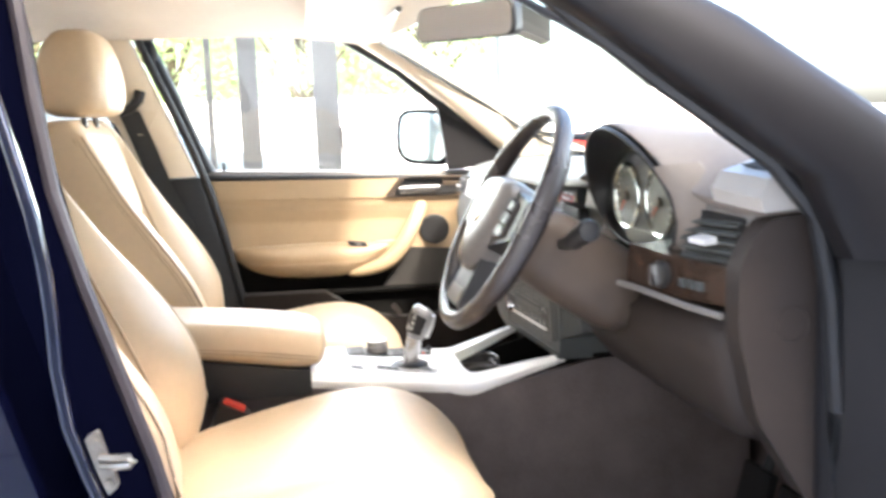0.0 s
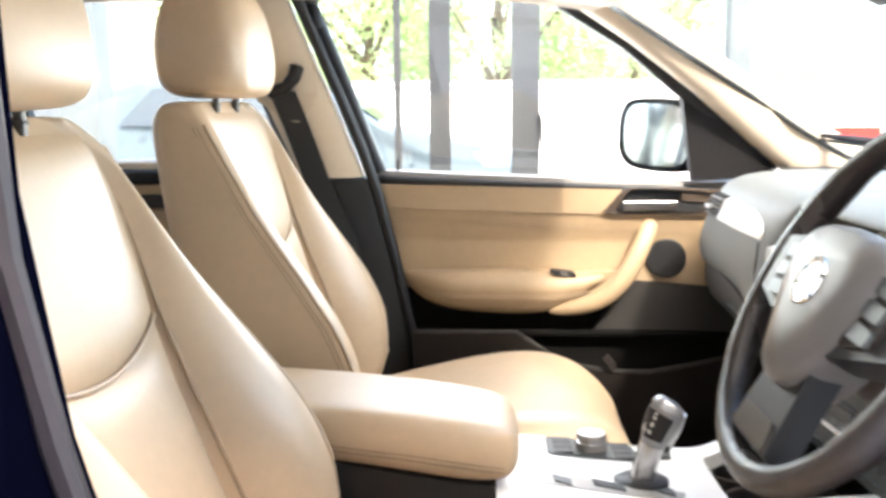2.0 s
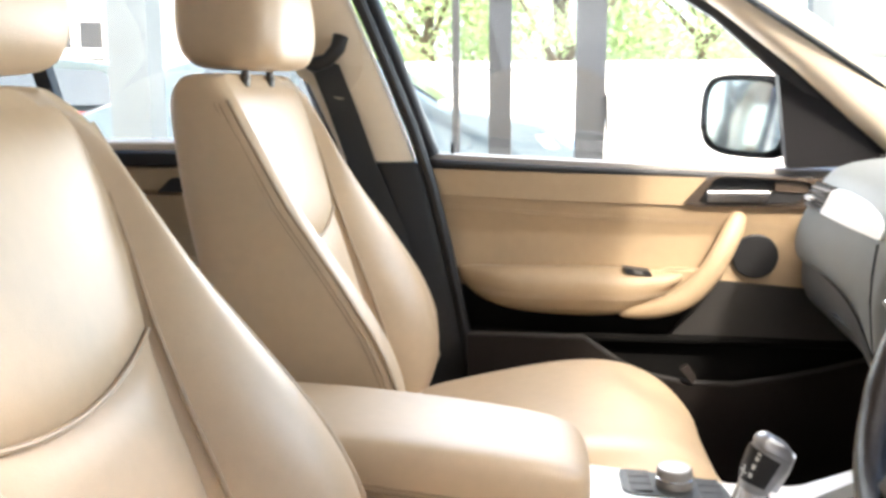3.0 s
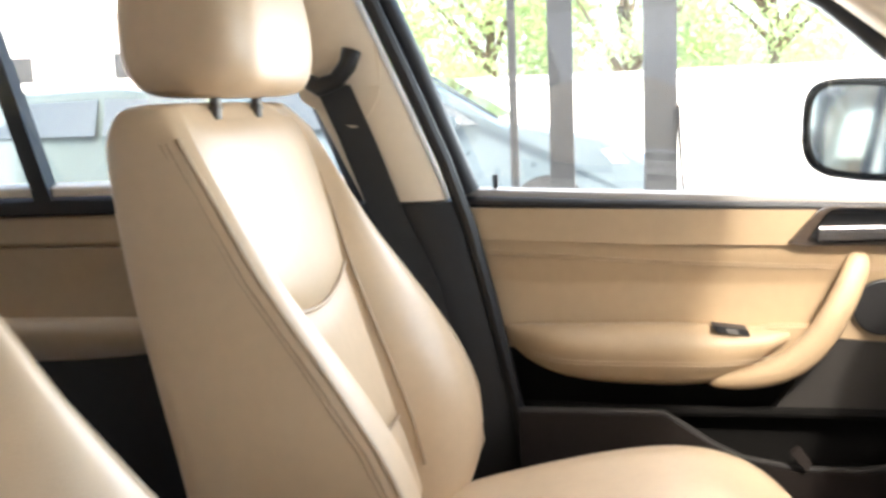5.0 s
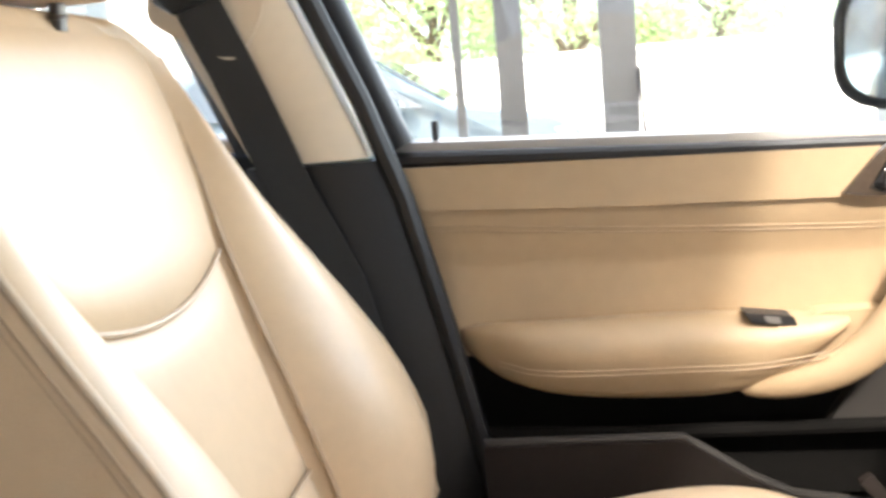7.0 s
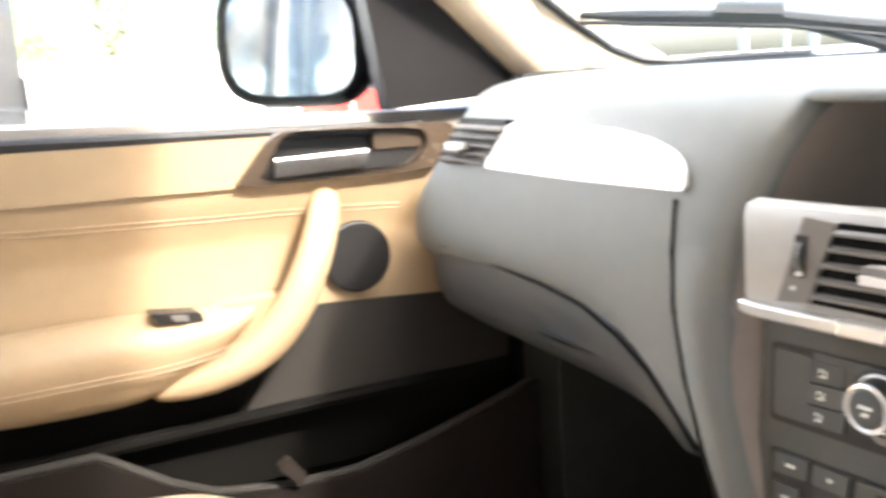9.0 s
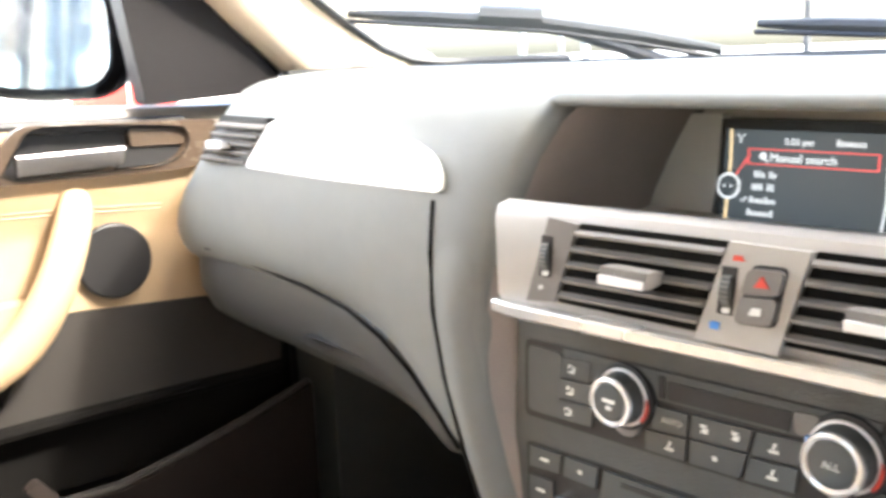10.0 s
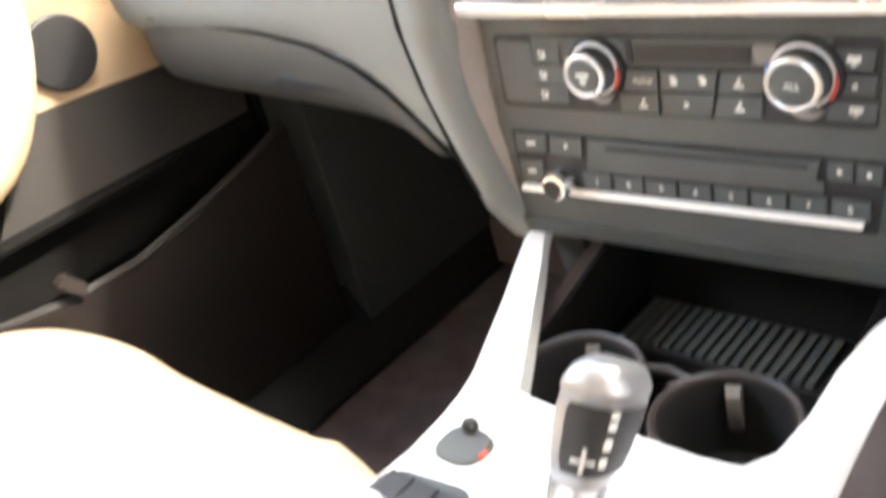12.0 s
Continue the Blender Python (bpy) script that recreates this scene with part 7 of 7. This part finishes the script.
part("trim_line", tube([(0.232, -0.42, 0.925), (0.252, -0.50, 0.922), (0.276, -0.60, 0.915), (0.295, -0.662, 0.912)], 0.005, 8), GREY_SATIN, db, "thin grey satin line")
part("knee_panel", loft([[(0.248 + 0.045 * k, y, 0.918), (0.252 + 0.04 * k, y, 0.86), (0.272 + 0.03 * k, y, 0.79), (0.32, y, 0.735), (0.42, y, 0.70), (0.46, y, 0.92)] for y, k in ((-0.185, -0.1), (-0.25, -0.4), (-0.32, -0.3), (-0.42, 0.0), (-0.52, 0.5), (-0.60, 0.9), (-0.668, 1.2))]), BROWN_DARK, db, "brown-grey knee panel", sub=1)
part("column_side", loft([[(0.215, -0.12, 0.92), (0.24, -0.20, 0.93), (0.40, -0.20, 0.93), (0.40, -0.12, 0.92)], [(0.225, -0.116, 0.76), (0.26, -0.19, 0.79), (0.40, -0.19, 0.79), (0.40, -0.116, 0.76)]]), DASH_LOW, db, bevel=0.006)
part("under_panel", loft([[(0.30, y, 0.80), (0.62, y, 0.86), (0.62, y, 0.90), (0.30, y, 0.84)] for y in (-0.56, 0.68)]), TUNNEL, db)
for py, w in ((-0.30, 0.045), (-0.44, 0.06)):
    pd = thing("pedal", (0.56, py, 0.48), "dark rubber-faced foot pedal in the footwell", "pedal", "pedals")
    part("pad", loft([[(0.50, py - w, 0.44), (0.50, py + w, 0.44), (0.53, py + w, 0.56), (0.53, py - w, 0.56)], [(0.515, py - w, 0.437), (0.515, py + w, 0.437), (0.545, py + w, 0.557), (0.545, py - w, 0.557)]]), BLACK_TRIM, pd, bevel=0.004)
    part("arm", tube([(0.53, py, 0.52), (0.58, py, 0.62), (0.60, py, 0.78)], 0.01, 8), STEEL, pd)

# ---- steering wheel ----
sw = thing("steering_wheel", (0.075, -0.37, 1.03), "black leather steering wheel with grey airbag cover and lower spoke", "steering wheel")
WM = Matrix.Translation((0.072, -0.370, 1.034)) @ Euler((0, radians(-61), 0)).to_matrix().to_4x4()
# in the wheel's own frame x runs up the wheel, y across it, z to the driver
R = 0.1742
part("rim", tube([WM @ Vector((R * math.cos(a), R * math.sin(a), 0)) for a in (k * math.tau / 72 for k in range(72))], [0.0140 + 0.0018 * (abs(math.sin(k * math.tau / 72)) > 0.8) for k in range(72)], 16, True, flat=1.08, up=WM.to_3x3() @ Vector((0, 0, 1))), WHEEL_LEATHER, sw, "black leather rim", sub=1)


def wheel_loft(outline, heights, mat, name, label="", parent=None, **kw):
    return part(name, loft([[WM @ Vector((x * s, y * s, z)) for x, y in outline] for z, s in heights]), mat, parent or sw, label, **kw)


PADO = rounded([(0.052, -0.078), (0.058, 0.0), (0.052, 0.078), (0.012, 0.094), (-0.035, 0.070), (-0.098, 0.024), (-0.098, -0.024), (-0.035, -0.070), (0.012, -0.094)], 0.026, 5)
ab = wheel_loft(PADO, ((-0.03, 0.92), (0.004, 1.0), (0.022, 0.97), (0.032, 0.85), (0.037, 0.55), (0.038, 0.2)), HUB_PLASTIC, "airbag_cover", "grey airbag cover")
part("badge_ring", ring(WM @ Vector((-0.004, 0, 0.0375)), WM.to_3x3() @ Vector((0, 0, 1)), 0.021, 0.0028, 32), CHROME, ab, "round chrome badge")
part("badge", disc(WM @ Vector((-0.004, 0, 0.036)), WM.to_3x3() @ Vector((0, 0, 1)), 0.0195, 0.0025, 28), BADGE, ab)
for s in (-1, 1):
    sp_ = wheel_loft([(0.045, s * 0.060), (0.030, s * 0.160), (-0.030, s * 0.158), (-0.055, s * 0.052)], ((-0.018, 1.0), (0.010, 1.0), (0.016, 0.97)), BLACK, "spoke", bevel=0.004)
    wheel_loft(rounded([(0.030, s * 0.078), (0.022, s * 0.128), (-0.028, s * 0.122), (-0.040, s * 0.070)], 0.010), ((0.010, 1.0), (0.020, 0.98)), BROWN_DARK, "key_panel", "dark brown key panel", sp_)
    for i in range(3):
        wheel_loft(rounded([(0.026 - 0.020 * i, s * 0.084), (0.023 - 0.020 * i, s * 0.118), (0.009 - 0.020 * i, s * 0.117), (0.011 - 0.020 * i, s * 0.082)], 0.003), ((0.0195, 1.0), (0.0235, 0.99)), BUTTON, "wheel_key", "", sp_)
wheel_loft([(-0.060, -0.042), (-0.060, 0.042), (-0.155, 0.050), (-0.155, -0.050)], ((-0.016, 1.0), (0.006, 1.0), (0.012, 0.97)), BLACK, "lower_spoke", bevel=0.004)
wheel_loft(rounded([(-0.125, -0.038), (-0.125, 0.038), (-0.152, 0.046), (-0.152, -0.046)], 0.008), ((0.010, 1.0), (0.0145, 0.985)), POST_GREY, "spoke_insert", "dark satin lower spoke insert")
col = thing("steering_column", (0.20, -0.37, 0.97), "brown-grey steering column cowl with stalks", "steering column")
AX = WM.to_3x3() @ Vector((0, 0, 1))
UPV, SIDE = WM.to_3x3() @ Vector((1, 0, 0)), Vector((0, 1, 0))
hub = Vector((0.072, -0.370, 1.034))
part("cowl", loft([[hub - AX * d + UPV * (ru * math.copysign(abs(math.sin(a)) ** 0.7, math.sin(a)) + du) + SIDE * rs * math.copysign(abs(math.cos(a)) ** 0.7, math.cos(a)) for a in (k * math.tau / 24 for k in range(24))] for d, ru, rs, du in ((0.028, 0.055, 0.062, -0.01), (0.06, 0.062, 0.066, -0.015), (0.15, 0.068, 0.066, -0.02), (0.27, 0.070, 0.064, -0.03))]), COWL_BROWN, col, sub=1)
for s in (-1, 1):
    stalk = part("stalk", tube([hub - AX * 0.085 + SIDE * s * 0.055, hub - AX * 0.080 + SIDE * s * 0.10 + UPV * 0.005, hub - AX * 0.070 + SIDE * s * 0.150 + UPV * 0.012, hub - AX * 0.066 + SIDE * s * 0.190 + UPV * 0.030], [0.008, 0.010, 0.014, 0.015], 12), BLACK, col, "black control stalk")
    part("tip", disc(hub - AX * 0.066 + SIDE * s * 0.190 + UPV * 0.030, SIDE * s, 0.0155, 0.012, 16, rim=0.004), BLACK, stalk)

# ---- mirror, visors, wipers, camera ----
rm = thing("rearview_mirror", (0.12, 0.0, 1.36), "rear-view mirror with a dark casing hung from the windscreen", "mirror")
RMM = Matrix.Translation((0.095, -0.03, 1.356)) @ Euler((radians(90), 0, radians(-54))).to_matrix().to_4x4()
RO = rounded([(-0.125, -0.028), (0.125, -0.032), (0.122, 0.034), (-0.118, 0.036)], 0.022, 5)
part("casing", loft([[RMM @ Vector((x * s, y * s, z)) for x, y in RO] for z, s in ((0.012, 0.97), (0.008, 1.0), (-0.012, 0.98), (-0.030, 0.75))]), BLACK, rm)
part("mirror_glass", loft([[RMM @ Vector((x * 0.95, y * 0.92, z)) for x, y in RO] for z in (0.012, 0.013)]), MIRROR, rm)
part("stem", tube([(0.115, -0.01, 1.356), (0.155, 0.0, 1.372), (0.19, 0.01, 1.375)], [0.014, 0.016, 0.022], 10), BLACK, rm)
part("sensor_mount", loft([[(x, 0.01 + a * w, z + b * h) for a, b in ((-1, -1), (1, -1), (1, 1), (-1, 1))] for x, w, z, h in ((0.150, 0.022, 1.382, 0.016), (0.185, 0.034, 1.372, 0.024), (0.255, 0.036, 1.338, 0.020))]), GLOVE, rm, "dark grey sensor mount on the screen", bevel=0.006)
for vy in (-0.33, 0.33):
    vs = thing("sun_visor", (-0.05, vy, 1.40), "beige sun visor folded against the headliner", "sun visor", "sun visors")
    part("flap", loft([[(x, vy + w * a, roof_z(x, vy + w * a) - 0.016 - h * 0.006) for a in (-1, -0.95, -0.5, 0, 0.5, 0.95, 1)] + [(x, vy + w * a, roof_z(x, vy + w * a) - 0.036 + 0.006 * abs(a) ** 8 + h * 0.01) for a in (1, 0.95, 0.5, 0, -0.5, -0.95, -1)] for x, w, h in ((-0.185, 0.185, 1), (-0.17, 0.20, 0), (-0.08, 0.205, 0), (0.0, 0.20, 0), (0.015, 0.185, 1))]), TRIM_BEIGE, vs, sub=1)
    part("hinge", tube([(-0.005, vy - 0.17, 1.405), (-0.005, vy + 0.17, 1.41)], 0.007, 8), GREY_SATIN, vs)
for path, split in (([(0.412, 0.660, 1.139), (0.455, 0.600, 1.132), (0.497, 0.550, 1.126), (0.560, 0.490, 1.118), (0.630, 0.415, 1.100), (0.685, 0.350, 1.082)], (0.72, 0.20, 1.060)), ([(0.655, 0.290, 1.107), (0.668, 0.220, 1.102), (0.680, 0.130, 1.095), (0.688, 0.030, 1.089), (0.690, -0.080, 1.085), (0.672, -0.200, 1.080)], (0.74, -0.42, 1.060))):
    wp = thing("wiper", split, "grey wiper arm and blade parked on the windscreen", "wiper", "wipers")
    bl = part("blade", tube(path, [0.004, 0.0075, 0.008, 0.008, 0.0075, 0.005], 8), STEEL, wp, "grey wiper blade")
    part("rubber", tube([Vector(p) + Vector((-0.006, 0, -0.008)) for p in path], 0.003, 6), BLACK_TRIM, bl)
    mid = (Vector(path[2]) + Vector(path[3])) / 2
    part("clip", tube([mid + (Vector(path[2]) - mid) * 0.8 + Vector((0.004, 0, 0.004)), mid + (Vector(path[3]) - mid) * 0.8 + Vector((0.004, 0, 0.004))], 0.013, 8), STEEL, wp)
    part("arm", tube([mid + Vector((0.008, 0, 0.008)), (mid + Vector(split)) / 2 + Vector((0.05, 0, -0.035)), split], [0.006, 0.008, 0.012], 8), STEEL, wp)
hb = thing("handheld_box", (0.285, -0.07, 0.955), "small glossy black device on a stand before the screen", "device")
part("body", loft([[(0.285 + dx, -0.080 + y * k, 0.995 + z * k) for y, z in rounded([(0.050, 0.003), (0.043, 0.016), (-0.055, 0.012), (-0.060, -0.012), (0.034, -0.016)], 0.006)] for dx, k in ((-0.012, 0.94), (-0.010, 1.0), (0.010, 1.0))]), BLACK, hb, bevel=0.001)
part("maker_mark", box(0.2722, 0.2728, -0.112, -0.092, 0.984, 0.989), SCREEN_GOLD, hb)
st_ = part("stand", tube([(0.287, -0.085, 0.981), (0.287, -0.085, 0.962), (0.287, -0.085, 0.957)], [0.005, 0.006, 0.018], 12), BLACK, hb)
part("clamp", box(0.274, 0.296, -0.100, -0.070, 0.974, 0.981), BLACK, st_, bevel=0.002)
part("screw", disc((0.274, -0.078, 0.9775), (-1, 0, 0), 0.003, 0.003, 12), CHROME, st_)
db.location += Vector((-0.004, 0.009, 0.006))
hb.location += Vector((-0.004, 0.009, 0.006))
